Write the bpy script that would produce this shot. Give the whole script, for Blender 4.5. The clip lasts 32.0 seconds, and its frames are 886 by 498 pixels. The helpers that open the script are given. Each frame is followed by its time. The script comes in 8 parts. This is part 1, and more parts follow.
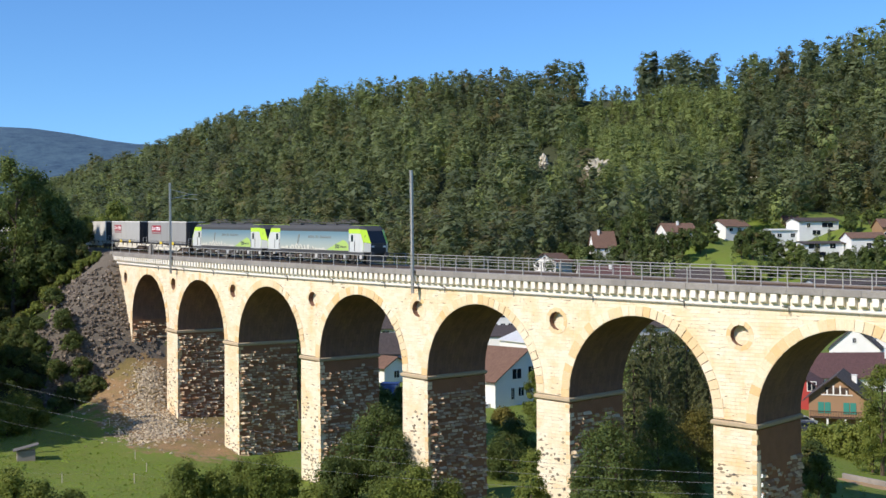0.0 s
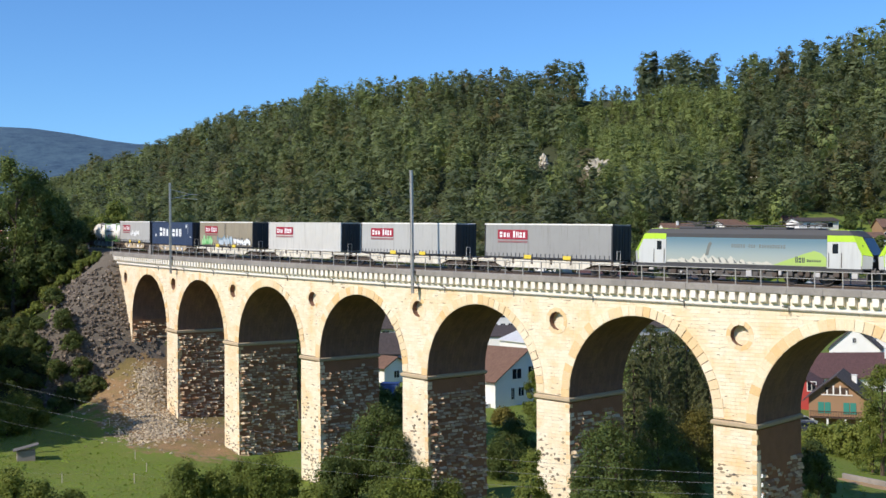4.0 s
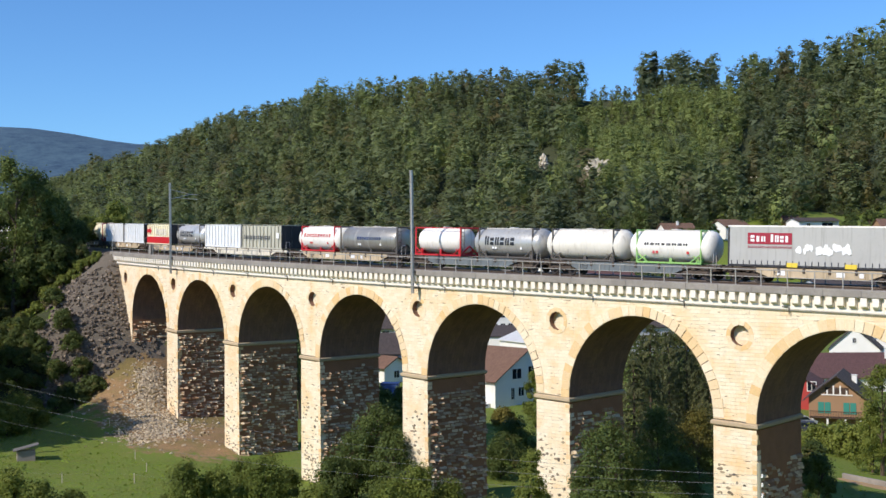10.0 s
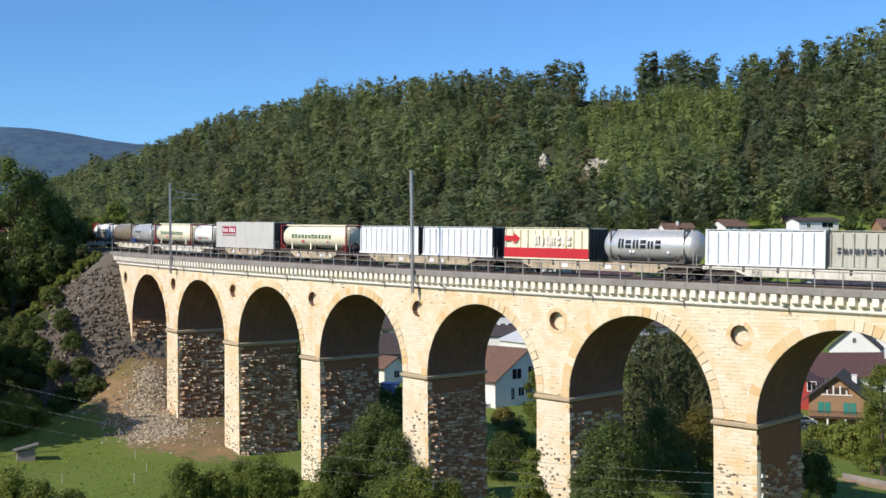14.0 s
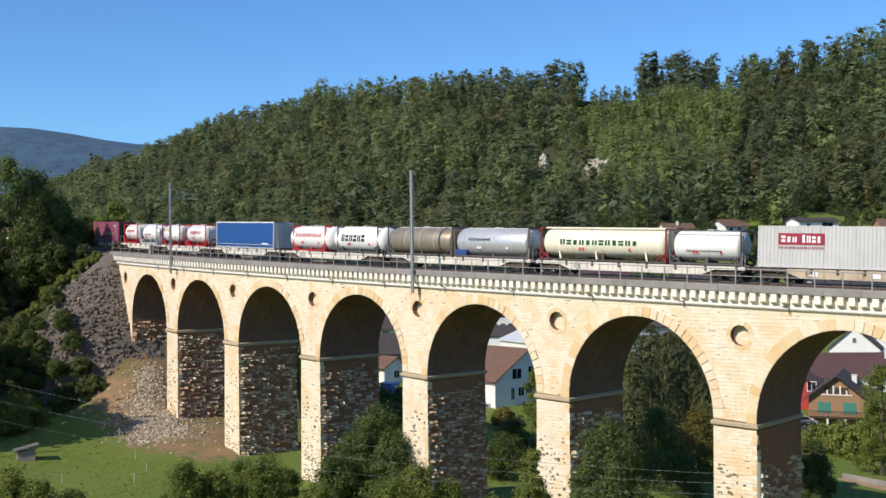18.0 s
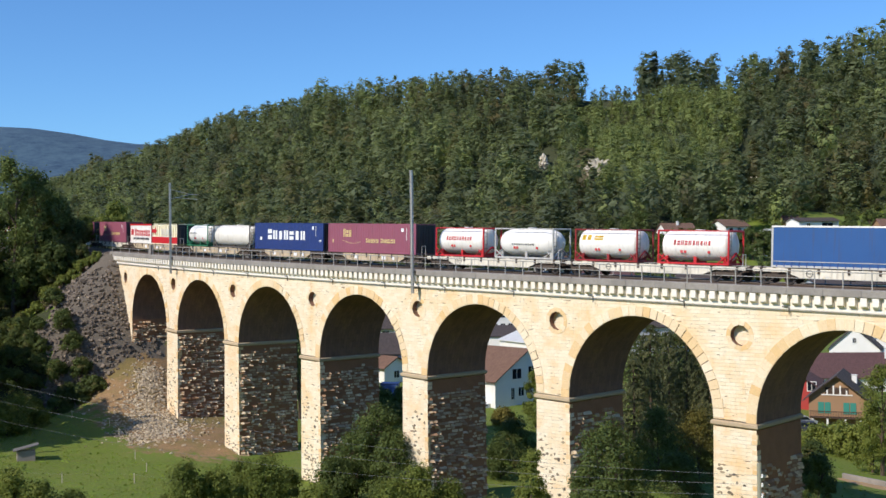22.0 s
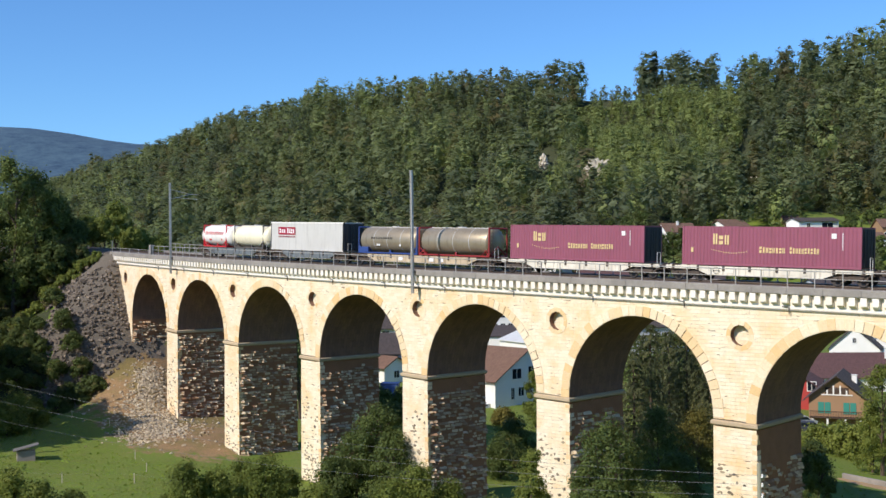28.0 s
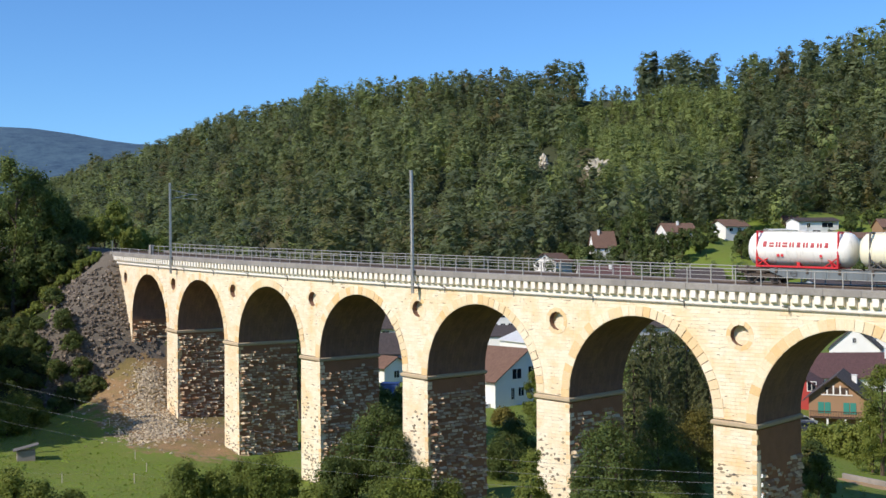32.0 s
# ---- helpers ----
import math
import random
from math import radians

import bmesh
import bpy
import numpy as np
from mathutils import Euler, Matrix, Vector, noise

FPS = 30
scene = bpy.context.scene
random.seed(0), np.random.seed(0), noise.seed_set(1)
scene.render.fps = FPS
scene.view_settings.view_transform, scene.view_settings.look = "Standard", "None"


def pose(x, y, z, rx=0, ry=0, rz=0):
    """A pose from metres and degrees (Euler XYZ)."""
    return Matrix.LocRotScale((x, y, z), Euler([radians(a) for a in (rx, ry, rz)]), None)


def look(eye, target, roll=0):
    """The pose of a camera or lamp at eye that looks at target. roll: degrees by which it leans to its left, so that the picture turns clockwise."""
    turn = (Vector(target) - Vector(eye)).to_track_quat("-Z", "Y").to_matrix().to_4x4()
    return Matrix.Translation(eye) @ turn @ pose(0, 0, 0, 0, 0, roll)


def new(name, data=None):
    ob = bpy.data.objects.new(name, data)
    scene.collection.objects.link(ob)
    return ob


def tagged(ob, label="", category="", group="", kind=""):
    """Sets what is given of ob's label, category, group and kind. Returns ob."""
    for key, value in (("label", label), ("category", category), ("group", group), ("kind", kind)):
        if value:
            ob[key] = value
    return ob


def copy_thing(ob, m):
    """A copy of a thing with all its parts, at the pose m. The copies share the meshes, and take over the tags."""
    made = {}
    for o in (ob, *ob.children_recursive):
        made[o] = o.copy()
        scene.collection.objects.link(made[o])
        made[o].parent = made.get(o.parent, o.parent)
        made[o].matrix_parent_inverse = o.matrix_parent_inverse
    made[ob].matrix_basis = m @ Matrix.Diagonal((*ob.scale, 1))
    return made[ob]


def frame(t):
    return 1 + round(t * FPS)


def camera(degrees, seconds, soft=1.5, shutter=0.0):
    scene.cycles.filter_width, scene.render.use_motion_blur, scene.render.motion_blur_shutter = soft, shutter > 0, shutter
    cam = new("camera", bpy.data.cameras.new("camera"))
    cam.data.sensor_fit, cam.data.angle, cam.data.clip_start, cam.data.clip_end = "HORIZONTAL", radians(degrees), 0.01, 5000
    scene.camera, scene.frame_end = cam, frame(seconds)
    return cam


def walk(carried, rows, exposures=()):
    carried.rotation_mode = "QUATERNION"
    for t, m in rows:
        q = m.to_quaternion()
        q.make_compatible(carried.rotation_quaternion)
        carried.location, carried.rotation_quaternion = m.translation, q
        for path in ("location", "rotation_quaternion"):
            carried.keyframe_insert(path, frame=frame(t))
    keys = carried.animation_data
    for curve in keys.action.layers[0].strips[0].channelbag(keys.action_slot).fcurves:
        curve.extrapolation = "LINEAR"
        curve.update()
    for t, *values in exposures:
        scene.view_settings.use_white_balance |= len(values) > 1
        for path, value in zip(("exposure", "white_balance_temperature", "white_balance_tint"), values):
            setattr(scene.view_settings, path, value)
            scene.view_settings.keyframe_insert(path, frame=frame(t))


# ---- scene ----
# The camera stands still on the hillside opposite the viaduct.
EYE = (77.384, -69.723, 2.258)
YAW, PITCH, ROLL = -46.502, 0.510, -0.6747
cam = camera(42.187, 32.0)
CAM = Matrix.Translation(EYE) @ Euler((radians(90 + PITCH), 0, radians(-YAW))).to_matrix().to_4x4() @ pose(0, 0, 0, 0, 0, ROLL)
walk(cam, [(0, CAM), (32, CAM)], exposures=[(0, -0.03, 6500, 12.2), (4, -0.08, 6500, 12.2), (8, -0.12, 6500, 12.2), (14, -0.15, 6500, 12.2), (20, -0.17, 6500, 12.2), (25, -0.13, 6500, 12.2), (29, -0.08, 6500, 12.2), (32, -0.08, 6500, 12.2)])

# ---- light ----
SUN_AZ, SUN_EL = 5.0, 38.0      # degrees to the side of the viaduct's normal, and above the horizon
to_sun = Vector((-math.sin(radians(SUN_AZ)) * math.cos(radians(SUN_EL)), -math.cos(radians(SUN_AZ)) * math.cos(radians(SUN_EL)), math.sin(radians(SUN_EL))))
world = bpy.data.worlds.new("sky")
scene.world = world
world.use_nodes = True
sky = world.node_tree.nodes.new("ShaderNodeTexSky")
sky.sky_type, sky.sun_disc = "NISHITA", False
sky.sun_elevation, sky.sun_rotation = radians(SUN_EL), math.atan2(to_sun.x, to_sun.y)
sky.air_density, sky.dust_density, sky.ozone_density, sky.altitude = 1.0, 0.25, 2.5, 500
back = world.node_tree.nodes["Background"]
back.inputs["Strength"].default_value = 0.138
clear = world.node_tree.nodes.new("ShaderNodeMix")
clear.data_type, clear.blend_type = "RGBA", "MULTIPLY"
clear.inputs[0].default_value, clear.inputs[7].default_value = 1.0, (0.55, 0.90, 1.25, 1)
world.node_tree.links.new(sky.outputs["Color"], clear.inputs[6])
world.node_tree.links.new(clear.outputs[2], back.inputs["Color"])
sun = new("sun", bpy.data.lights.new("sun", "SUN"))
sun.data.energy, sun.data.angle, sun.data.color = 4.9, radians(0.55), (1.0, 0.925, 0.815)
sun.matrix_world = look((0, 0, 200), Vector((0, 0, 200)) - to_sun)


# ---- materials ----
def rgb(r, g, b):
    """Linear colour from everyday 0 to 255 values."""
    return tuple(((v / 255 + 0.055) / 1.055) ** 2.4 if v > 10 else v / 255 / 12.92 for v in (r, g, b)) + (1,)


def scaled(c, f):
    return tuple(min(1, v * f) for v in c[:3]) + (1,)


class Nodes:
    def __init__(self, name):
        self.mat = bpy.data.materials.new(name)
        self.mat.use_nodes = True
        self.tree = self.mat.node_tree
        self.bsdf = self.tree.nodes["Principled BSDF"]

    def add(self, kind, **inputs):
        n = self.tree.nodes.new("ShaderNode" + kind)
        for k, v in inputs.items():
            n.inputs[k.replace("_", " ")].default_value = v
        return n

    def link(self, a, b):
        self.tree.links.new(a, b)

    def noise(self, scale, detail=4, rough=0.6, at=None):
        n = self.add("TexNoise", Scale=scale, Detail=detail, Roughness=rough)
        if at is not None:
            self.link(at, n.inputs["Vector"])
        return n.outputs["Fac"]

    def ramp(self, fac, *stops):
        n = self.tree.nodes.new("ShaderNodeValToRGB")
        while len(n.color_ramp.elements) < len(stops):
            n.color_ramp.elements.new(0.5)
        for e, (p, c) in zip(n.color_ramp.elements, stops):
            e.position, e.color = p, c if len(c) == 4 else (*c, 1)
        self.link(fac, n.inputs["Fac"])
        return n.outputs["Color"]

    def mix(self, fac, a, b, how="MIX"):
        n = self.tree.nodes.new("ShaderNodeMix")
        n.data_type, n.blend_type = "RGBA", how
        for s, v in ((n.inputs[0], fac), (n.inputs[6], a), (n.inputs[7], b)):
            if isinstance(v, (int, float)):
                s.default_value = v
            elif isinstance(v, tuple):
                s.default_value = v
            else:
                self.link(v, s)
        return n.outputs[2]

    def math(self, how, a, b=0.0):
        n = self.tree.nodes.new("ShaderNodeMath")
        n.operation = how
        for s, v in ((n.inputs[0], a), (n.inputs[1], b)):
            if isinstance(v, (int, float)):
                s.default_value = v
            else:
                self.link(v, s)
        return n.outputs[0]

    def bump(self, height, strength, dist):
        n = self.add("Bump", Strength=strength, Distance=dist)
        self.link(height, n.inputs["Height"])
        self.link(n.outputs["Normal"], self.bsdf.inputs["Normal"])

    def done(self, colour, rough=0.8, metal=0.0):
        if isinstance(colour, tuple):
            self.bsdf.inputs["Base Color"].default_value = colour
        else:
            self.link(colour, self.bsdf.inputs["Base Color"])
        self.bsdf.inputs["Roughness"].default_value = rough
        self.bsdf.inputs["Metallic"].default_value = metal
        return self.mat

    def coord(self, which="Object"):
        return self.tree.nodes.new("ShaderNodeTexCoord").outputs[which]

    def stretch(self, at, by):
        n = self.add("Mapping", Scale=by)
        self.link(at, n.inputs["Vector"])
        return n.outputs["Vector"]

    def attr(self, name):
        n = self.tree.nodes.new("ShaderNodeAttribute")
        n.attribute_name = name
        return n.outputs["Fac"]

    def island(self):
        return self.tree.nodes.new("ShaderNodeNewGeometry").outputs["Random Per Island"]

    def chance(self):
        return self.tree.nodes.new("ShaderNodeObjectInfo").outputs["Random"]


def plain(name, colour, rough=0.6, metal=0.0, dirt=0.25, grain=3.0, bump=0.0):
    """Paint, metal or plaster with grime at two scales."""
    n = Nodes(name)
    at = n.coord()
    big, fine = n.noise(grain * 0.25, 5, 0.65, at), n.noise(grain * 4, 6, 0.7, at)
    c = n.mix(n.ramp(big, (0.4, (0, 0, 0)), (0.75, (dirt, dirt, dirt))), colour, scaled(colour, 0.55), "MIX")
    c = n.mix(n.ramp(fine, (0.35, (0, 0, 0)), (0.8, (dirt, dirt, dirt))), c, scaled(colour, 0.7), "MIX")
    if bump:
        n.bump(fine, bump, 0.02)
    return n.done(c, rough, metal)


def masonry(name, light, dark, mortar, width, height, bump=0.5, orange=0.35, broken=False):
    """Coursed stone laid out in metres by the mesh's UV map; broken: joints that show only here and there."""
    n = Nodes(name)
    uv = n.coord("UV")
    warp = n.mix(0.03 if broken else 0.012, uv, n.add("TexNoise", Scale=0.9, Detail=3).outputs["Color"], "ADD")
    b = n.tree.nodes.new("ShaderNodeTexBrick")
    b.offset, b.squash = 0.47, 1.0
    b.inputs["Color1"].default_value, b.inputs["Color2"].default_value, b.inputs["Mortar"].default_value = light, dark, mortar
    for k, v in (("Scale", 1.0), ("Mortar Size", 0.013), ("Mortar Smooth", 0.3), ("Bias", -0.25), ("Brick Width", width), ("Row Height", height)):
        b.inputs[k].default_value = v
    n.link(warp, b.inputs["Vector"])
    c = b.outputs["Color"]
    joint = b.outputs["Fac"]
    if broken:
        b.inputs["Mortar"].default_value = scaled(light, 0.9)
        where = n.ramp(n.noise(0.8, 5, 0.7, uv), (0.50, (0, 0, 0)), (0.64, (0.75,) * 3))
        c = n.mix(n.math("MULTIPLY", joint, where), c, mortar)
    stain, fine = n.noise(0.30, 6, 0.7, uv), n.noise(7, 8, 0.75, uv)
    c = n.mix(n.ramp(stain, (0.48, (0, 0, 0)), (0.64, (orange,) * 3)), c, rgb(242, 188, 110), "MIX")
    c = n.mix(n.ramp(n.noise(0.9, 7, 0.7, uv), (0.56, (0, 0, 0)), (0.8, (0.4,) * 3)), c, scaled(light, 0.6), "MIX")
    c = n.mix(n.ramp(n.noise(2.6, 6, 0.7, uv), (0.60, (0, 0, 0)), (0.72, (0.5,) * 3)), c, scaled(dark, 0.62), "MIX")
    c = n.mix(n.ramp(fine, (0.3, (0.35,) * 3), (0.6, (0, 0, 0))), c, scaled(dark, 0.75), "MIX")
    h = n.math("ADD", n.math("MULTIPLY", joint, -0.6), fine)
    if broken:
        bed = n.noise(1.0, 2, 0.5, n.stretch(uv, (1.1, 6.5, 1)))
        dash = n.math("MULTIPLY", n.ramp(bed, (0.655, (0, 0, 0)), (0.69, (1, 1, 1))), n.ramp(n.noise(0.22, 3, 0.6, uv), (0.42, (0, 0, 0)), (0.55, (1, 1, 1))))
        c = n.mix(dash, c, rgb(128, 96, 70))
        run = n.noise(1.0, 5, 0.65, n.stretch(uv, (1.1, 0.16, 1)))
        c = n.mix(n.ramp(run, (0.55, (0, 0, 0)), (0.75, (0.5,) * 3)), c, rgb(238, 196, 132))
        h = n.math("SUBTRACT", h, n.math("MULTIPLY", dash, 0.8))
    n.bump(h, bump, 0.03)
    return n.done(c, 0.9)


LIMESTONE = masonry("pale limestone ashlar", rgb(248, 234, 206), rgb(240, 218, 180), rgb(138, 104, 74), 0.78, 0.27, 0.8, 0.5, True)
# Stone darkened and browned to carry the shade under the arches.
VAULT = masonry("vault stone with shade in its colour", rgb(136, 102, 84), rgb(114, 86, 72), rgb(96, 74, 62), 0.9, 0.36, 0.6, 0.1)
# Rubble browned further: warm light bounced into the shade, put into the colour.
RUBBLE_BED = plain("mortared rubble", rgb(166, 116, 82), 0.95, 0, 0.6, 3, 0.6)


def stone(name, lo, hi, rough=0.9, bump=0.5, per="chance"):
    n = Nodes(name)
    at = n.coord()
    r = n.chance() if per == "chance" else n.island()
    c = n.ramp(r, (0.0, lo), (1.0, hi))
    fine = n.noise(6, 8, 0.75, at)
    c = n.mix(n.ramp(fine, (0.3, (0.4,) * 3), (0.65, (0, 0, 0))), c, scaled(lo, 0.6), "MIX")
    n.bump(fine, bump, 0.03)
    return n.done(c, rough)


JOINT = plain("dark weathered mortar", rgb(120, 88, 62), 0.95, 0, 0.5, 3, 0.3)
VOUSSOIR = stone("dressed arch stone", rgb(234, 196, 138), rgb(248, 234, 206))
DRESSED = stone("dressed limestone", rgb(244, 232, 210), rgb(252, 244, 230))
CUT_GREY = stone("weathered grey capstone", rgb(176, 154, 124), rgb(206, 184, 150))
# Dark ends browned as well, for the warm bounce on shaded sides.
ROCKFACE = stone("rock-faced limestone", rgb(150, 106, 74), rgb(250, 226, 186), 0.92, 0.7)
ROCKFACE_MANY = stone("rock-faced limestone blocks", rgb(150, 106, 74), rgb(250, 226, 186), 0.92, 0.7, "island")
SCREE = stone("grey rubble stones", rgb(90, 80, 70), rgb(150, 136, 120), 0.95, 0.6, "island")
PALE_SCREE = stone("pale broken stone", rgb(150, 134, 110), rgb(214, 198, 170), 0.95, 0.6, "island")
CLIFF = stone("pale limestone cliff", rgb(186, 174, 152), rgb(222, 212, 192), 0.95, 0.8)
CONCRETE = plain("weathered concrete", rgb(160, 153, 144), 0.9, 0, 0.95, 2.0, 0.6)
RAILING = plain("weathered railing steel", rgb(172, 168, 160), 0.6, 0.1, 0.4)
BALLAST = plain("ballast", rgb(104, 94, 84), 0.95, 0, 0.6, 8, 0.9)
STEEL_RAIL = plain("rail steel", rgb(120, 104, 92), 0.45, 0.8, 0.4)
GALV = plain("galvanised steel", rgb(196, 193, 187), 0.65, 0.0, 0.3)
DARK_STEEL = plain("dark painted steel", rgb(98, 93, 88), 0.65, 0.1, 0.3)
UNDERGEAR = plain("brown brake-dusted steel", rgb(92, 80, 70), 0.85, 0.0, 0.5)
WHEEL_STEEL = plain("wheel steel", rgb(86, 78, 72), 0.55, 0.6, 0.4)
RUBBER = plain("black rubber", rgb(28, 28, 30), 0.7)
GLASS = plain("dark window glass", rgb(30, 36, 44), 0.08, 0.0, 0.05)


def leaves(name, dark, mid, light, rough=0.65, clump=0.38, shine=0.33):
    """Foliage: tint differs from tree to tree, and from clump to clump."""
    n = Nodes(name)
    at = n.coord()
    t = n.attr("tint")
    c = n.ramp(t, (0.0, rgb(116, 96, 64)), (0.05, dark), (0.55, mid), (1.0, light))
    c = n.mix(clump, c, n.ramp(n.island(), (0, scaled(dark, 0.85)), (0.5, mid), (1.0, light)))
    c = n.mix(n.ramp(n.noise(0.012, 3, 0.6, at), (0.42, (0, 0, 0)), (0.62, (0.3,) * 3)), c, scaled(light, 0.95))
    m = n.done(c, rough)
    n.bsdf.inputs["Specular IOR Level"].default_value = 0.2
    glow = n.add("BsdfTranslucent")
    n.link(n.mix(0.5, c, scaled(light, 1.2)), glow.inputs["Color"])
    both = n.add("MixShader", Fac=shine)
    n.link(n.bsdf.outputs[0], both.inputs[1])
    n.link(glow.outputs[0], both.inputs[2])
    n.link(both.outputs[0], n.tree.nodes["Material Output"].inputs["Surface"])
    return m


LEAF = leaves("broad leaves", rgb(52, 66, 38), rgb(84, 99, 52), rgb(134, 145, 78), shine=0.38)
# Paler and greyer than the near leaves, to carry some distance haze.
LEAF_WOOD = leaves("forest leaves", rgb(80, 89, 76), rgb(105, 113, 86), rgb(152, 163, 98), clump=0.10, shine=0.42)
LEAF_BUSH = leaves("bush leaves", rgb(62, 76, 38), rgb(98, 112, 50), rgb(154, 160, 80), shine=0.42)
# The light end is raised to give the boughs painted highlights.
NEEDLE = leaves("conifer needles", rgb(38, 48, 34), rgb(70, 78, 50), rgb(128, 128, 86))
LEAF_DRY = leaves("yellowing leaves", rgb(80, 80, 36), rgb(112, 106, 50), rgb(146, 132, 70))
BARK = plain("bark", rgb(92, 78, 64), 0.95, 0, 0.5, 4, 0.8)


def ground_material():
    n = Nodes("meadow and earth")
    at = n.coord()
    big, mid, fine = n.noise(0.05, 5, 0.6, at), n.noise(0.6, 6, 0.7, at), n.noise(5, 8, 0.8, at)
    grass = n.mix(big, rgb(92, 120, 30), rgb(124, 138, 44))
    grass = n.mix(n.ramp(mid, (0.38, (0, 0, 0)), (0.72, (0.75,) * 3)), grass, rgb(124, 122, 58))
    grass = n.mix(n.ramp(fine, (0.35, (0.6,) * 3), (0.6, (0, 0, 0))), grass, rgb(62, 86, 24))
    earth = n.mix(mid, rgb(146, 112, 74), rgb(176, 146, 104))
    earth = n.mix(n.ramp(n.noise(0.22, 5, 0.65, at), (0.47, (0, 0, 0)), (0.60, (0.8,) * 3)), earth, rgb(124, 116, 58))
    earth = n.mix(n.ramp(fine, (0.4, (0.6,) * 3), (0.62, (0, 0, 0))), earth, rgb(104, 84, 62))
    scree = n.mix(fine, rgb(78, 70, 60), rgb(132, 122, 108))
    wood = n.mix(mid, rgb(42, 50, 28), rgb(66, 70, 40))
    ragged = n.math("MULTIPLY", n.math("SUBTRACT", mid, 0.5), 1.4)

    def mask(name):
        return n.ramp(n.math("ADD", n.attr(name), ragged), (0.42, (0, 0, 0)), (0.58, (1, 1, 1)))
    c = n.mix(mask("wood"), grass, wood)
    c = n.mix(mask("earth"), c, earth)
    # Far woods: the blue of distant haze is put into their colour.
    hazy_canopy = n.mix(n.ramp(n.noise(0.03, 9, 0.85, n.stretch(at, (1, 1, 2.5))), (0.36, (0, 0, 0)), (0.64, (1, 1, 1))), rgb(40, 66, 90), rgb(78, 104, 118))
    c = n.mix(mask("far"), c, hazy_canopy)
    c = n.mix(mask("scree"), c, scree)
    n.bump(n.math("ADD", mid, fine), 0.7, 0.12)
    return n.done(c, 0.95)


GROUND = ground_material()


# ---- mesh helpers ----
def mesh_of(name, verts, faces, mats=(), tint=None):
    me = bpy.data.meshes.new(name)
    me.from_pydata([tuple(v) for v in verts] if not isinstance(verts, np.ndarray) else verts.tolist(), [], faces if isinstance(faces, list) else faces.tolist())
    for m in mats:
        me.materials.append(m)
    if tint is not None:
        a = me.attributes.new("tint", "FLOAT", "POINT")
        a.data.foreach_set("value", np.asarray(tint, dtype=np.float32))
    me.update()
    return me


def bm_mesh(name, bm, mat):
    me = bpy.data.meshes.new(name)
    bm.to_mesh(me)
    bm.free()
    me.materials.append(mat)
    return me


def part(name, bm, material, parent, label="", smooth=False):
    """Links a bmesh, or a ready mesh, as one object under a thing or a part."""
    me = bm if isinstance(bm, bpy.types.Mesh) else bm_mesh(name, bm, material)
    if smooth:
        me.polygons.foreach_set("use_smooth", [True] * len(me.polygons))
    ob = new(name, me)
    ob.parent = parent
    if label:
        ob["label"] = label
    return ob


def thing(name, m, label, category, group="", kind=""):
    ob = new(name)
    ob.empty_display_size = 0.3
    ob.matrix_world = m
    return tagged(ob, label, category, group, kind)


def box(bm, x0, x1, y0, y1, z0, z1, bevel=0.0, m=None):
    """A box in a bmesh, with its edges broken by bevel."""
    r = bmesh.ops.create_cube(bm, size=1, matrix=Matrix.Translation(((x0 + x1) / 2, (y0 + y1) / 2, (z0 + z1) / 2)) @ Matrix.Diagonal((abs(x1 - x0), abs(y1 - y0), abs(z1 - z0), 1)))
    vs = r["verts"]
    if bevel:
        es = list({e for v in vs for e in v.link_edges})
        out = bmesh.ops.bevel(bm, geom=es, offset=bevel, segments=1, affect="EDGES")
        vs = list({v for f in out["faces"] for v in f.verts})
    if m is not None:
        bmesh.ops.transform(bm, matrix=m, verts=vs)
    return bm


def boxes(*specs, bevel=0.0):
    bm = bmesh.new()
    for s in specs:
        box(bm, *s, bevel=bevel)
    return bm


def rod(bm, a, b, r, n=8):
    a, b = Vector(a), Vector(b)
    m = Matrix.Translation((a + b) / 2) @ (b - a).to_track_quat("Z", "Y").to_matrix().to_4x4()
    bmesh.ops.create_cone(bm, cap_ends=True, segments=n, radius1=r, radius2=r, depth=(b - a).length, matrix=m)
    return bm


def rods(r, *pairs, n=6):
    bm = bmesh.new()
    for a, b in pairs:
        rod(bm, a, b, r, n)
    return bm


def lathe_x(profile, n=24):
    """A surface turned about the x axis from (x, radius) pairs."""
    bm = bmesh.new()
    rings = []
    for x, r in profile:
        if r < 1e-4:
            rings.append([bm.verts.new((x, 0, 0))])
        else:
            rings.append([bm.verts.new((x, r * math.cos(2 * math.pi * i / n), r * math.sin(2 * math.pi * i / n))) for i in range(n)])
    for a, b in zip(rings, rings[1:]):
        for i in range(n):
            j = (i + 1) % n
            if len(a) == 1:
                bm.faces.new((a[0], b[j], b[i]))
            elif len(b) == 1:
                bm.faces.new((a[i], a[j], b[0]))
            else:
                bm.faces.new((a[i], a[j], b[j], b[i]))
    bmesh.ops.recalc_face_normals(bm, faces=bm.faces)
    return bm


def outline(points, y0, y1):
    """A plate: a polygon in x and z, with thickness from y0 to y1."""
    bm = bmesh.new()
    a = [bm.verts.new((x, y0, z)) for x, z in points]
    b = [bm.verts.new((x, y1, z)) for x, z in points]
    bm.faces.new(a)
    bm.faces.new(b[::-1])
    for i in range(len(a)):
        j = (i + 1) % len(a)
        bm.faces.new((a[j], a[i], b[i], b[j]))
    bmesh.ops.recalc_face_normals(bm, faces=bm.faces)
    return bm


# ---- the line of the railway ----
K, GRADE = 0.00289, -0.03528          # curvature of the wall's near face, fall along it
S_BEND, S_END = -70.0, 66.5           # where the straight ends, where the masonry ends
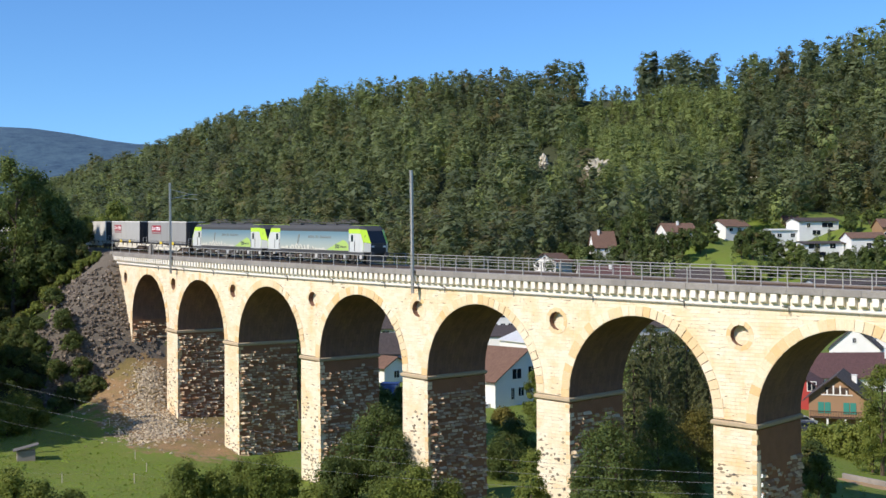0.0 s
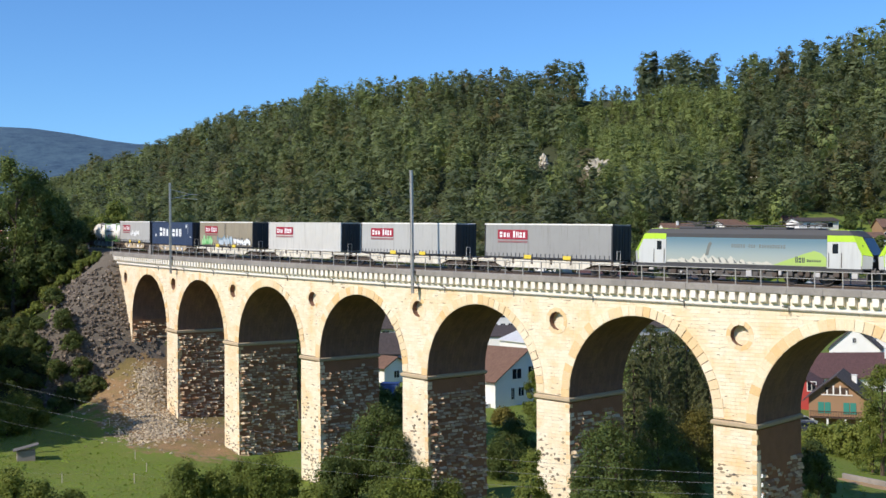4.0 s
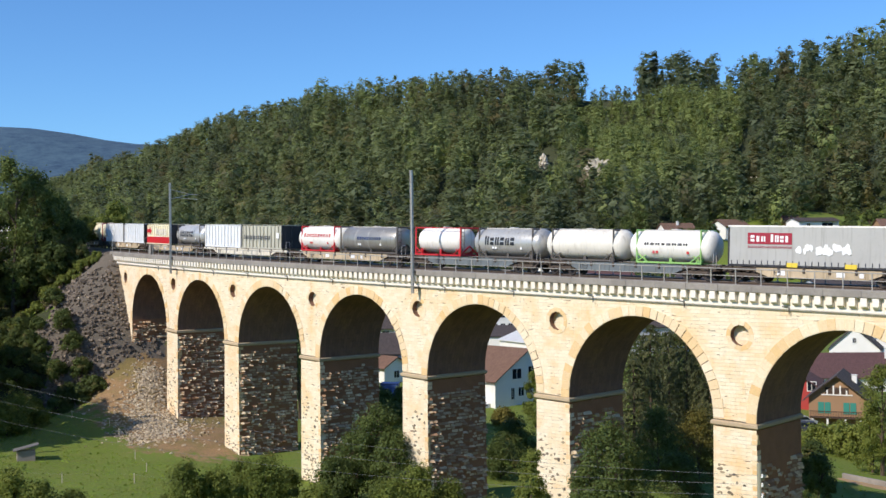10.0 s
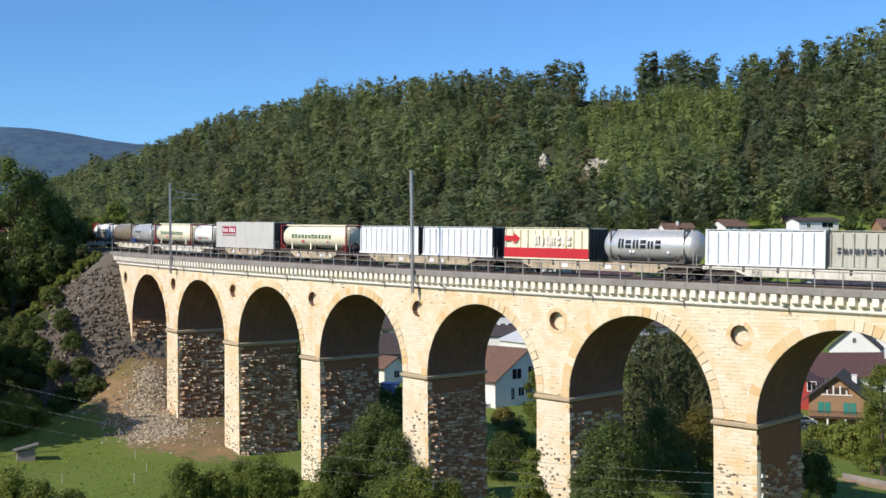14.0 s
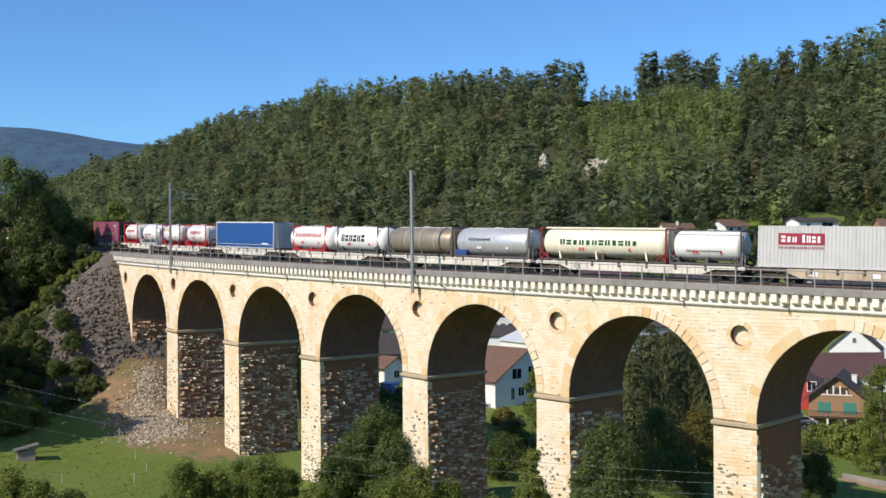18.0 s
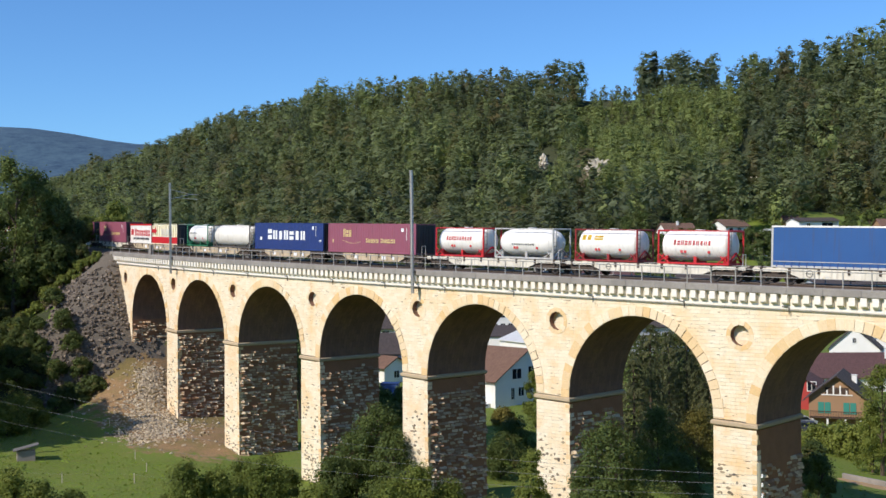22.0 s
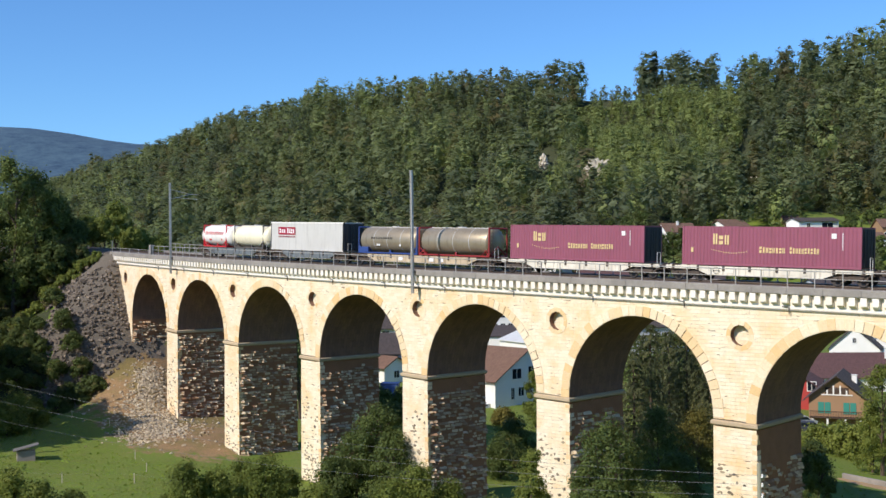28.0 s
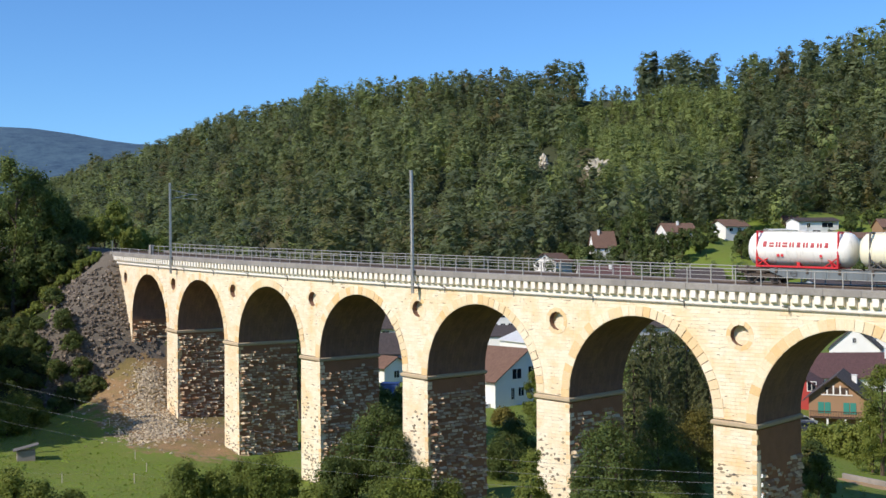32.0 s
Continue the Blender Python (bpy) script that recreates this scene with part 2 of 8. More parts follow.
BAY, PIER_W, DEPTH = 16.14, 3.33, 7.42
SLAB_TOP, SLAB_BOT, OVERHANG = 1.37, 0.86, 0.57
TRACK_O, RAIL_UP = 3.50, 1.45


def along(s, o, z=0.0):
    """The place at s metres along the near face, o metres behind it and z above the falling string course."""
    s0 = max(s, S_BEND)
    a = K * s0
    x, y = math.sin(a) / K - o * math.sin(a), (1 - math.cos(a)) / K + o * math.cos(a)
    if s < S_BEND:
        x, y = x + math.cos(a) * (s - S_BEND), y + math.sin(a) * (s - S_BEND)
    return Vector((x, y, z + GRADE * s))


def heading(s):
    return K * max(s, S_BEND)


def impost_z(s):
    return -8.29 - 0.0443 * s - GRADE * s


def crown_z(s):
    return -1.33 - 0.0369 * s - GRADE * s


# ---- ground ----
FWD, RGT = np.array((-0.72537, 0.68830)), np.array((0.68833, 0.72540))
FAR_L, FAR_Z = [-4000, -1300, -1003, -945, -856, -807, -766, -660, -300, 400, 4000], [200, 294, 309, 313, 302, 286, 279, 270, 232, 200, 200]
RIDGE_L = [-700, -420, -326, -227, -155, -51, 52, 135, 216, 320, 700]
RIDGE_W = [1150, 1050, 1000, 900, 820, 720, 640, 600, 560, 540, 520]
RIDGE_Z = [10, 42, 62, 79, 92, 97, 91, 84, 97, 108, 120]


def line_samples():
    ss = np.arange(-640, 640, 2.0)
    return ss, np.array([along(s, TRACK_O) for s in ss])


LINE_S, LINE_P = line_samples()


def terrain(x, y):
    """Ground heights and masks for arrays of places."""
    x, y = np.asarray(x, float), np.asarray(y, float)
    dx, dy = x - EYE[0], y - EYE[1]
    w, l = dx * FWD[0] + dy * FWD[1], dx * RGT[0] + dy * RGT[1]
    base = np.interp(x, [-300, -90, -50, -30, -15, 10, 60, 300], [-13, -15.2, -17.0, -18.8, -19.9, -20.8, -20.6, -16])
    base = base + 0.35 * np.sin(x * 0.13 + 1) * np.cos(y * 0.11) + 0.2 * np.sin(x * 0.31 + y * 0.23)
    base = base - np.clip((w - 110) / 60, 0, 1) * 1.0
    # the hill behind the village
    rw, rz = np.interp(l, RIDGE_L, RIDGE_W), np.interp(l, RIDGE_L, RIDGE_Z)
    foot = rw - np.interp(l, [-400, 0, 200], [420, 360, 310])
    f = np.clip((w - foot) / (rw - foot), 0, 1)
    shape = f ** 1.4
    bumps = 5 * np.sin(l * 0.043 + 1.3) * np.cos(w * 0.021) + 3 * np.sin(l * 0.09 + w * 0.05)
    hill = base + (rz - base) * shape + bumps * np.clip(f * 3, 0, 1) * (f < 0.97)
    past = np.clip(w - rw, 0, None)
    hill = np.where(w > rw, rz - past * 0.14, hill)
    hill = np.maximum(hill, -25)
    # the blue range in the distance
    far = np.clip(1 - np.abs(w - 2600) / 900, 0, 1)
    fz = np.interp(l, FAR_L, FAR_Z) + 2.5 * np.sin(l * 0.03)
    z = np.maximum(hill, -25 + (fz + 25) * far * far * (3 - 2 * far))
    # the slope on which the camera stands
    c = np.hypot(dx, dy)
    own = 0.5 - 0.36 * np.maximum(w + 4, 0) + 0.22 * np.maximum(-w, 0)
    z = np.where(w < 90, np.maximum(z, np.minimum(own, 45)), z)
    # rubble bank under the first arches
    o_near = y - K * x * x / 2
    bank = np.interp(x, [-80, -62, -56, -50, -44, -36], [7.5, 7.0, 5.0, 1.6, 0.4, 0]) * np.exp(-((o_near - 2) / 9.5) ** 2)
    z = z + bank
    # railway banks at both ends
    d = np.full(x.shape, 1e9)
    zl = np.zeros(x.shape)
    near = np.argwhere((np.abs(x) < 700) & (np.abs(y) < 700))
    keep = (LINE_S < S_BEND - 1.5) | (LINE_S > S_END + 1)
    ps, pz = LINE_P[keep][:, :2], LINE_P[keep][:, 2] + SLAB_TOP - 0.35
    ix = tuple(near.T)
    pts = np.stack((x[ix], y[ix]), 1)
    best, bz = np.empty(len(pts)), np.empty(len(pts))
    for i in range(0, len(pts), 4000):
        q = pts[i:i + 4000]
        v = q[:, None, :] - ps[None]
        dd = np.hypot(v[..., 0], v[..., 1])
        j = dd.argmin(1)
        best[i:i + 4000], bz[i:i + 4000] = dd[np.arange(len(q)), j], pz[j]
    # the ends are walled and fall more steeply along the line
    e = along(S_BEND - 1.5, TRACK_O)
    a = heading(S_BEND)
    t = (pts[:, 0] - e.x) * math.cos(a) + (pts[:, 1] - e.y) * math.sin(a)
    q = -(pts[:, 0] - e.x) * math.sin(a) + (pts[:, 1] - e.y) * math.cos(a)
    ahead = (t > 0) & (t < 60) & (np.abs(q) < 60)
    best = np.where(ahead, np.hypot(q, t * 1.9), best)
    d[ix], zl[ix] = best, bz
    bank_z = zl - np.clip(d - 4.6, 0, None) * np.interp(x, [-75, -60], [0.85, 1.02])
    cut = np.where(d < 5.2, zl, z)
    on_bank = bank_z > z
    z = np.where(d < 5.2, zl, np.maximum(z, bank_z))
    masks = {
        "earth": np.where((x > -66) & (x < -22), np.exp(-(((o_near + 1) / 9.0) ** 2)) * np.interp(x, [-66, -60, -36, -24], [0.3, 1, 1, 0]), 0),
        "scree": np.where(on_bank & (x > -80) & (x < -50) & (d > 4) & (q_mask(x, y)), 1.0, 0.0) + np.where(d < 4.4, 1.0, 0.0),
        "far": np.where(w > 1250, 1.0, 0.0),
        "wood": np.where((f > 0.12) & (w > 250) & ~((l > 0.2 * w) & (w < 432)), 1.0, 0.0) + np.where(on_bank & (x < -58) & (d > 4.4) & ~q_mask(x, y), 0.9, 0) + np.where(w > 1200, 1.0, 0),
    }
    return z, masks, f, w, l


def q_mask(x, y):
    return (y - K * x * x / 2 < 4) & (y > -1.3 - 0.447 * (x + 74) + 0.7 * np.sin(x * 1.3) + 0.5 * np.sin(y * 2.1))


def build_ground():
    ls = np.unique(np.concatenate((np.linspace(-3600, -520, 40), np.linspace(-520, -140, 60), np.linspace(-140, 120, 175), np.linspace(120, 620, 70), np.linspace(620, 3600, 30))))
    ws = np.unique(np.concatenate((np.linspace(-1500, -60, 30), np.linspace(-60, 60, 40), np.linspace(60, 190, 110), np.linspace(190, 1300, 150), np.linspace(1300, 4600, 70))))
    L, W = np.meshgrid(ls, ws)
    x = EYE[0] + L * RGT[0] + W * FWD[0]
    y = EYE[1] + L * RGT[1] + W * FWD[1]
    z, masks, f, w, l = terrain(x, y)
    nl, nw = len(ls), len(ws)
    verts = np.stack((x.ravel(), y.ravel(), z.ravel()), 1)
    i = np.arange(nw - 1)[:, None] * nl + np.arange(nl - 1)[None]
    faces = np.stack((i, i + 1, i + nl + 1, i + nl), -1).reshape(-1, 4)
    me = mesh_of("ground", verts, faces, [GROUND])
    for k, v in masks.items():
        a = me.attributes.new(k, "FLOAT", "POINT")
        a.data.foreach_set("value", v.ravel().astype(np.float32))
    me.polygons.foreach_set("use_smooth", [True] * len(me.polygons))
    return tagged(new("ground", me), "grassy valley floor with bare earth and wooded hillsides", "ground", kind="structure")


def ground_z(x, y):
    return float(terrain(np.array([x]), np.array([y]))[0][0])


build_ground()


# ---- viaduct ----
HALF = (BAY - PIER_W) / 2
FIELDSTONE = stone("grey field stone", rgb(96, 86, 72), rgb(190, 170, 138))
viaduct = thing("viaduct", Matrix(), "curved pale limestone railway viaduct with eight round arches", "viaduct", kind="structure")


def strip_mesh(name, rows, mat, uvs=None):
    """A mesh from quads given as lists of four places, with UVs in metres."""
    verts, faces, uv = [], [], []
    for q in rows:
        i = len(verts)
        verts += [p for p, _ in q]
        uv += [t for _, t in q]
        faces.append(tuple(range(i, i + len(q))))
    me = mesh_of(name, verts, faces, [mat])
    lay = me.uv_layers.new(name="UVMap")
    for loop in me.loops:
        lay.data[loop.index].uv = uv[loop.vertex_index]
    return me


def fp(s, o, z):
    """A place on the wall with its UV in metres."""
    return along(s, o, z), (s, z + GRADE * s)


def vp(s, o, z, u):
    return along(s, o, z), (u, o)


def arch_points(c, n=30):
    zs, zc = impost_z(c) + 0.25, crown_z(c)
    return [(c - HALF * math.cos(math.pi * i / n), zs + (zc - zs) * math.sin(math.pi * i / n)) for i in range(n + 1)]


def spandrel(c):
    pts = arch_points(c)
    rows = []
    for (s0, z0), (s1, z1) in zip(pts, pts[1:]):
        rows.append([fp(s0, 0, z0), fp(s1, 0, z1), fp(s1, 0, SLAB_BOT), fp(s0, 0, SLAB_BOT)])
        rows.append([fp(s1, DEPTH, z1), fp(s0, DEPTH, z0), fp(s0, DEPTH, SLAB_BOT), fp(s1, DEPTH, SLAB_BOT)])
    return strip_mesh("spandrel_wall", rows, LIMESTONE)


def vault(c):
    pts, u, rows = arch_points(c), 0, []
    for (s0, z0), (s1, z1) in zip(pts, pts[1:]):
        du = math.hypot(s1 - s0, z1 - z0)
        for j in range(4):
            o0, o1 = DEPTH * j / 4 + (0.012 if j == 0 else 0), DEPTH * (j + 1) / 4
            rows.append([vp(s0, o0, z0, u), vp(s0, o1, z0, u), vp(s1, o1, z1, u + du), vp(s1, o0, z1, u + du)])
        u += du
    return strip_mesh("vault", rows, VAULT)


OC_R, OC_DEEP = 0.74, 0.55


def oculus_z(c):
    return -2.18 - 0.0372 * c - GRADE * c


OC_SIDE = 0.5          # the recess sits a little to one side of the pier's middle


def pier_head(c):
    """The wall over a pier, with its round recess."""
    a, b, zs, zo, oc = c - PIER_W / 2, c + PIER_W / 2, impost_z(c) + 0.25, oculus_z(c), c + OC_SIDE
    rows = [[fp(a, 0, zs), fp(b, 0, zs), fp(b, 0, zo - 1.4), fp(a, 0, zo - 1.4)], [fp(a, 0, zo + 1.4), fp(b, 0, zo + 1.4), fp(b, 0, SLAB_BOT), fp(a, 0, SLAB_BOT)],
            [fp(b, DEPTH, zs), fp(a, DEPTH, zs), fp(a, DEPTH, SLAB_BOT), fp(b, DEPTH, SLAB_BOT)]]
    lining = []
    near, wide = math.atan2(1.4, b - oc), math.atan2(1.4, oc - a)
    turns = sorted([2 * math.pi * k / 32 for k in range(32)] + [near, math.pi - wide, math.pi + wide, 2 * math.pi - near])
    for t0, t1 in zip(turns, turns[1:] + [2 * math.pi]):
        q = []
        for t in (t0, t1):
            u, v = math.cos(t), math.sin(t)
            m = min((b - oc if u > 0 else oc - a) / abs(u) if abs(u) > 1e-6 else 9, 1.4 / abs(v) if abs(v) > 1e-6 else 9)
            q.append(((oc + OC_R * u, zo + OC_R * v), (oc + m * u, zo + m * v)))
        (i0, e0), (i1, e1) = q
        rows.append([fp(e0[0], 0, e0[1]), fp(e1[0], 0, e1[1]), fp(i1[0], 0, i1[1]), fp(i0[0], 0, i0[1])])
        lining.append([fp(i0[0], 0.004, i0[1]), fp(i1[0], 0.004, i1[1]), fp(i1[0], OC_DEEP, i1[1]), fp(i0[0], OC_DEEP, i0[1])])
        rows.append([fp(i0[0], OC_DEEP, i0[1]), fp(i1[0], OC_DEEP, i1[1]), fp(oc, OC_DEEP, zo)])
    # The lining takes the darkened vault stone in place of the recess's shade.
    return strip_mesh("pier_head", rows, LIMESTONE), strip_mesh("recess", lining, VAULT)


def build_head(c):
    wall_mesh, lining_mesh = pier_head(c)
    head = part("pier_head", wall_mesh, None, viaduct)
    part("recess", lining_mesh, None, head, "round recess lining, shade put into its stone colour")


def wedge(name, ring0, ring1, o_front, o_back, gap=0.026):
    """A stone between two radial cuts: each ring is ((s, z) inner, (s, z) outer)."""
    cs, cz = sum(p[0] for p in ring0 + ring1) / 4, sum(p[1] for p in ring0 + ring1) / 4
    pts = [(cs + (p[0] - cs) * (1 - gap), cz + (p[1] - cz) * (1 - gap)) for p in (ring0[0], ring1[0], ring1[1], ring0[1])]
    v = [along(s, o_back, z) for s, z in pts] + [along(s, o_front + 0.025, z) for s, z in pts]
    v += [along(cs + (s - cs) * 0.93, o_front, cz + (z - cz) * 0.96) for s, z in pts]
    f = [(8, 9, 10, 11)]
    for i in range(4):
        j = (i + 1) % 4
        f += [(i, j, 4 + j, 4 + i), (4 + i, 4 + j, 8 + j, 8 + i)]
    return mesh_of(name, v, f, [VOUSSOIR])


def ring_stones(c):
    n = 34
    zs, zc = impost_z(c) + 0.25, crown_z(c)
    for i in range(n):
        q = []
        for k in (i, i + 1):
            t = math.pi * k / n
            u, v = -math.cos(t), math.sin(t)
            q.append(((c + HALF * u, zs + (zc - zs) * v), (c + (HALF + 0.82) * u, zs + (zc - zs + 0.82) * v)))
        worn = max(0.0, min(1.0, (i / n - 0.42) * 4)) * random.choice((0.5, 1.0, 1.0))
        longer = random.uniform(-0.12, 0.10) * (0.3 + 0.7 * worn)
        q = [(a, (b[0] + (b[0] - a[0]) * longer, b[1] + (b[1] - a[1]) * longer)) for a, b in q]
        deep = random.uniform(-0.045, -0.015) - 0.05 * worn * random.random()
        part("arch_stone", wedge("arch_stone", q[0], q[1], deep, 0.05, 0.03 + 0.07 * worn * random.random()), None, viaduct)
    bed = []
    for i in range(18, 32):
        t0, t1 = math.pi * i / n, math.pi * (i + 1) / n
        ring = [(c - (HALF + e) * math.cos(t), zs + (zc - zs + e) * math.sin(t)) for t, e in ((t0, 0.03), (t1, 0.03), (t1, 0.76), (t0, 0.76))]
        bed.append([fp(u, -0.006, v) for u, v in ring])
    part("joint_bed", strip_mesh("joint_bed", bed, JOINT), None, viaduct, "dark mortar behind the arch stones")


def oculus_stones(c):
    zo, n = oculus_z(c), 12
    c = c + OC_SIDE
    for i in range(n):
        q = []
        for k in (i, i + 1):
            t = 2 * math.pi * k / n + 0.1
            q.append(((c + OC_R * math.cos(t), zo + OC_R * math.sin(t)), (c + (OC_R + 0.36) * math.cos(t), zo + (OC_R + 0.36) * math.sin(t))))
        part("ring_stone", wedge("ring_stone", q[0], q[1], random.uniform(-0.03, -0.012), 0.05), None, viaduct)


def pier_bottom(c):
    p = along(c, 3)
    return min(ground_z(p.x, p.y), ground_z(*along(c, -1).xy), ground_z(*along(c, DEPTH).xy)) - 1.0 - GRADE * c


def pier(c, wide=PIER_W):
    a, b, zt, zb = c - wide / 2, c + wide / 2, impost_z(c) - 0.28, pier_bottom(c)
    front, rows = [], []
    n = 12
    for i in range(n):
        z0, z1 = zb + (zt - zb) * i / n, zb + (zt - zb) * (i + 1) / n
        f0, f1 = 0.06 * (zt - z0) / 10, 0.06 * (zt - z1) / 10
        front.append([fp(a - f0, -f0, z0), fp(b + f0, -f0, z0), fp(b + f1, -f1, z1), fp(a - f1, -f1, z1)])
        front.append([fp(b + f0, DEPTH, z0), fp(a - f0, DEPTH, z0), fp(a - f1, DEPTH, z1), fp(b + f1, DEPTH, z1)])
        rows.append([vp(b + f0, -f0, z0, z0), vp(b + f0, DEPTH, z0, z0), vp(b + f1, DEPTH, z1, z1), vp(b + f1, -f1, z1, z1)])
        rows.append([vp(a - f0, DEPTH, z0, z0), vp(a - f0, -f0, z0, z0), vp(a - f1, -f1, z1, z1), vp(a - f1, DEPTH, z1, z1)])
    shaft = part("pier", strip_mesh("pier", front, LIMESTONE), None, viaduct)
    part("pier_side", strip_mesh("pier_side", rows, RUBBLE_BED), None, shaft, "mortared rubble side, browned in place of bounced light")
    return zb, zt


def impost(c, wide=PIER_W):
    """Grey moulding on which the arches spring."""
    a, b, z0 = c - wide / 2, c + wide / 2, impost_z(c) - 0.28
    v, f = [], []
    for out, z in ((0.03, 0.06), (0.15, 0.16), (0.15, 0.38), (0.02, 0.46)):
        v += [along(a - out, -out, z0 + z), along(b + out, -out, z0 + z), along(b + out, DEPTH + out, z0 + z), along(a - out, DEPTH + out, z0 + z)]
    for k in range(3):
        for i in range(4):
            j = (i + 1) % 4
            f.append((4 * k + i, 4 * k + j, 4 * k + 4 + j, 4 * k + 4 + i))
    f += [(3, 2, 1, 0), (12, 13, 14, 15)]
    part("impost", mesh_of("impost", v, f, [CUT_GREY]), None, viaduct, "grey moulded impost")


def side_block(s, side, o, z, wo, hz, out, tilt_o, tilt_z):
    """A rock-faced block standing proud of a pier's side: its eight corners."""
    v = []
    for k, (uo, uz) in enumerate(((-1, -1), (1, -1), (1, 1), (-1, 1))):
        v.append(along(s - 0.02 * side, o + uo * wo / 2, z + uz * hz / 2))
    near = random.uniform(-0.05, 0.18) if out > 0.05 else 0.41
    for k, (uo, uz) in enumerate(((-1, -1), (1, -1), (1, 1), (-1, 1))):
        p = out * random.uniform(0.75, 1.25) + tilt_o * uo + tilt_z * uz
        v.append(along(s + side * max(p, 0.012), o + uo * wo * (near if uo < 0 else 0.41), z + uz * hz * 0.40))
    return v


BLOCK_FACES = [(4, 5, 6, 7), (0, 1, 5, 4), (1, 2, 6, 5), (2, 3, 7, 6), (3, 0, 4, 7)]


def rubble_side(c, side, zb, zt, smooth_top, near):
    """Courses of rock-faced blocks on one side of a pier."""
    s = c + side * PIER_W / 2
    verts, faces, z, made = [], [], zb, 0
    while z < zt - 0.2:
        h = random.uniform(0.20, 0.34)
        o = random.uniform(-0.02, 0.15)
        while o < DEPTH - 0.3:
            wo = min(random.choice((random.uniform(0.25, 0.6), random.uniform(0.4, 1.1))), DEPTH - o)
            top = zt - smooth_top * (0.6 + 0.6 * noise.noise((o * 0.35, z * 0.3, c)))
            if z < top and random.random() < 0.72:
                rough = random.random() < 0.62
                batter = 0.06 * (zt - z) / 10
                v = side_block(s + side * batter, side, o + wo / 2, z + h / 2, wo * random.uniform(0.82, 0.96), h * random.uniform(0.7, 0.92), 0.012 if not rough else random.uniform(0.11, 0.22),
                               (random.uniform(0.03, 0.10) * min(1.2, wo / 0.5) if rough else random.uniform(-0.015, 0.01)), (random.uniform(-0.10, -0.01) if rough else random.uniform(-0.012, 0.012)))
                if near and made < 300:
                    part("rubble_block", mesh_of("rubble_block", v, BLOCK_FACES, [ROCKFACE]), None, viaduct)
                    made += 1
                else:
                    i = len(verts)
                    verts += v
                    faces += [tuple(i + k for k in f) for f in BLOCK_FACES]
            o += wo
        z += h
    if verts:
        ob = part("rubble_facing", mesh_of("rubble_facing", verts, faces, [ROCKFACE_MANY]), None, viaduct, "rough rock-faced rubble blocks")
        ob["kind"] = "stuff"


def quoins(c, zb, zt):
    """Rough corner stones up the edge of a pier that the sun grazes."""
    z = max(zb, -20.5 - GRADE * c)
    k = 0
    while z < zt - 0.3:
        h = random.uniform(0.30, 0.44)
        s, deep = c + PIER_W / 2 + 0.06 * (zt - z) / 10, random.choice((0.22, 0.4, 0.55))
        if random.random() < 0.8:
            out = random.uniform(0.03, 0.10)
            v = []
            for zz, sh in ((z + 0.02, 0.02), (z + h - 0.03, 0.0)):
                v += [along(s - 0.35, -0.06 * (zt - z) / 10 - 0.03, zz), along(s + out - sh, -0.06 * (zt - z) / 10 - 0.03 + random.uniform(-0.02, 0.01), zz), along(s + out * 0.6, deep, zz), along(s - 0.35, deep, zz)]
            part("quoin", mesh_of("quoin", v, [(0, 1, 5, 4), (1, 2, 6, 5), (2, 3, 7, 6), (4, 5, 6, 7), (3, 2, 1, 0)], [VOUSSOIR]), None, viaduct)
        z += h
        k += 1


def field_stones(c, zb, zt):
    """Dark rough stones where the pale facing has gone from a pier's foot."""
    lo = max(zb, -20.5 - GRADE * c)
    for k in range(120):
        f = random.random() ** 2.4
        z, s = lo + (zt - lo - 0.6) * f * 0.8, c + random.uniform(-1.35, 1.3)
        w, h = random.uniform(0.18, 0.5), random.uniform(0.12, 0.3)
        o = -0.06 * (zt - z) / 10
        n = 7
        ring = [(s + w / 2 * random.uniform(0.7, 1.1) * math.cos(2 * math.pi * i / n), z + h / 2 * random.uniform(0.7, 1.1) * math.sin(2 * math.pi * i / n)) for i in range(n)]
        v = [along(a, o + 0.01, b) for a, b in ring] + [along(s + (a - s) * 0.7, o - 0.035, z + (b - z) * 0.7) for a, b in ring]
        part("field_stone", mesh_of("field_stone", v, [(i, (i + 1) % n, n + (i + 1) % n, n + i) for i in range(n)] + [tuple(range(n, 2 * n))], [FIELDSTONE]), None, viaduct)


BAYS = [(i - 3.5) * BAY for i in range(8)]
PIERS = [(i - 3) * BAY for i in range(7)]
for c in BAYS:
    part("spandrel_wall", spandrel(c), None, viaduct)
    part("vault", vault(c), None, viaduct, "stone barrel vault, its shade put into the colour")
    ring_stones(c)
for i, c in enumerate(PIERS):
    build_head(c)
    oculus_stones(c)
    impost(c)
    zb, zt = pier(c)
    if i < 6:
        quoins(c, zb, zt)
        field_stones(c, zb, zt)
        rubble_side(c, 1, zb, zt, (0.4, 0.7, 1.6, 1.9, 2.0, 4.5)[i], i == 3)


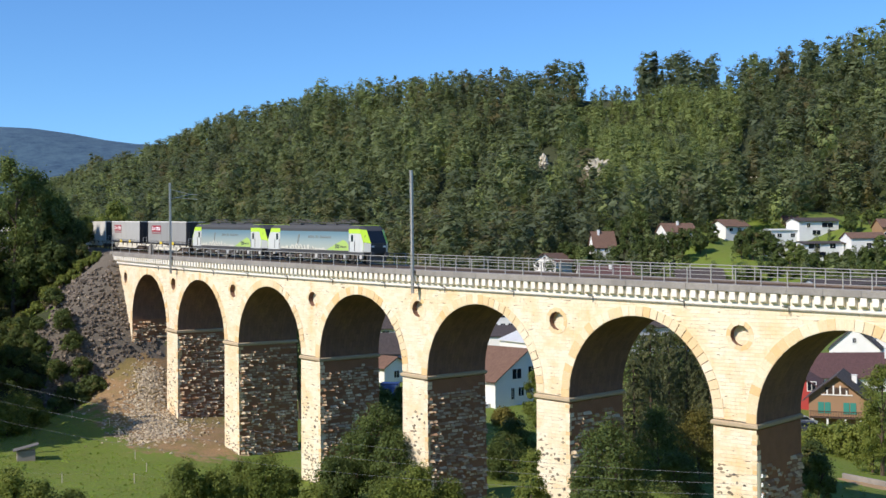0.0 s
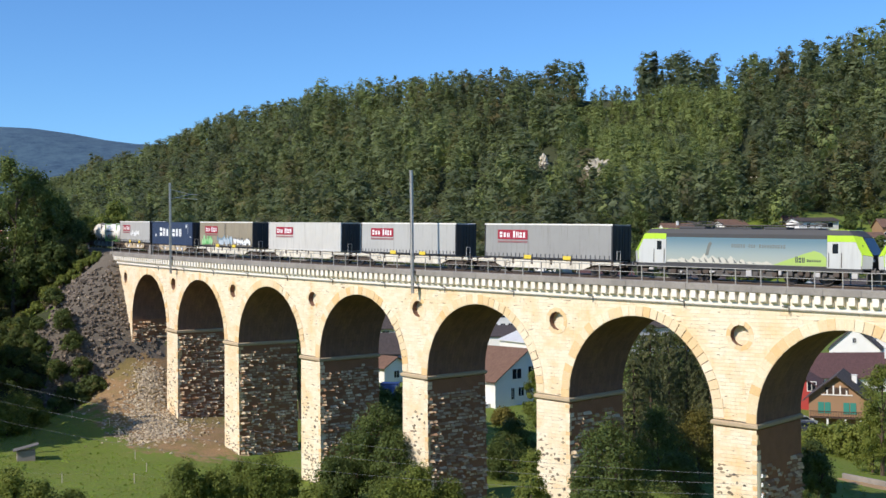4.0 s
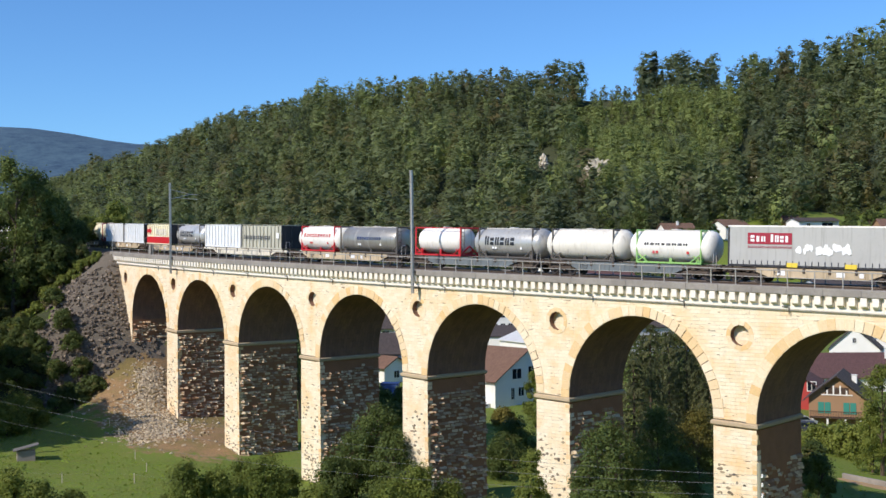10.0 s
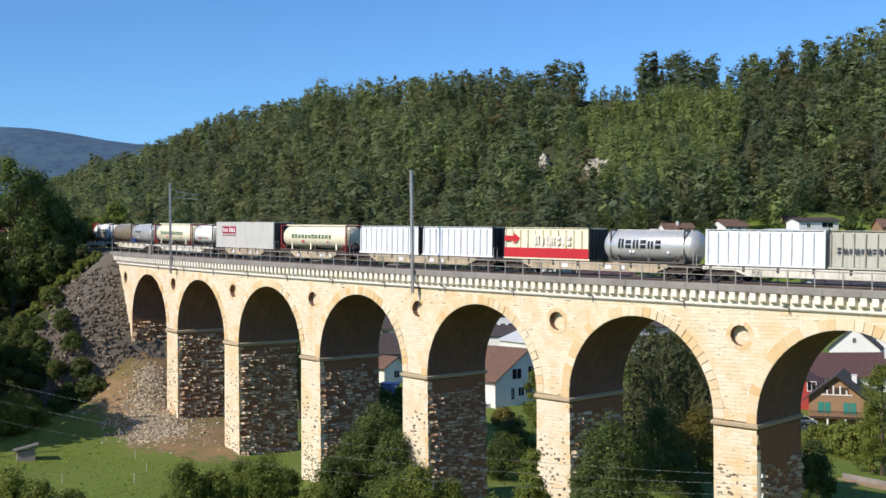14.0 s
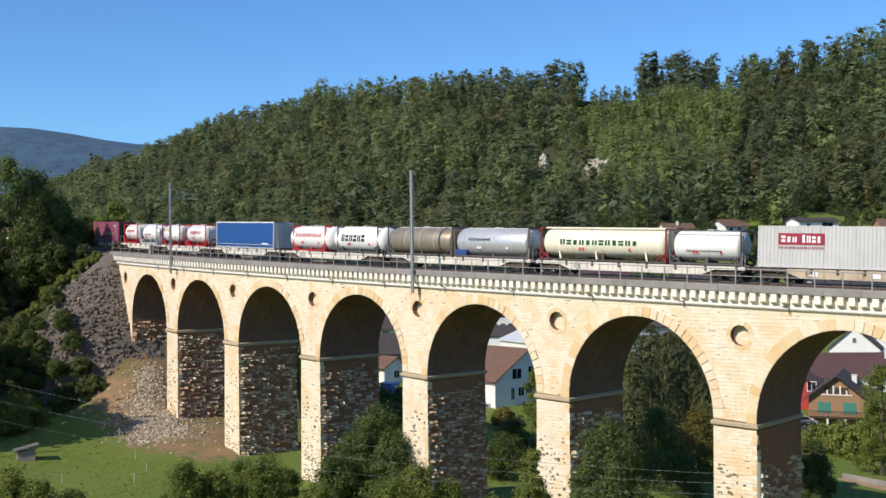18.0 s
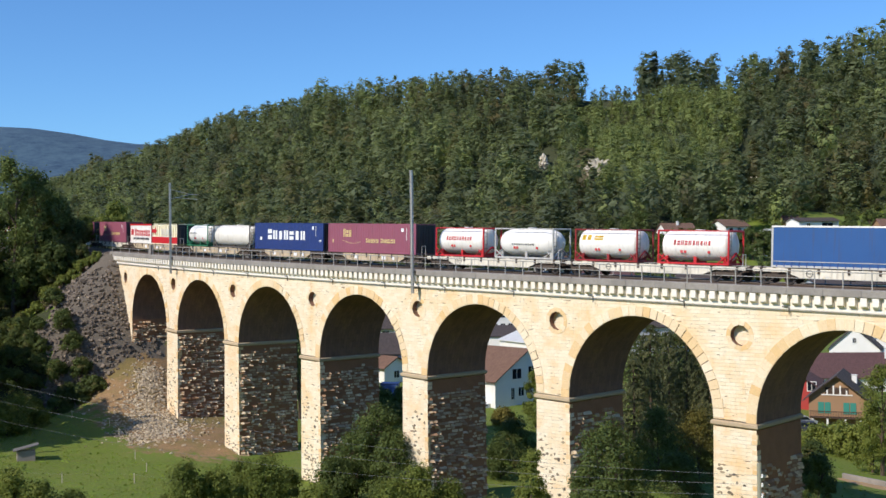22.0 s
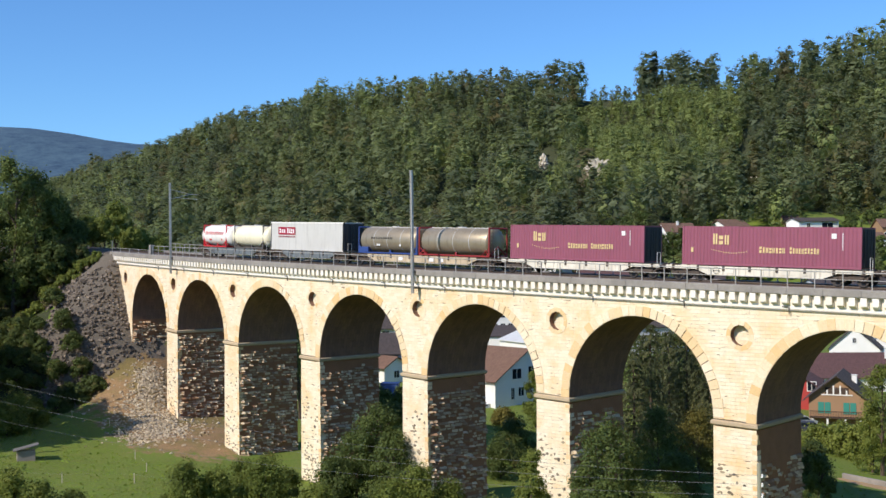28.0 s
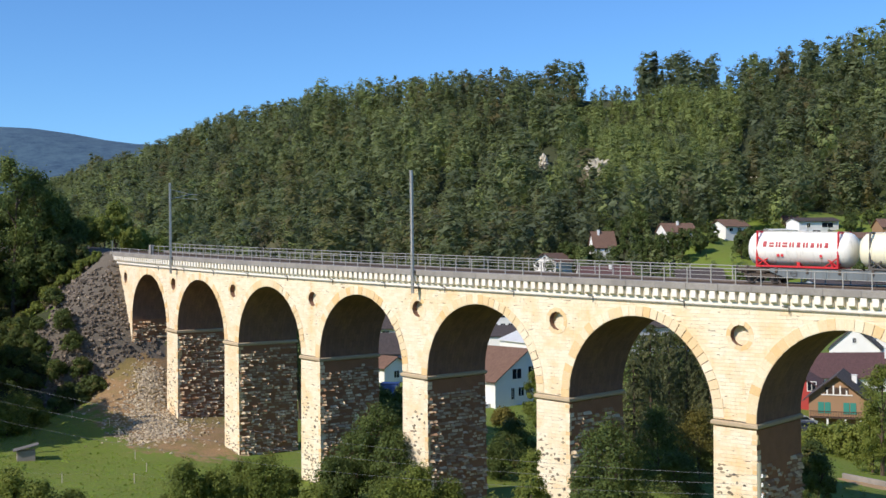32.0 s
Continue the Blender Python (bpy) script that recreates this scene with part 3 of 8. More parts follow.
def abutment(s0, s1, inner, recess=None):
    """Solid masonry end; inner is the side on which the last arch springs, recess the middle of a wall panel left open."""
    rows = []
    zb = -22 - GRADE * (s0 + s1) / 2
    n = 10
    cuts = [(s0, s1, SLAB_BOT)] if recess is None else [(s0, recess - PIER_W / 2, SLAB_BOT), (recess - PIER_W / 2, recess + PIER_W / 2, impost_z(recess) + 0.25), (recess + PIER_W / 2, s1, SLAB_BOT)]
    for a, b, top in cuts:
        for i in range(n):
            z0, z1 = zb + (top - zb) * i / n, zb + (top - zb) * (i + 1) / n
            rows.append([fp(a, 0, z0), fp(b, 0, z0), fp(b, 0, z1), fp(a, 0, z1)])
            rows.append([fp(b, DEPTH, z0), fp(a, DEPTH, z0), fp(a, DEPTH, z1), fp(b, DEPTH, z1)])
    e = s1 if inner > 0 else s0
    zt = impost_z(e) + 0.25
    face = []
    for i in range(n):
        z0, z1 = zb + (zt - zb) * i / n, zb + (zt - zb) * (i + 1) / n
        face.append([vp(e, 0, z0, z0), vp(e, DEPTH, z0, z0), vp(e, DEPTH, z1, z1), vp(e, 0, z1, z1)][::inner])
    body = part("abutment", strip_mesh("abutment", rows, LIMESTONE), None, viaduct)
    part("abutment_face", strip_mesh("abutment_face", face, RUBBLE_BED), None, body, "mortared rubble face, browned in place of bounced light")


abutment(S_BEND - 1.5, BAYS[0] - HALF, 1, -66.1)
abutment(BAYS[-1] + HALF, S_END + 2, -1)
build_head(-66.1)
oculus_stones(-66.1)
# the low walled bank under the first arch
_c = BAYS[0] - HALF
rubble_side(_c - PIER_W / 2, 1, -16 - GRADE * _c, impost_z(_c), 0.3, False)


def swept(name, s0, s1, section, mat, parent, step=2.0, label="", joint=0.0):
    """A solid run along the line with the cross section [(o, z), ...]."""
    n = max(1, round((s1 - s0) / step))
    v, f, k = [], [], len(section)
    for i in range(n + 1):
        s = s0 + joint / 2 + (s1 - s0 - joint) * i / n
        v += [along(s, o, z) for o, z in section]
    for i in range(n):
        for j in range(k):
            m = (j + 1) % k
            f.append((i * k + j, i * k + m, (i + 1) * k + m, (i + 1) * k + j))
    f += [tuple(range(k))[::-1], tuple(n * k + j for j in range(k))]
    me = mesh_of(name, v, f, [mat])
    bm = bmesh.new()
    bm.from_mesh(me)
    bmesh.ops.recalc_face_normals(bm, faces=bm.faces)
    bm.to_mesh(me)
    bm.free()
    return part(name, me, None, parent, label)


S0 = S_BEND - 1.0
swept("string_course", S0, S_END, [(0.02, -0.30), (-0.05, -0.30), (-0.16, -0.14), (-0.16, 0.098), (0.02, 0.098)], DRESSED, viaduct)
swept("conduit", S0, S_END, [(-0.15 + 0.022 * math.cos(t), -0.235 + 0.022 * math.sin(t)) for t in (0.4, 1.45, 2.5, 3.5, 4.6, 5.6)], DARK_STEEL, viaduct, label="dark cable pipe along the wall")
swept("frieze", S0, S_END, [(0.02, 0.10), (-0.16, 0.10), (-0.16, SLAB_BOT), (0.02, SLAB_BOT)], DRESSED, viaduct)
swept("string_course", S0, S_END, [(DEPTH - 0.02, -0.12), (DEPTH + 0.11, 0.0), (DEPTH + 0.11, 0.07), (DEPTH - 0.02, 0.12)], DRESSED, viaduct)
swept("deck", S0 - 1, S_END + 2, [(-0.02, SLAB_BOT - 0.25), (-0.02, SLAB_TOP - 0.28), (DEPTH + 0.02, SLAB_TOP - 0.28), (DEPTH + 0.02, SLAB_BOT - 0.25)], CONCRETE, viaduct)
_s = S0
while _s < S_END:
    swept("cornice_slab", _s, _s + 2.56, [(0.35, SLAB_BOT), (-OVERHANG + 0.03, SLAB_BOT), (-OVERHANG, SLAB_BOT + 0.05), (-OVERHANG + random.uniform(-0.012, 0.012), SLAB_TOP - 0.04), (-OVERHANG + 0.05, SLAB_TOP), (0.35, SLAB_TOP)], CONCRETE, viaduct, 2.6, joint=0.022)
    _s += 2.56
swept("far_cornice", S0, S_END, [(DEPTH - 0.35, SLAB_BOT), (DEPTH + OVERHANG, SLAB_BOT), (DEPTH + OVERHANG, SLAB_TOP), (DEPTH - 0.35, SLAB_TOP)], CONCRETE, viaduct)


def corbel_mesh():
    """One block of the row under the cornice, about its own middle."""
    w = 0.225
    prof = [(-0.14, 0.02), (-0.22, 0.02), (-0.40, 0.09), (-0.52, 0.19), (-0.52, 0.76), (-0.14, 0.76)]
    v = [(x, y, z) for x in (-w, w) for y, z in prof]
    f = [tuple(range(6)), tuple(range(11, 5, -1))] + [(i, i + 6, (i + 1) % 6 + 6, (i + 1) % 6) for i in range(6)]
    me = mesh_of("corbel", v, f, [DRESSED])
    bm = bmesh.new()
    bm.from_mesh(me)
    bmesh.ops.recalc_face_normals(bm, faces=bm.faces)
    bmesh.ops.bevel(bm, geom=[e for e in bm.edges], offset=0.012, segments=1, affect="EDGES")
    bm.to_mesh(me)
    bm.free()
    return me


CORBEL = corbel_mesh()
_s = S0 + 0.4
while _s < S_END:
    ob = part("corbel", CORBEL, None, viaduct)
    ob.matrix_local = Matrix.Translation(along(_s, 0, SLAB_BOT - 0.76)) @ Euler((random.uniform(-0.01, 0.01), 0, heading(_s))).to_matrix().to_4x4()
    _s += 0.775

for k in range(-7, 7):
    _s = 4.1 + k * BAY / 2
    v = [along(_s + a, o, z) for a, z in ((-0.34, 0.05), (0.20, -0.02), (0.20, -0.52), (0.15, -0.52), (0.15, -0.07), (-0.34, 0.01)) for o in (-0.24, -0.17)]
    f = [(0, 2, 4, 6, 8, 10), (11, 9, 7, 5, 3, 1)] + [(2 * i, 2 * i + 1, (2 * i + 3) % 12, (2 * i + 2) % 12) for i in range(6)]
    part("wall_anchor", mesh_of("wall_anchor", v, f, [DARK_STEEL]), None, viaduct, "dark iron wall anchor")

# ---- railings ----


def railing(o, s0, s1, label):
    base = thing("railing", Matrix(), label, "railing", kind="structure")
    top = SLAB_TOP + 1.12
    for z, r in ((top, 0.035), (SLAB_TOP + 0.62, 0.024)):
        swept("rail_tube", s0, s1, [(o + r * math.cos(t), z + r * math.sin(t)) for t in (0.4, 1.45, 2.5, 3.5, 4.6, 5.6)], RAILING, base)
    post = bm_mesh("post", boxes((-0.035, 0.035, -0.035, 0.035, 0, 1.10), (-0.08, 0.08, -0.08, 0.08, 0, 0.03), bevel=0.006), RAILING)
    s = s0 + 0.3
    while s < s1:
        ob = part("post", post, None, base)
        ob.matrix_local = Matrix.Translation(along(s, o, SLAB_TOP)) @ Euler((random.uniform(-0.012, 0.012), random.uniform(-0.01, 0.01), heading(s))).to_matrix().to_4x4()
        s += 1.92
    return base


railing(-0.36, -54.0, S_END, "grey galvanised steel tube railing on the near cornice")
railing(DEPTH + 0.36, -70, S_END, "grey galvanised steel tube railing on the far cornice")
low = thing("handrail", Matrix(), "low grey pipe handrail at the viaduct's end", "railing", kind="structure")
swept("rail_tube", -70.5, -55, [(-0.36 + 0.03 * math.cos(t), SLAB_TOP + 0.55 + 0.03 * math.sin(t)) for t in (0.4, 1.45, 2.5, 3.5, 4.6, 5.6)], RAILING, low)
for s in (-70.4, -66.5, -62.7, -58.9, -55.2):
    ob = part("post", boxes((-0.04, 0.04, -0.04, 0.04, 0, 0.56 if s > -70 else 1.5), bevel=0.006), RAILING, low)
    ob.matrix_local = Matrix.Translation(along(s, -0.36, SLAB_TOP))
ob = part("end_post", boxes((-0.22, 0.22, -0.22, 0.22, 0, 1.25), bevel=0.03), CONCRETE, low, "square concrete end post")
ob.matrix_local = Matrix.Translation(along(-54.4, -0.3, SLAB_TOP))

# ---- track ----
track = thing("railway_track", Matrix(), "single railway track in brown ballast on the viaduct", "railway track", kind="structure")
swept("ballast_bed", -600, 640, [(0.4, SLAB_TOP - 0.30), (1.6, SLAB_TOP - 0.06), (DEPTH - 1.9, SLAB_TOP - 0.06), (DEPTH - 0.45, SLAB_TOP - 0.30)], BALLAST, track, 4)
for side in (-0.75, 0.75):
    o = TRACK_O + side
    swept("rail", -600, 640, [(o - 0.07, RAIL_UP - 0.16), (o - 0.02, RAIL_UP - 0.13), (o - 0.036, RAIL_UP - 0.04), (o - 0.03, RAIL_UP), (o + 0.03, RAIL_UP), (o + 0.036, RAIL_UP - 0.04), (o + 0.02, RAIL_UP - 0.13), (o + 0.07, RAIL_UP - 0.16)], STEEL_RAIL, track, 4)
SLEEPER = bm_mesh("sleeper", boxes((-0.13, 0.13, -1.25, 1.25, -0.16, 0), bevel=0.02), plain("sleeper wood", rgb(88, 78, 68), 0.9, 0, 0.5))
_s = -69.5
while _s < S_END:
    ob = part("sleeper", SLEEPER, None, track)
    ob.matrix_local = Matrix.Translation(along(_s, TRACK_O, RAIL_UP - 0.15)) @ Euler((0, 0, heading(_s))).to_matrix().to_4x4()
    _s += 0.8

# ---- catenary masts ----


def mast(s, arm_z, arm=True):
    p = along(s, -0.80, 0)
    m = Matrix.Translation(p) @ Euler((0, 0, heading(s))).to_matrix().to_4x4()
    base = thing("catenary_mast", m, "tall grey steel catenary mast bolted to the viaduct wall", "mast", "catenary masts")
    bm = boxes((-0.11, -0.09, -0.11, 0.11, -0.75, 10.3), (0.09, 0.11, -0.11, 0.11, -0.75, 10.3), (-0.09, 0.09, -0.012, 0.012, -0.75, 10.3))
    part("pole", bm, GALV, base)
    for b in ((-0.2, 0.2, 0.05, 0.82, -0.35, -0.15), (-0.2, 0.2, 0.05, 0.42, SLAB_TOP - 0.3, SLAB_TOP - 0.1)):
        part("bracket", boxes(b, bevel=0.01), DARK_STEEL, base, "dark steel wall bracket")
    if not arm:
        return base
    part("cantilever_arm", rods(0.035, ((0, 0, arm_z + 0.4), (0, 2.6, arm_z + 1.05)), ((0, 0, arm_z + 1.6), (0, 2.6, arm_z + 1.05)), ((0, 2.6, arm_z + 1.05), (0, 3.7, arm_z + 1.0)), ((0, 0.8, arm_z + 0.6), (0, 3.6, arm_z + 0.45))), GALV, base)
    for y in (0.5, 2.2):
        bm = bmesh.new()
        for k in range(5):
            rod(bm, (0, y - 0.02, arm_z + 0.45 + y * 0.25 + k * 0.06), (0, y + 0.02, arm_z + 0.47 + y * 0.25 + k * 0.06), 0.06, 10)
        part("insulator", bm, plain("brown ceramic", rgb(110, 66, 44), 0.3), base, "brown ceramic insulator")
    return base


mast(-46.75, 7.9)
mast(0.72, 7.6, False)


# ---- train ----
TRAIN_GROUP_W, TRAIN_GROUP_L = "wagons of the train", "loads of the train"
moving = []                            # (thing, place of its middle along the train)


def advance(t):
    """How far the train has come after t seconds."""
    return 17.08 * t + 0.0343 * t * t - 0.000037 * t ** 3


def rail_pose(c):
    """The pose on the rails at c metres along the track's own middle line."""
    s = c / (1 - K * TRACK_O) if c > S_BEND * (1 - K * TRACK_O) else c - S_BEND * (1 - K * TRACK_O) + S_BEND
    return Matrix.Translation(along(s, TRACK_O, RAIL_UP)) @ Euler((0, -math.atan(GRADE), heading(s)), "XYZ").to_matrix().to_4x4()


def paint(name, r, g, b, rough=0.45, dirt=0.3, metal=0.0):
    """Weathered vehicle paint: blotches, and grime that has run down in streaks."""
    n = Nodes(name)
    at = n.coord()
    colour = rgb(r, g, b)
    grime = tuple(0.45 * a + 0.55 * q for a, q in zip(scaled(colour, 0.5), rgb(96, 78, 58)))
    big, fine = n.noise(0.45, 5, 0.65, at), n.noise(5.0, 6, 0.7, at)
    run = n.noise(1.0, 4, 0.6, n.stretch(at, (4.5, 4.5, 0.32)))
    c = n.mix(n.ramp(big, (0.45, (0, 0, 0)), (0.75, (dirt,) * 3)), colour, scaled(colour, 0.66))
    c = n.mix(n.ramp(run, (0.54, (0, 0, 0)), (0.74, (min(0.75, dirt * 1.1),) * 3)), c, grime)
    c = n.mix(n.ramp(fine, (0.58, (0, 0, 0)), (0.8, (dirt * 0.7,) * 3)), c, grime)
    n.bump(fine, 0.05, 0.02)
    return n.done(c, rough, metal)


WHITE_P = paint("white tank paint", 248, 244, 234, 0.4, 0.35)
CREAM_P = paint("cream tank paint", 247, 238, 206, 0.4, 0.35)
GREY_P = paint("grey curtain", 154, 153, 149, 0.55)
LGREY_P = paint("light grey curtain", 182, 181, 176, 0.55)
RIB_GREY_P = paint("pale grey box paint", 206, 203, 195, 0.5)
TAUPE_P = paint("dirty beige curtain", 154, 143, 122, 0.6, 0.6)
NAVY_P = paint("faded navy container paint", 52, 66, 92)
NAVY2_P = paint("deep navy container paint", 36, 56, 116)
MAROON_P = paint("maroon container paint", 150, 84, 101)
BLUE_P = paint("blue curtain", 34, 84, 144, 0.55, 0.3)
RED_P = paint("red paint", 204, 42, 48)
CRIMSON_P = paint("crimson panel paint", 164, 38, 58, 0.5, 0.2)
DKRED_P = paint("dark red frame paint", 150, 44, 44)
GREEN_P = paint("bright green frame paint", 146, 192, 110)
DGREEN_P = paint("dark green frame paint", 44, 118, 82)
BLUEFR_P = paint("blue frame paint", 50, 74, 134)
BLACK_P = paint("black paint and end shade", 44, 44, 48, 0.6)
SILVER = paint("brushed tank steel", 218, 216, 210, 0.36, 0.45, 0.45)
POLISHED = paint("polished tank steel", 172, 168, 160, 0.36, 0.5, 0.5)
BRONZE = paint("grimy tank steel", 164, 150, 126, 0.42, 0.6, 0.4)
DARK_TANK = paint("worn tank steel", 200, 198, 192, 0.36, 0.6, 0.4)
OLIVE_P = paint("olive grey paint", 194, 191, 174, 0.55, 0.5)
PALEBLUE_P = paint("pale blue-white paint", 238, 240, 240, 0.5)
WAGON_WHITE = paint("dusty white wagon paint", 234, 226, 206, 0.7, 0.8)
WAGON_RUST = paint("rusty beige wagon paint", 204, 184, 152, 0.8, 1.0)
WAGON_GREY = paint("blue-grey wagon paint", 112, 120, 122, 0.6, 0.8)
YELLOW_P = paint("yellow plate", 236, 206, 70)
LETTER_W = paint("white lettering", 240, 240, 238, 0.5, 0.1)
LETTER_D = paint("dark lettering", 62, 66, 74, 0.5, 0.1)
LETTER_R = paint("red lettering", 206, 60, 62, 0.5, 0.1)
LETTER_Y = paint("gold lettering", 222, 196, 140, 0.5, 0.1)
BEIGE_P = paint("beige tank paint", 236, 230, 216, 0.45, 0.45)


def each(name, parent, mat, specs, bevel=0.0, label=""):
    """Boxes that can be told apart, each a part of its own."""
    return [part(name, boxes(q, bevel=bevel), mat, parent, label) for q in specs]


def plate(name, parent, mat, x0, x1, z0, z1, y, thick=0.008, label=""):
    """A flat plate or painted panel on a side that faces -y."""
    return part(name, boxes((x0, x1, y - thick, y + 0.002, z0, z1)), mat, parent, label)


def bar_row(n, seed):
    """Plain bars for n marks in a row: upright pairs, stacks and single bars, as (u0, u1, v0, v1) of the whole."""
    rnd = random.Random(seed)
    out, last = [], -1
    for i in range(n):
        kind = rnd.choice([k for k in (0, 1, 2) if k != last])
        last = kind
        a, b, top = (i + 0.13) / n, (i + 0.87) / n, 1.0 if i == 0 else rnd.choice((0.82, 0.86, 0.9))
        w = b - a
        if kind == 0:
            out += [(a, a + 0.4 * w, 0, top), (a + 0.6 * w, b, 0, top)]
        elif kind == 1:
            out += [(a, b, 0, top * 0.42), (a, b, top * 0.58, top)]
        else:
            out += [(a + 0.14 * w, b - 0.14 * w, 0, top)]
    return out


def bars(parent, mat, x0, x1, z0, z1, n, y, label="plain bars in place of lettering"):
    """A row of plain bars of the lettering's size."""
    bm = bmesh.new()
    for u0, u1, v0, v1 in bar_row(n, n * 7 + int(z0 * 100)):
        box(bm, x0 + (x1 - x0) * u0, x0 + (x1 - x0) * u1, y - 0.008, y + 0.002, z0 + (z1 - z0) * v0, z0 + (z1 - z0) * v1)
    return part("marking", bm, mat, parent, label)


def red_logo(parent, x0, x1, z0, z1, y):
    """A crimson panel with white bars, and a line of small bars below it."""
    w, h = x1 - x0, z1 - z0
    p = plate("logo_panel", parent, CRIMSON_P, x0, x1, z0 + h * 0.26, z1, y, label="crimson panel with plain white bars")
    bars(p, LETTER_W, x0 + w * 0.05, x0 + w * 0.42, z0 + h * 0.42, z1 - h * 0.16, 3, y - 0.008)
    bars(p, LETTER_W, x0 + w * 0.50, x1 - w * 0.06, z0 + h * 0.40, z1 - h * 0.10, 4, y - 0.008)
    bars(parent, paint("faded red", 176, 112, 116), x0, x1, z0, z0 + h * 0.16, 22, y, "small plain bars in place of lettering")


def corner_posts(parent, L, w, h, mat, size=0.14):
    for x in (-L / 2, L / 2 - size):
        for y in (-w / 2, w / 2 - size):
            part("corner_post", boxes((x - 0.004, x + size + 0.004, y - 0.004, y + size + 0.004, 0, h), bevel=0.01), mat, parent)


def box_load(name, label, L, h, mat, style, end_mat, w=2.5):
    """A container, box or curtain-sided swap body."""
    t = thing(name, Matrix(), label, "container", TRAIN_GROUP_L)
    a = L / 2
    if style == "corrugated":
        n = int(L / 0.28)
        for sgn in (-1, 1):
            bm = bmesh.new()
            prev = None
            for i in range(n * 4 + 1):
                x = -a + 0.1 + (L - 0.2) * i / (n * 4)
                y = sgn * (w / 2 - (0.036 if i % 4 in (1, 2) else 0.0))
                cur = (bm.verts.new((x, y, 0.14)), bm.verts.new((x, y, h - 0.1)))
                if prev:
                    bm.faces.new((prev[0], cur[0], cur[1], prev[1]) if sgn < 0 else (cur[0], prev[0], prev[1], cur[1]))
                prev = cur
            part("side_wall", bm, mat, t)
        part("shell", boxes((-a + 0.06, a - 0.06, -w / 2 + 0.06, w / 2 - 0.06, 0.06, h - 0.04)), mat, t)
    elif style == "ribs":
        part("shell", boxes((-a + 0.05, a - 0.05, -w / 2 + 0.15, w / 2 - 0.15, 0.12, h - 0.10), bevel=0.05), mat, t)
        n = max(6, int(L / 0.78))
        for i in range(n + 1):
            x = -a + 0.12 + (L - 0.24) * i / n
            part("rib", boxes((x - 0.09, x + 0.09, -w / 2 - 0.0, -w / 2 + 0.18, 0.16, h - 0.2), (x - 0.09, x + 0.09, w / 2 - 0.18, w / 2, 0.16, h - 0.2), (x - 0.07, x + 0.07, -w / 2 + 0.1, w / 2 - 0.1, h - 0.12, h - 0.03), bevel=0.035), mat, t)
    else:
        part("body", boxes((-a + 0.03, a - 0.03, -w / 2 + 0.03, w / 2 - 0.03, 0.10, h - 0.05), bevel=0.03), mat, t)
        part("curtain", curtain(L, h, w), mat, t)
        part("top_rail", boxes((-a, a, -w / 2 - 0.01, -w / 2 + 0.08, h - 0.12, h), (-a, a, w / 2 - 0.08, w / 2 + 0.01, h - 0.12, h), bevel=0.015), WHITE_P, t, "pale top rail")
    part("bottom_rail", boxes((-a, a, -w / 2 - 0.006, -w / 2 + 0.1, 0.0, 0.16), (-a, a, w / 2 - 0.1, w / 2 + 0.006, 0.0, 0.16), bevel=0.01), end_mat if style == "curtain" else mat, t)
    part("roof", boxes((-a + 0.02, a - 0.02, -w / 2 + 0.05, w / 2 - 0.05, h - 0.06, h - 0.012), bevel=0.01), mat, t)
    corner_posts(t, L, w, h - 0.01, end_mat if style != "corrugated" else mat)
    # A black end_mat puts the shade on the ends into their colour.
    for sgn in (-1, 1):
        part("end_door", boxes((sgn * a - 0.025, sgn * a + 0.025, -w / 2 + 0.13, -0.02, 0.12, h - 0.12), (sgn * a - 0.025, sgn * a + 0.025, 0.02, w / 2 - 0.13, 0.12, h - 0.12), bevel=0.008), end_mat, t)
        part("lock_rod", rods(0.02, *[((sgn * (a + 0.045), y, 0.1), (sgn * (a + 0.045), y, h - 0.1)) for y in (-0.85, -0.35, 0.35, 0.85)]), end_mat, t)
    return t


def curtain(L, h, w):
    """Two tarpaulins with slight folds."""
    bm = bmesh.new()
    n = int(L / 0.35)
    for sgn in (-1, 1):
        prev = None
        for i in range(n + 1):
            x = -L / 2 + 0.14 + (L - 0.28) * i / n
            col = [bm.verts.new((x, sgn * (w / 2 - 0.012 + 0.012 * noise.noise((x * 1.7, z * 0.8, sgn * 3)) + (0.006 if i % 3 == 0 else 0)), z)) for z in (0.16, 0.9, 1.7, h - 0.1)]
            if prev:
                for j in range(3):
                    bm.faces.new((prev[j], col[j], col[j + 1], prev[j + 1]) if sgn < 0 else (col[j], prev[j], prev[j + 1], col[j + 1]))
            prev = col
    return bm


def strap_fringe(t, L, w, mat):
    """Buckles along the foot of a curtain, and yellow plates."""
    n = int(L / 0.48)
    part("buckles", boxes(*[(-L / 2 + 0.3 + i * (L - 0.6) / n - 0.03, -L / 2 + 0.3 + i * (L - 0.6) / n + 0.03, -w / 2 - 0.03, -w / 2 + 0.01, 0.14, 0.46) for i in range(n + 1)]), mat, t)
    for x in (-1.9, 2.3):
        plate("grapple_plate", t, YELLOW_P, x - 0.4, x + 0.4, 0.02, 0.34, -w / 2 - 0.03, 0.02, "yellow lifting plate")


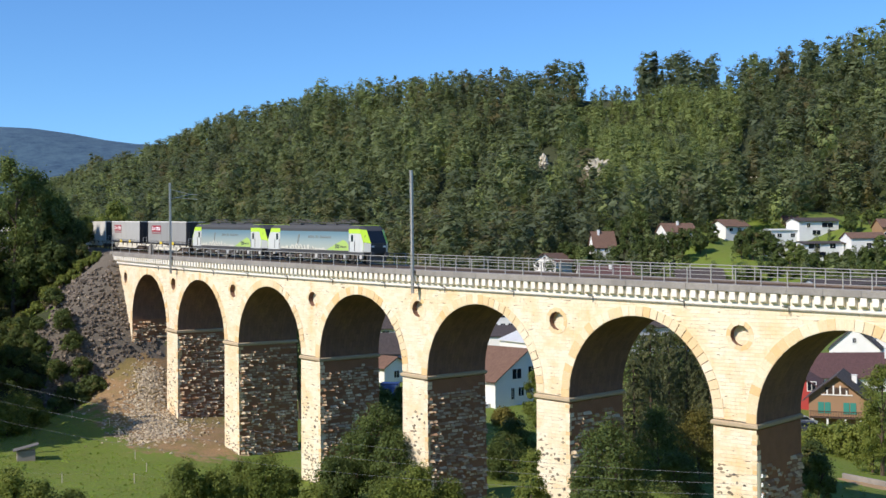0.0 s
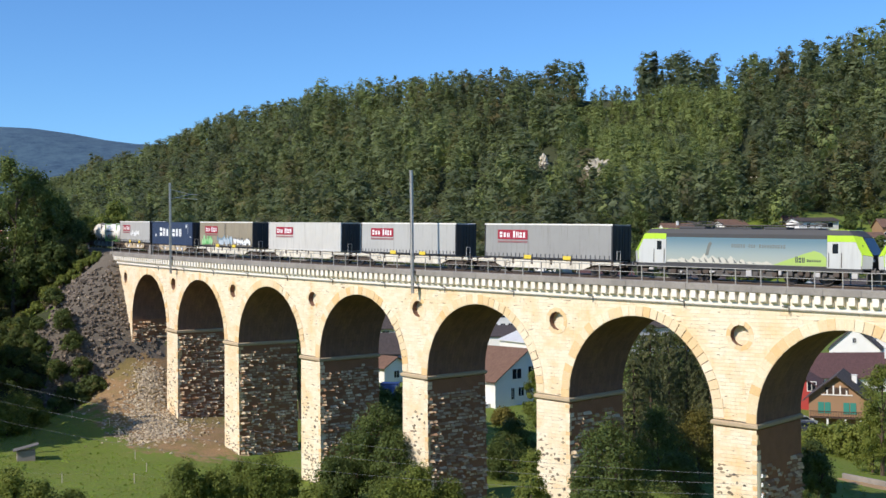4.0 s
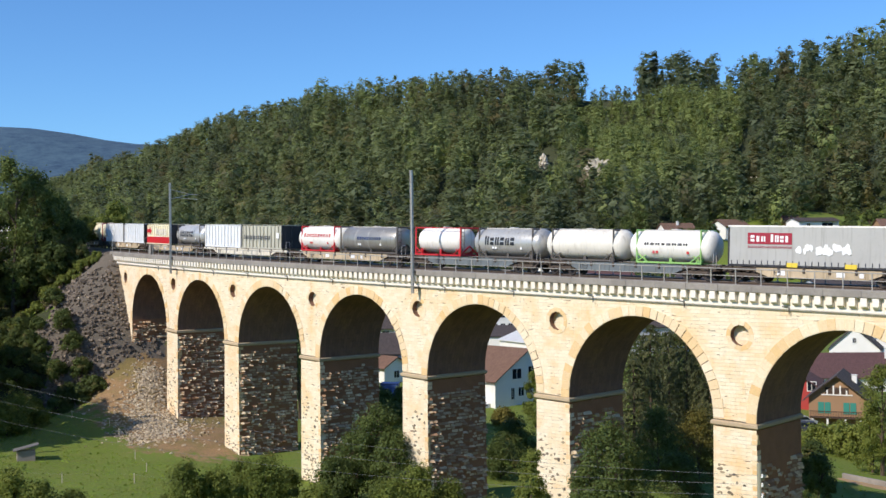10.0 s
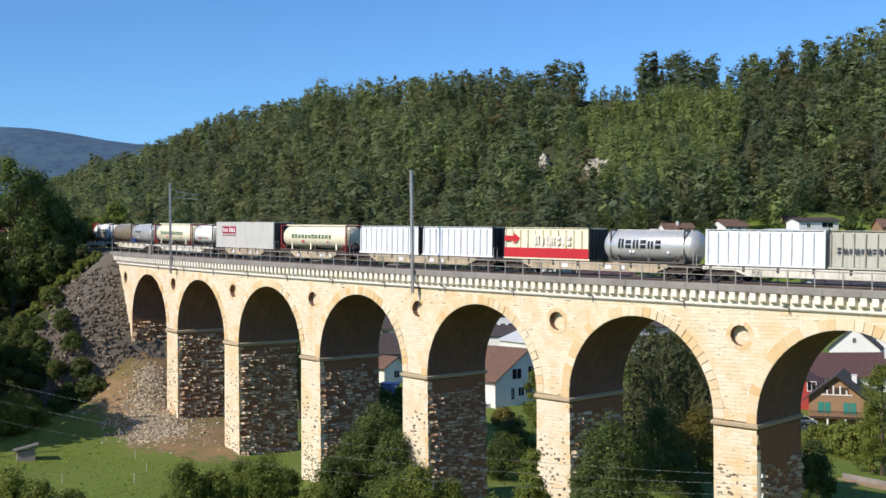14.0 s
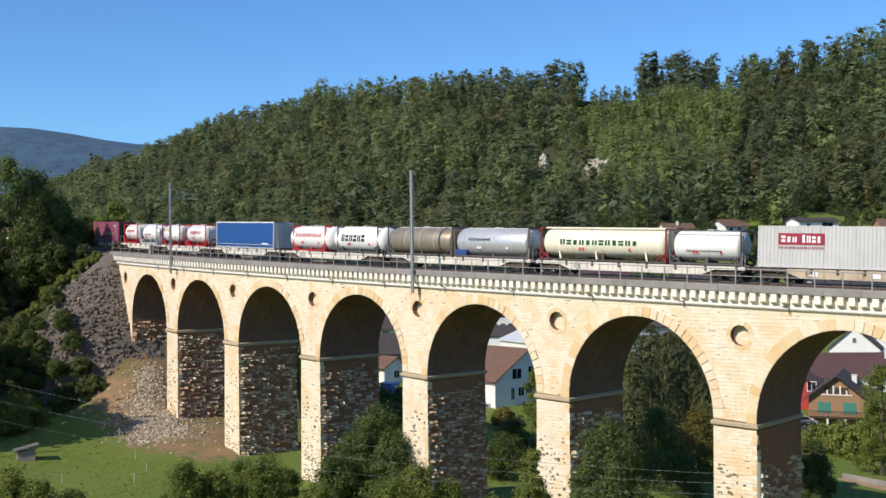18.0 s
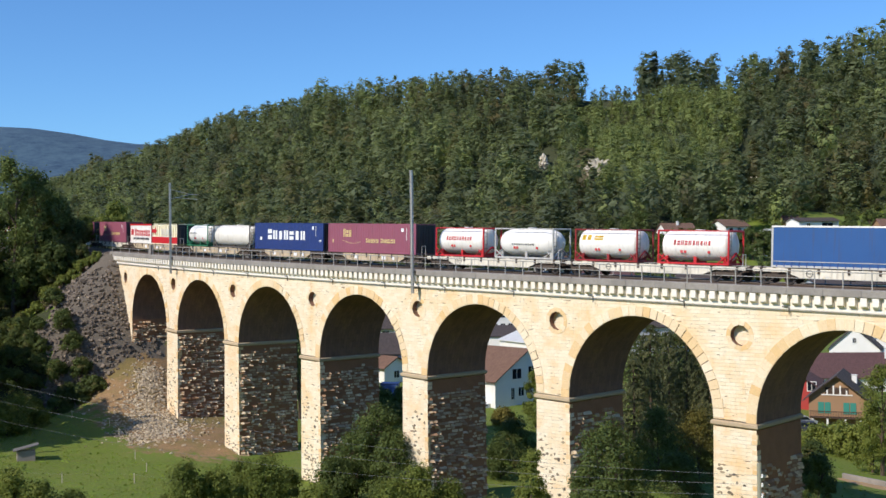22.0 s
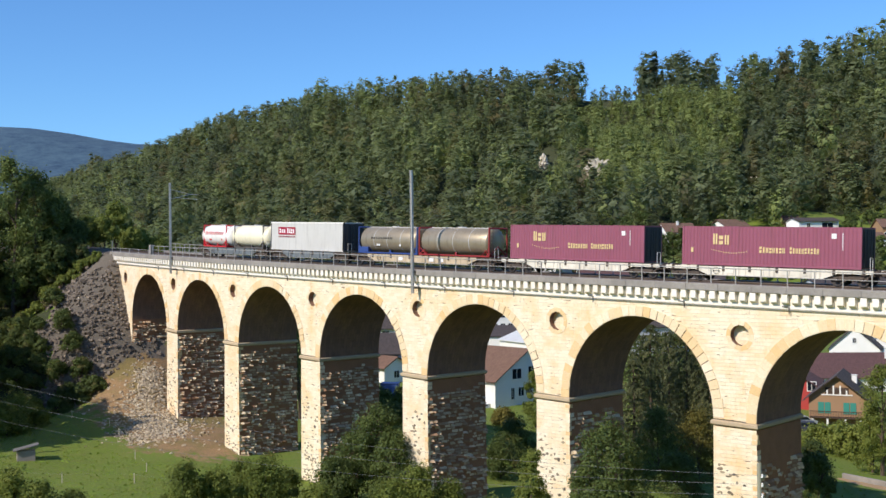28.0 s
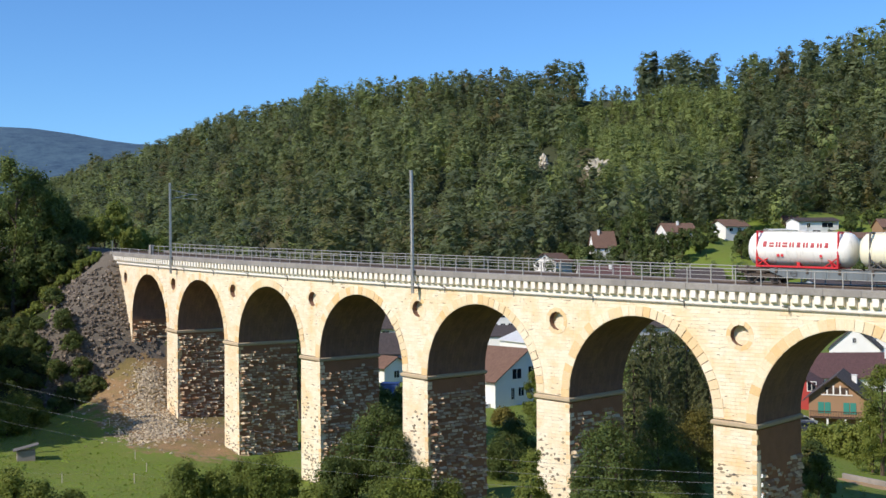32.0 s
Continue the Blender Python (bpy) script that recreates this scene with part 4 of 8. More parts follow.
def scrawl(parent, cols, x0, x1, z0, z1, y):
    """Blobs of spray paint, without letters."""
    n = int((x1 - x0) / 0.2)
    for k, mat in enumerate(cols):
        bm = bmesh.new()
        for i in range(n):
            if random.random() < 0.8:
                x = x0 + (x1 - x0) * (i + random.random()) / n
                r0 = random.uniform(0.12, 0.3)
                zc = random.uniform(z0 + 0.25, z1 - 0.25)
                pts = [(x + r0 * random.uniform(0.6, 1.2) * math.cos(t), zc + (z1 - z0) * 0.4 * random.uniform(0.5, 1.0) * math.sin(t)) for t in [2 * math.pi * j / 9 for j in range(9)]]
                b2 = outline(pts, y - 0.006 - 0.003 * k - 0.0004 * (i % 5), y)
                me = bpy.data.meshes.new("tmp")
                b2.to_mesh(me)
                b2.free()
                bm.from_mesh(me)
                bpy.data.meshes.remove(me)
        part("spray_paint", bm, mat, parent, "patch of spray paint")


def tank_load(name, label, L, tank_mat, frame_mat, style, h=2.6, w=2.44, logo=None, base=None, locker=None):
    """A tank container: a dished barrel in a steel frame."""
    t = thing(name, Matrix(), label, "tank container", TRAIN_GROUP_L)
    swap = style == "swap"
    r = {"swap": 1.22, "frame": 1.13, "long": 1.24, "silo": 1.14, "waist": 1.15}[style]
    zc = h - r - (0.06 if style != "silo" else 0.12)
    a = L / 2 - (0.0 if swap else 0.14)
    d = 0.62 if swap else 0.34
    prof = [(-a, 0.0), (-a + d * 0.05, r * 0.42), (-a + d * 0.30, r * 0.78), (-a + d * 0.62, r * 0.94), (-a + d, r)]
    if style == "waist":
        prof = [(-a, 0.0), (-a + 0.02, r * 0.55), (-a + 0.35, r * 0.80), (-a + 1.0, r)]
    body = prof + [(-x, q) for x, q in prof[::-1]]
    barrel = part("barrel", lathe_x(body, 28), tank_mat, t, smooth=True)
    barrel.location = (0, 0, zc)
    n = 3 if L > 7 else 2
    for i in range(1, n + 1):
        x = -a + d + (2 * a - 2 * d) * i / (n + 1)
        bm = lathe_x([(x - 0.03, r - 0.01), (x - 0.025, r + 0.014), (x + 0.025, r + 0.014), (x + 0.03, r - 0.01)], 28)
        b = part("band", bm, GALV if tank_mat in (SILVER, BRONZE, DARK_TANK, POLISHED) else tank_mat, t, smooth=True)
        b.location = (0, 0, zc)
    e = (L / 2 - 0.95) if swap else L / 2 - 0.06
    q = 0.075
    for x in (-e, e):
        part("end_frame", rods(q, *[((x, y, 0), (x, y, h - 0.05)) for y in (-w / 2 + q, w / 2 - q)], ((x, -w / 2 + q, h - 0.07), (x, w / 2 - q, h - 0.07)), ((x, -w / 2 + q, 0.07), (x, w / 2 - q, 0.07)), ((x, -w / 2 + q, 0.1), (x, 0, 0.9)), ((x, w / 2 - q, 0.1), (x, 0, 0.9)), n=8), frame_mat, t)
    part("base_frame", boxes((-e, e, -w / 2, -w / 2 + 0.12, 0.0, 0.14), (-e, e, w / 2 - 0.12, w / 2, 0.0, 0.14), bevel=0.01), base or frame_mat, t)
    if locker:
        part("locker", boxes((-e + 0.08, -e + 1.5, -w / 2, -w / 2 + 0.5, 0.14, 0.62), bevel=0.03), locker, t, "blue steel valve locker")
    if style in ("frame", "waist"):
        part("top_rails", rods(0.04, ((-e, -w / 2 + q, h - 0.06), (e, -w / 2 + q, h - 0.06)), ((-e, w / 2 - q, h - 0.06), (e, w / 2 - q, h - 0.06))), frame_mat, t)
    k = 0.75
    for sx in (-1, 1):
        for sy in (-1, 1):
            part("stay", rods(0.05, ((sx * e, sy * (w / 2 - q), 0.12), (sx * (e - k), sy * 0.95, 0.62))), frame_mat, t)
            part("stay", rods(0.05, ((sx * e, sy * (w / 2 - q), 0.75), (sx * (e - 0.95), sy * (w / 2 - q), 0.1))), frame_mat, t)
    each("saddle", t, base or frame_mat, [(x - 0.12, x + 0.12, -0.8, 0.8, 0.08, zc - r * 0.72) for x in (-e + 0.5, 0, e - 0.5)])
    part("walkway", boxes((-a + 0.7, a - 0.7, -0.28, 0.28, zc + r - 0.02, zc + r + 0.05)), GALV, t)
    y_at = -math.sqrt(r * r - 0.45 ** 2) - 0.02
    if logo:
        each("data_plate", t, LETTER_W if tank_mat not in (WHITE_P, CREAM_P, BEIGE_P) else LETTER_R, [(x - 0.1, x + 0.1, y_at - 0.01, y_at + 0.05, zc - 0.55, zc - 0.36) for x in (-a * 0.35, -a * 0.35 + 0.3, a * 0.45)])
    part("ladder", rods(0.02, ((e - 0.1, -w / 2 + 0.3, 0.1), (e - 0.1, -w / 2 + 0.3, h - 0.1)), ((e - 0.1, -w / 2 + 0.65, 0.1), (e - 0.1, -w / 2 + 0.65, h - 0.1)), *[((e - 0.1, -w / 2 + 0.3, z), (e - 0.1, -w / 2 + 0.65, z)) for z in (0.4, 0.75, 1.1, 1.45, 1.8, 2.15)], n=5), DARK_STEEL, t)
    part("manhole", boxes((-0.3, 0.3, -0.3, 0.3, zc + r - 0.05, zc + r + 0.12), bevel=0.05), GALV, t)
    if logo:
        mat, x0, x1, z0, z1, cnt = logo
        curved_bars(t, mat, x0, x1, z0, z1, cnt, r, zc)
    return t


def curved_bars(parent, mat, x0, x1, z0, z1, n, r, zc):
    """Plain bars wrapped onto the barrel's side."""
    bm = bmesh.new()
    for u0, u1, v0, v1 in bar_row(n, n * 5 + int(z0 * 100)):
        cols = []
        for q in (0, 0.5, 1):
            z = z0 + (z1 - z0) * (v0 + (v1 - v0) * q)
            dz = max(-r * 0.98, min(r * 0.98, z - zc))
            y = -math.sqrt(r * r - dz * dz) * 1.012 - 0.004
            cols.append((bm.verts.new((x0 + (x1 - x0) * u0, y, z)), bm.verts.new((x0 + (x1 - x0) * u1, y, z))))
        for p, q in zip(cols, cols[1:]):
            bm.faces.new((p[0], p[1], q[1], q[0]))
    bmesh.ops.solidify(bm, geom=bm.faces[:], thickness=0.006)
    part("marking", bm, mat, parent, "plain bars in place of lettering")


def bogie(parent, x, base=1.8, r=0.46):
    b = part("bogie", boxes((x - base / 2 - 0.45, x + base / 2 + 0.45, -1.06, -0.88, 0.42, 0.66), (x - base / 2 - 0.45, x + base / 2 + 0.45, 0.88, 1.06, 0.42, 0.66), (x - 0.2, x + 0.2, -0.9, 0.9, 0.45, 0.75), bevel=0.03), UNDERGEAR, parent)
    for ax in (x - base / 2, x + base / 2):
        for sgn in (-1, 1):
            bm = bmesh.new()
            rod(bm, (ax, sgn * 0.70, r), (ax, sgn * 0.83, r), r, 20)
            part("wheel", bm, WHEEL_STEEL, b)
        bm = boxes((ax - 0.16, ax + 0.16, -1.16, -1.0, 0.34, 0.64), (ax - 0.16, ax + 0.16, 1.0, 1.16, 0.34, 0.64), bevel=0.04)
        rod(bm, (ax, -0.8, r), (ax, 0.8, r), 0.09, 8)
        part("axle_box", bm, UNDERGEAR, b)
    for dx in (-0.3, 0.3):
        for sgn in (-1, 1):
            part("spring", rods(0.09, ((x + dx, sgn * 1.0, 0.3), (x + dx, sgn * 1.0, 0.6)), n=8), UNDERGEAR, b)
    return b


def wagon(L, mat, label, fishbelly=True):
    """A flat container wagon with deep side sills between its bogies."""
    t = thing("container_wagon", Matrix(), label, "wagon", TRAIN_GROUP_W)
    a = L / 2
    i0 = a - 3.6
    pts = [(-a + 0.25, 0.86), (-a + 0.25, 1.10), (a - 0.25, 1.10), (a - 0.25, 0.86), (i0 + 0.9, 0.86), (i0 - 0.2, 0.46), (-i0 + 0.2, 0.46), (-i0 - 0.9, 0.86)]
    for y in (-1.22, 1.12):
        if mat is WAGON_WHITE:
            part("side_sill", outline(pts, y, y + 0.10), mat, t)
        else:
            part("side_sill", outline([(i0 + 0.9, 1.10), (i0 + 0.9, 0.86), (i0 - 0.2, 0.46), (-i0 + 0.2, 0.46), (-i0 - 0.9, 0.86), (-i0 - 0.9, 1.10)], y, y + 0.10), mat, t)
            for sgn in (-1, 1):
                part("end_sill", outline([(sgn * (i0 + 0.9), 0.86), (sgn * (a - 0.25), 0.86), (sgn * (a - 0.25), 1.10), (sgn * (i0 + 0.9), 1.10)], y + 0.004, y + 0.096), UNDERGEAR, t, "brown brake-dusted end of the sill")
        n = int(2 * i0 / 1.4)
        each("sill_rib", t, mat, [(x - 0.04, x + 0.04, y - 0.035 if y < 0 else y + 0.1, y if y < 0 else y + 0.135, 0.5, 1.08) for x in [-i0 + 0.4 + (2 * i0 - 0.8) * k / n for k in range(n + 1)]])
    part("centre_sill", boxes((-a + 0.1, a - 0.1, -0.3, 0.3, 0.70, 1.0), *[(x - 0.12, x + 0.12, -1.2, 1.2, 0.78, 1.02) for x in (-a + 0.35, -a + 2.2, -i0 / 2, 0, i0 / 2, a - 2.2, a - 0.35)], bevel=0.01), UNDERGEAR, t)
    each("spigot", t, UNDERGEAR, [(x - 0.1, x + 0.1, y - 0.1, y + 0.1, 1.08, 1.17) for x in (-a + 0.9, -0.35, 0.35, a - 0.9) for y in (-1.1, 1.1)])
    part("brake_pipe", rods(0.035, ((-a + 0.4, -1.0, 0.7), (a - 0.4, -1.0, 0.7)), ((-a + 0.4, 0.9, 0.62), (a - 0.4, 0.9, 0.62)), ((-i0, -0.5, 0.5), (i0, -0.5, 0.5))), UNDERGEAR, t)
    part("air_tank", rods(0.2, ((-3.2, 0.5, 0.62), (-1.9, 0.5, 0.62)), ((2.2, -0.55, 0.62), (3.4, -0.55, 0.62)), n=12), UNDERGEAR, t)
    wheel_rim = [(0.24 * math.cos(2 * math.pi * k / 12), 0.24 * math.sin(2 * math.pi * k / 12)) for k in range(12)]
    part("brake_wheel", rods(0.018, *[((-i0 + 0.9 + p, -1.28, 0.8 + q), (-i0 + 0.9 + p2, -1.28, 0.8 + q2)) for (p, q), (p2, q2) in zip(wheel_rim, wheel_rim[1:] + wheel_rim[:1])], ((-i0 + 0.66, -1.28, 0.8), (-i0 + 1.14, -1.28, 0.8)), ((-i0 + 0.9, -1.3, 0.8), (-i0 + 0.9, -1.1, 0.8)), n=5), DARK_STEEL, t)
    each("sill_bracket", t, UNDERGEAR, [(x - 0.09, x + 0.09, -1.30, -1.22, 0.78, 1.16) for x in [-a + 0.9 + (L - 1.8) * k / 7 for k in range(8)]], 0.015)
    each("step", t, UNDERGEAR, [(x - 0.22, x + 0.22, -1.26, -1.1, 0.42, 0.46) for x in (-a + 0.55, a - 0.55)])
    each("brake_gear", t, UNDERGEAR, [(-1.6, -0.7, -0.95, -0.3, 0.35, 0.75), (0.9, 1.7, -0.9, -0.35, 0.38, 0.72), (-0.3, 0.4, 0.3, 0.9, 0.35, 0.75)], 0.08)
    bogie(t, -a + 2.0)
    bogie(t, a - 2.0)
    for sgn in (-1, 1):
        for y in (-0.87, 0.87):
            bm = bmesh.new()
            rod(bm, (sgn * (a - 0.3), y, 1.0), (sgn * (a - 0.02), y, 1.0), 0.10, 10)
            rod(bm, (sgn * (a - 0.05), y, 1.0), (sgn * (a + 0.0), y, 1.0), 0.2, 14)
            part("buffer", bm, UNDERGEAR, t)
    part("brake_rail", rods(0.025, ((a - 0.5, -1.15, 1.0), (a - 0.5, -1.15, 2.0)), ((a - 0.5, -0.7, 1.0), (a - 0.5, -0.7, 2.0)), ((a - 0.5, -1.15, 2.0), (a - 0.5, -0.7, 2.0))), GALV, t)
    if mat is not WAGON_GREY:
        each("panel", t, LETTER_W if mat is WAGON_RUST else WAGON_WHITE, [(-2.9, -2.3, -1.262, -1.22, 0.6, 0.95), (1.4, 2.0, -1.262, -1.22, 0.6, 0.95), (3.0, 3.3, -1.262, -1.22, 0.6, 0.9)], 0, "data panel")
    return t


# ---- locomotives ----
LOCO_SILVER = paint("silver-white cab paint", 204, 205, 200, 0.35, 0.15)
LIME = paint("lime green paint", 190, 226, 62, 0.35, 0.15)
ROOF_GREY = paint("dark grey roof paint", 70, 70, 71, 0.7, 0.3)


def mural_paint():
    n = Nodes("printed sky mural")
    sep = n.tree.nodes.new("ShaderNodeSeparateXYZ")
    n.link(n.coord(), sep.inputs[0])
    f = n.math("DIVIDE", n.math("SUBTRACT", sep.outputs["Z"], 1.3), 1.9)
    f = n.math("ADD", f, n.math("MULTIPLY", n.noise(0.8, 4), 0.15))
    c = n.ramp(f, (0.05, rgb(178, 180, 164)), (0.45, rgb(156, 168, 164)), (0.75, rgb(132, 152, 156)), (1.0, rgb(104, 134, 146)))
    return n.done(c, 0.35)


MURAL = mural_paint()
PALE_LIME = paint("printed pale lime", 172, 198, 104, 0.4, 0.15)
PALE_ROCK = paint("printed pale mountain", 206, 202, 186, 0.4, 0.1)
GREY_ROCK = paint("printed grey mountain", 120, 122, 116, 0.4, 0.1)


def locomotive(label):
    t = thing("locomotive", Matrix(), label, "locomotive", "locomotives of the train")
    bm = bmesh.new()
    for sx in (-1, 1):
        for y, pts in ((1.48, ((8.75, 1.15), (8.8, 2.2), (8.1, 3.5))), (1.28, ((7.7, 3.86),)), (0.95, ((9.25, 1.15), (9.3, 2.1), (8.55, 3.4), (7.95, 3.84)))):
            for px, pz in pts:
                for sy in (-1, 1):
                    bm.verts.new((sx * px, sy * y, pz))
    bmesh.ops.convex_hull(bm, input=bm.verts[:])
    bmesh.ops.bevel(bm, geom=bm.edges[:], offset=0.03, segments=2, affect="EDGES")
    part("body", bm, ROOF_GREY, t)
    part("underframe", boxes((-8.8, 8.8, -1.46, 1.46, 0.92, 1.2), bevel=0.04), ROOF_GREY, t)
    Y = -1.487
    for sy in (-1, 1):
        y0, y1 = (-1.492, -1.478) if sy < 0 else (1.478, 1.492)
        part("mural", outline([(-6.3, 1.32), (6.3, 1.32), (6.3, 3.22), (-6.3, 3.22)], y0, y1), MURAL, t, "pale blue printed side panel")
        for sx in (-1, 1):
            part("cab_side", outline([(sx * 6.32, 1.22), (sx * 8.70, 1.22), (sx * 8.74, 2.15), (sx * 8.30, 3.05), (sx * 6.32, 3.05)], y0, y1), LOCO_SILVER, t)
            part("cab_top", outline([(sx * 6.32, 3.06), (sx * 8.31, 3.06), (sx * 8.75, 2.15), (sx * 8.71, 1.45), (sx * 8.755, 1.45), (sx * 8.79, 2.19), (sx * 8.10, 3.49), (sx * 6.32, 3.49)], y0 - 0.004, y1 + 0.004), LIME, t, "lime green cab corner")
            part("door", outline([(sx * 6.55, 1.3), (sx * 7.25, 1.3), (sx * 7.25, 3.0), (sx * 6.55, 3.0)], y0 - 0.012, y1 + 0.012), LOCO_SILVER, t)
            part("door_window", outline([(sx * 6.70, 2.25), (sx * 7.10, 2.25), (sx * 7.10, 2.92), (sx * 6.70, 2.92)], y0 - 0.02, y1 + 0.02), GLASS, t)
            part("side_window", outline([(sx * 7.6, 2.2), (sx * 8.2, 2.2), (sx * 8.1, 2.75), (sx * 7.6, 2.75)], y0 - 0.006, y1 + 0.006), LOCO_SILVER, t)
            for q in (6.45, 7.35):
                part("handrail", rods(0.022, ((sx * q, sy * 1.53, 1.3), (sx * q, sy * 1.53, 2.3))), DARK_STEEL, t)
    for sx in (-1, 1):
        for sy in (-1, 1):
            for mat, pts in ((LIME, ((8.8, 1.48, 2.2), (9.3, 0.95, 2.1), (8.55, 0.95, 3.4), (8.1, 1.48, 3.5))), (LOCO_SILVER, ((8.75, 1.48, 1.25), (9.25, 0.95, 1.25), (9.3, 0.95, 2.08), (8.8, 1.48, 2.18)))):
                v = [(sx * (a + 0.012), sy * (b + 0.012), c) for a, b, c in pts]
                f = [(0, 1, 2, 3), (0, 3, 7, 4), (1, 0, 4, 5), (2, 1, 5, 6), (3, 2, 6, 7)]
                part("cab_corner", mesh_of("cab_corner", v + [(sx * (a - 0.03), sy * (b - 0.03), c) for a, b, c in pts], f, [mat]), None, t, "lime green corner panel" if mat is LIME else "silver corner panel")
    each("cab_roof", t, LIME, [(6.32, 7.75, -1.24, 1.24, 3.80, 3.885), (-7.75, -6.32, -1.24, 1.24, 3.80, 3.885)], 0.03, "lime green cab roof")
    # printed mountains, a green sweep and plain bars
    rnd = random.Random(5)
    for mat, off, x0, x1, top, step in ((PALE_ROCK, 0.008, -6.2, 1.6, 0.75, 0.75), (GREY_ROCK, 0.011, -5.6, 1.0, 0.5, 0.55)):
        x, ridge = x0, []
        while x < x1:
            f = (x - x0) / (x1 - x0)
            tall = top * (0.35 + 0.65 * math.sin(math.pi * min(1, f * 1.15)) ** 1.5)
            ridge += [(x, 1.34 + tall * rnd.uniform(0.25, 0.5)), (x + step * 0.45, 1.34 + tall * rnd.uniform(0.65, 1.0))]
            x += step * rnd.uniform(0.8, 1.3)
        if mat is PALE_ROCK:
            part("printed_range", outline([(x0, 1.335)] + ridge + [(x1 + 0.8, 1.335)], Y - off, Y), mat, t, "printed pale mountain range")
        else:
            for k in range(0, len(ridge) - 2, 2):
                (ax, az), (bx, bz) = ridge[k], ridge[k + 1]
                part("printed_shade", outline([(bx, bz), (bx + 0.10, bz - 0.03), (bx + 0.34, az * 0.4 + 0.80), (bx + 0.12, az * 0.4 + 0.80)], Y - off - 0.0006 * (k % 6), Y), mat, t)
    part("printed_sweep", outline([(2.4, 1.34), (6.28, 1.34), (6.28, 1.9), (5.9, 2.25), (5.4, 2.4), (4.6, 2.15), (3.4, 1.72)], Y - 0.014, Y), PALE_LIME, t, "pale lime green printed sweep")
    part("printed_figure", outline([(-3.0, 1.9), (-2.75, 1.9), (-2.6, 2.5), (-2.45, 2.8), (-2.62, 2.95), (-2.8, 2.7)], Y - 0.016, Y), GREY_ROCK, t)
    bars(t, GREY_ROCK, -0.9, 0.2, 2.52, 2.8, 6, Y - 0.006)
    bars(t, GREY_ROCK, 0.45, 1.0, 2.52, 2.8, 3, Y - 0.006)
    bars(t, GREY_ROCK, 1.25, 3.3, 2.52, 2.8, 10, Y - 0.006)
    bars(t, LETTER_D, 4.0, 4.75, 1.55, 1.98, 3, Y - 0.016)
    bars(t, LETTER_D, 4.85, 5.9, 1.62, 1.8, 6, Y - 0.016)
    for sx in (-1, 1):
        m = Matrix.Rotation(0, 4, "Z")
        part("windscreen", boxes((-0.012, 0.012, -0.92, 0.92, -0.66, 0.66), bevel=0.005), GLASS, t).matrix_local = Matrix.Translation((sx * 8.945, 0, 2.76)) @ Euler((0, -sx * math.atan2(0.75, 1.3), 0)).to_matrix().to_4x4()
        part("nose_panel", boxes((sx * 9.26 - 0.02, sx * 9.26 + 0.02, -0.9, 0.9, 1.2, 2.05), bevel=0.01), BLACK_P, t, "black nose panel")
        for y in (-1.0, 1.0):
            part("headlight", boxes((sx * 9.29 - 0.02, sx * 9.29 + 0.02, y * 0.7 - 0.17, y * 0.7 + 0.17, 1.72, 1.9), bevel=0.02), LETTER_W, t)
            bm = bmesh.new()
            rod(bm, (sx * 9.2, y * 0.87, 1.05), (sx * 9.48, y * 0.87, 1.05), 0.12, 10)
            rod(bm, (sx * 9.44, y * 0.87, 1.05), (sx * 9.5, y * 0.87, 1.05), 0.26, 16)
            part("buffer", bm, DARK_STEEL, t)
        part("plough", boxes((sx * 9.0 - 0.05, sx * 9.0 + 0.05, -1.2, 1.2, 0.2, 0.9), bevel=0.02), DARK_STEEL, t)
    each("roof_gear", t, ROOF_GREY, [(-5.6, -3.4, -0.8, 0.8, 3.84, 4.05), (-2.6, 0.4, -0.9, 0.9, 3.84, 4.0), (1.2, 3.0, -0.7, 0.7, 3.84, 4.05), (3.6, 5.4, -0.85, 0.85, 3.84, 3.98)], 0.05)
    part("roof_bus", rods(0.03, ((-5.5, -0.5, 4.15), (5.4, -0.5, 4.15)), ((-5.5, 0.5, 4.15), (5.4, 0.5, 4.15)), *[((x, y, 3.9), (x, y, 4.16)) for x in (-5, -3, -1, 1, 3, 5) for y in (-0.5, 0.5)]), DARK_STEEL, t)
    for x in (-4.9, -3.2, 3.2, 4.9):
        part("pantograph", rods(0.03, ((x - 0.8, -0.45, 4.15), (x + 0.8, -0.1, 4.3)), ((x - 0.8, 0.45, 4.15), (x + 0.8, 0.1, 4.3)), ((x + 0.8, -0.1, 4.3), (x - 0.7, 0, 4.42)), ((x - 0.7, -0.85, 4.42), (x - 0.7, 0.85, 4.42)), ((x - 0.45, -0.85, 4.42), (x - 0.45, 0.85, 4.42))), DARK_STEEL, t, "folded pantograph")
    for x in (-4.75, 4.75):
        bogie(t, x, 2.6, 0.62)
        part("equipment", boxes((x - 2.3, x + 2.3, -1.2, -1.05, 0.5, 0.82), bevel=0.03), DARK_STEEL, t)
    part("belly_box", boxes((-2.4, 2.4, -1.3, 1.3, 0.35, 0.95), bevel=0.06), DARK_STEEL, t)
    for k in range(26):
        x = -8.3 + 16.6 * k / 25 + rnd.uniform(-0.15, 0.15)
        w, h = rnd.uniform(0.12, 0.5), rnd.uniform(0.15, 0.45)
        zc = rnd.uniform(0.55, 0.85)
        part("fitting", boxes((x - w / 2, x + w / 2, -1.44, -1.2, zc - h / 2, zc + h / 2), bevel=0.03), (UNDERGEAR, GALV, DARK_STEEL, UNDERGEAR)[k % 4], t)
    return t


loco = locomotive("four-axle electric locomotive, silver and lime green with printed mountain scenery")
moving.append((loco, -18.3))
moving.append((copy_thing(loco, Matrix()), -37.2))


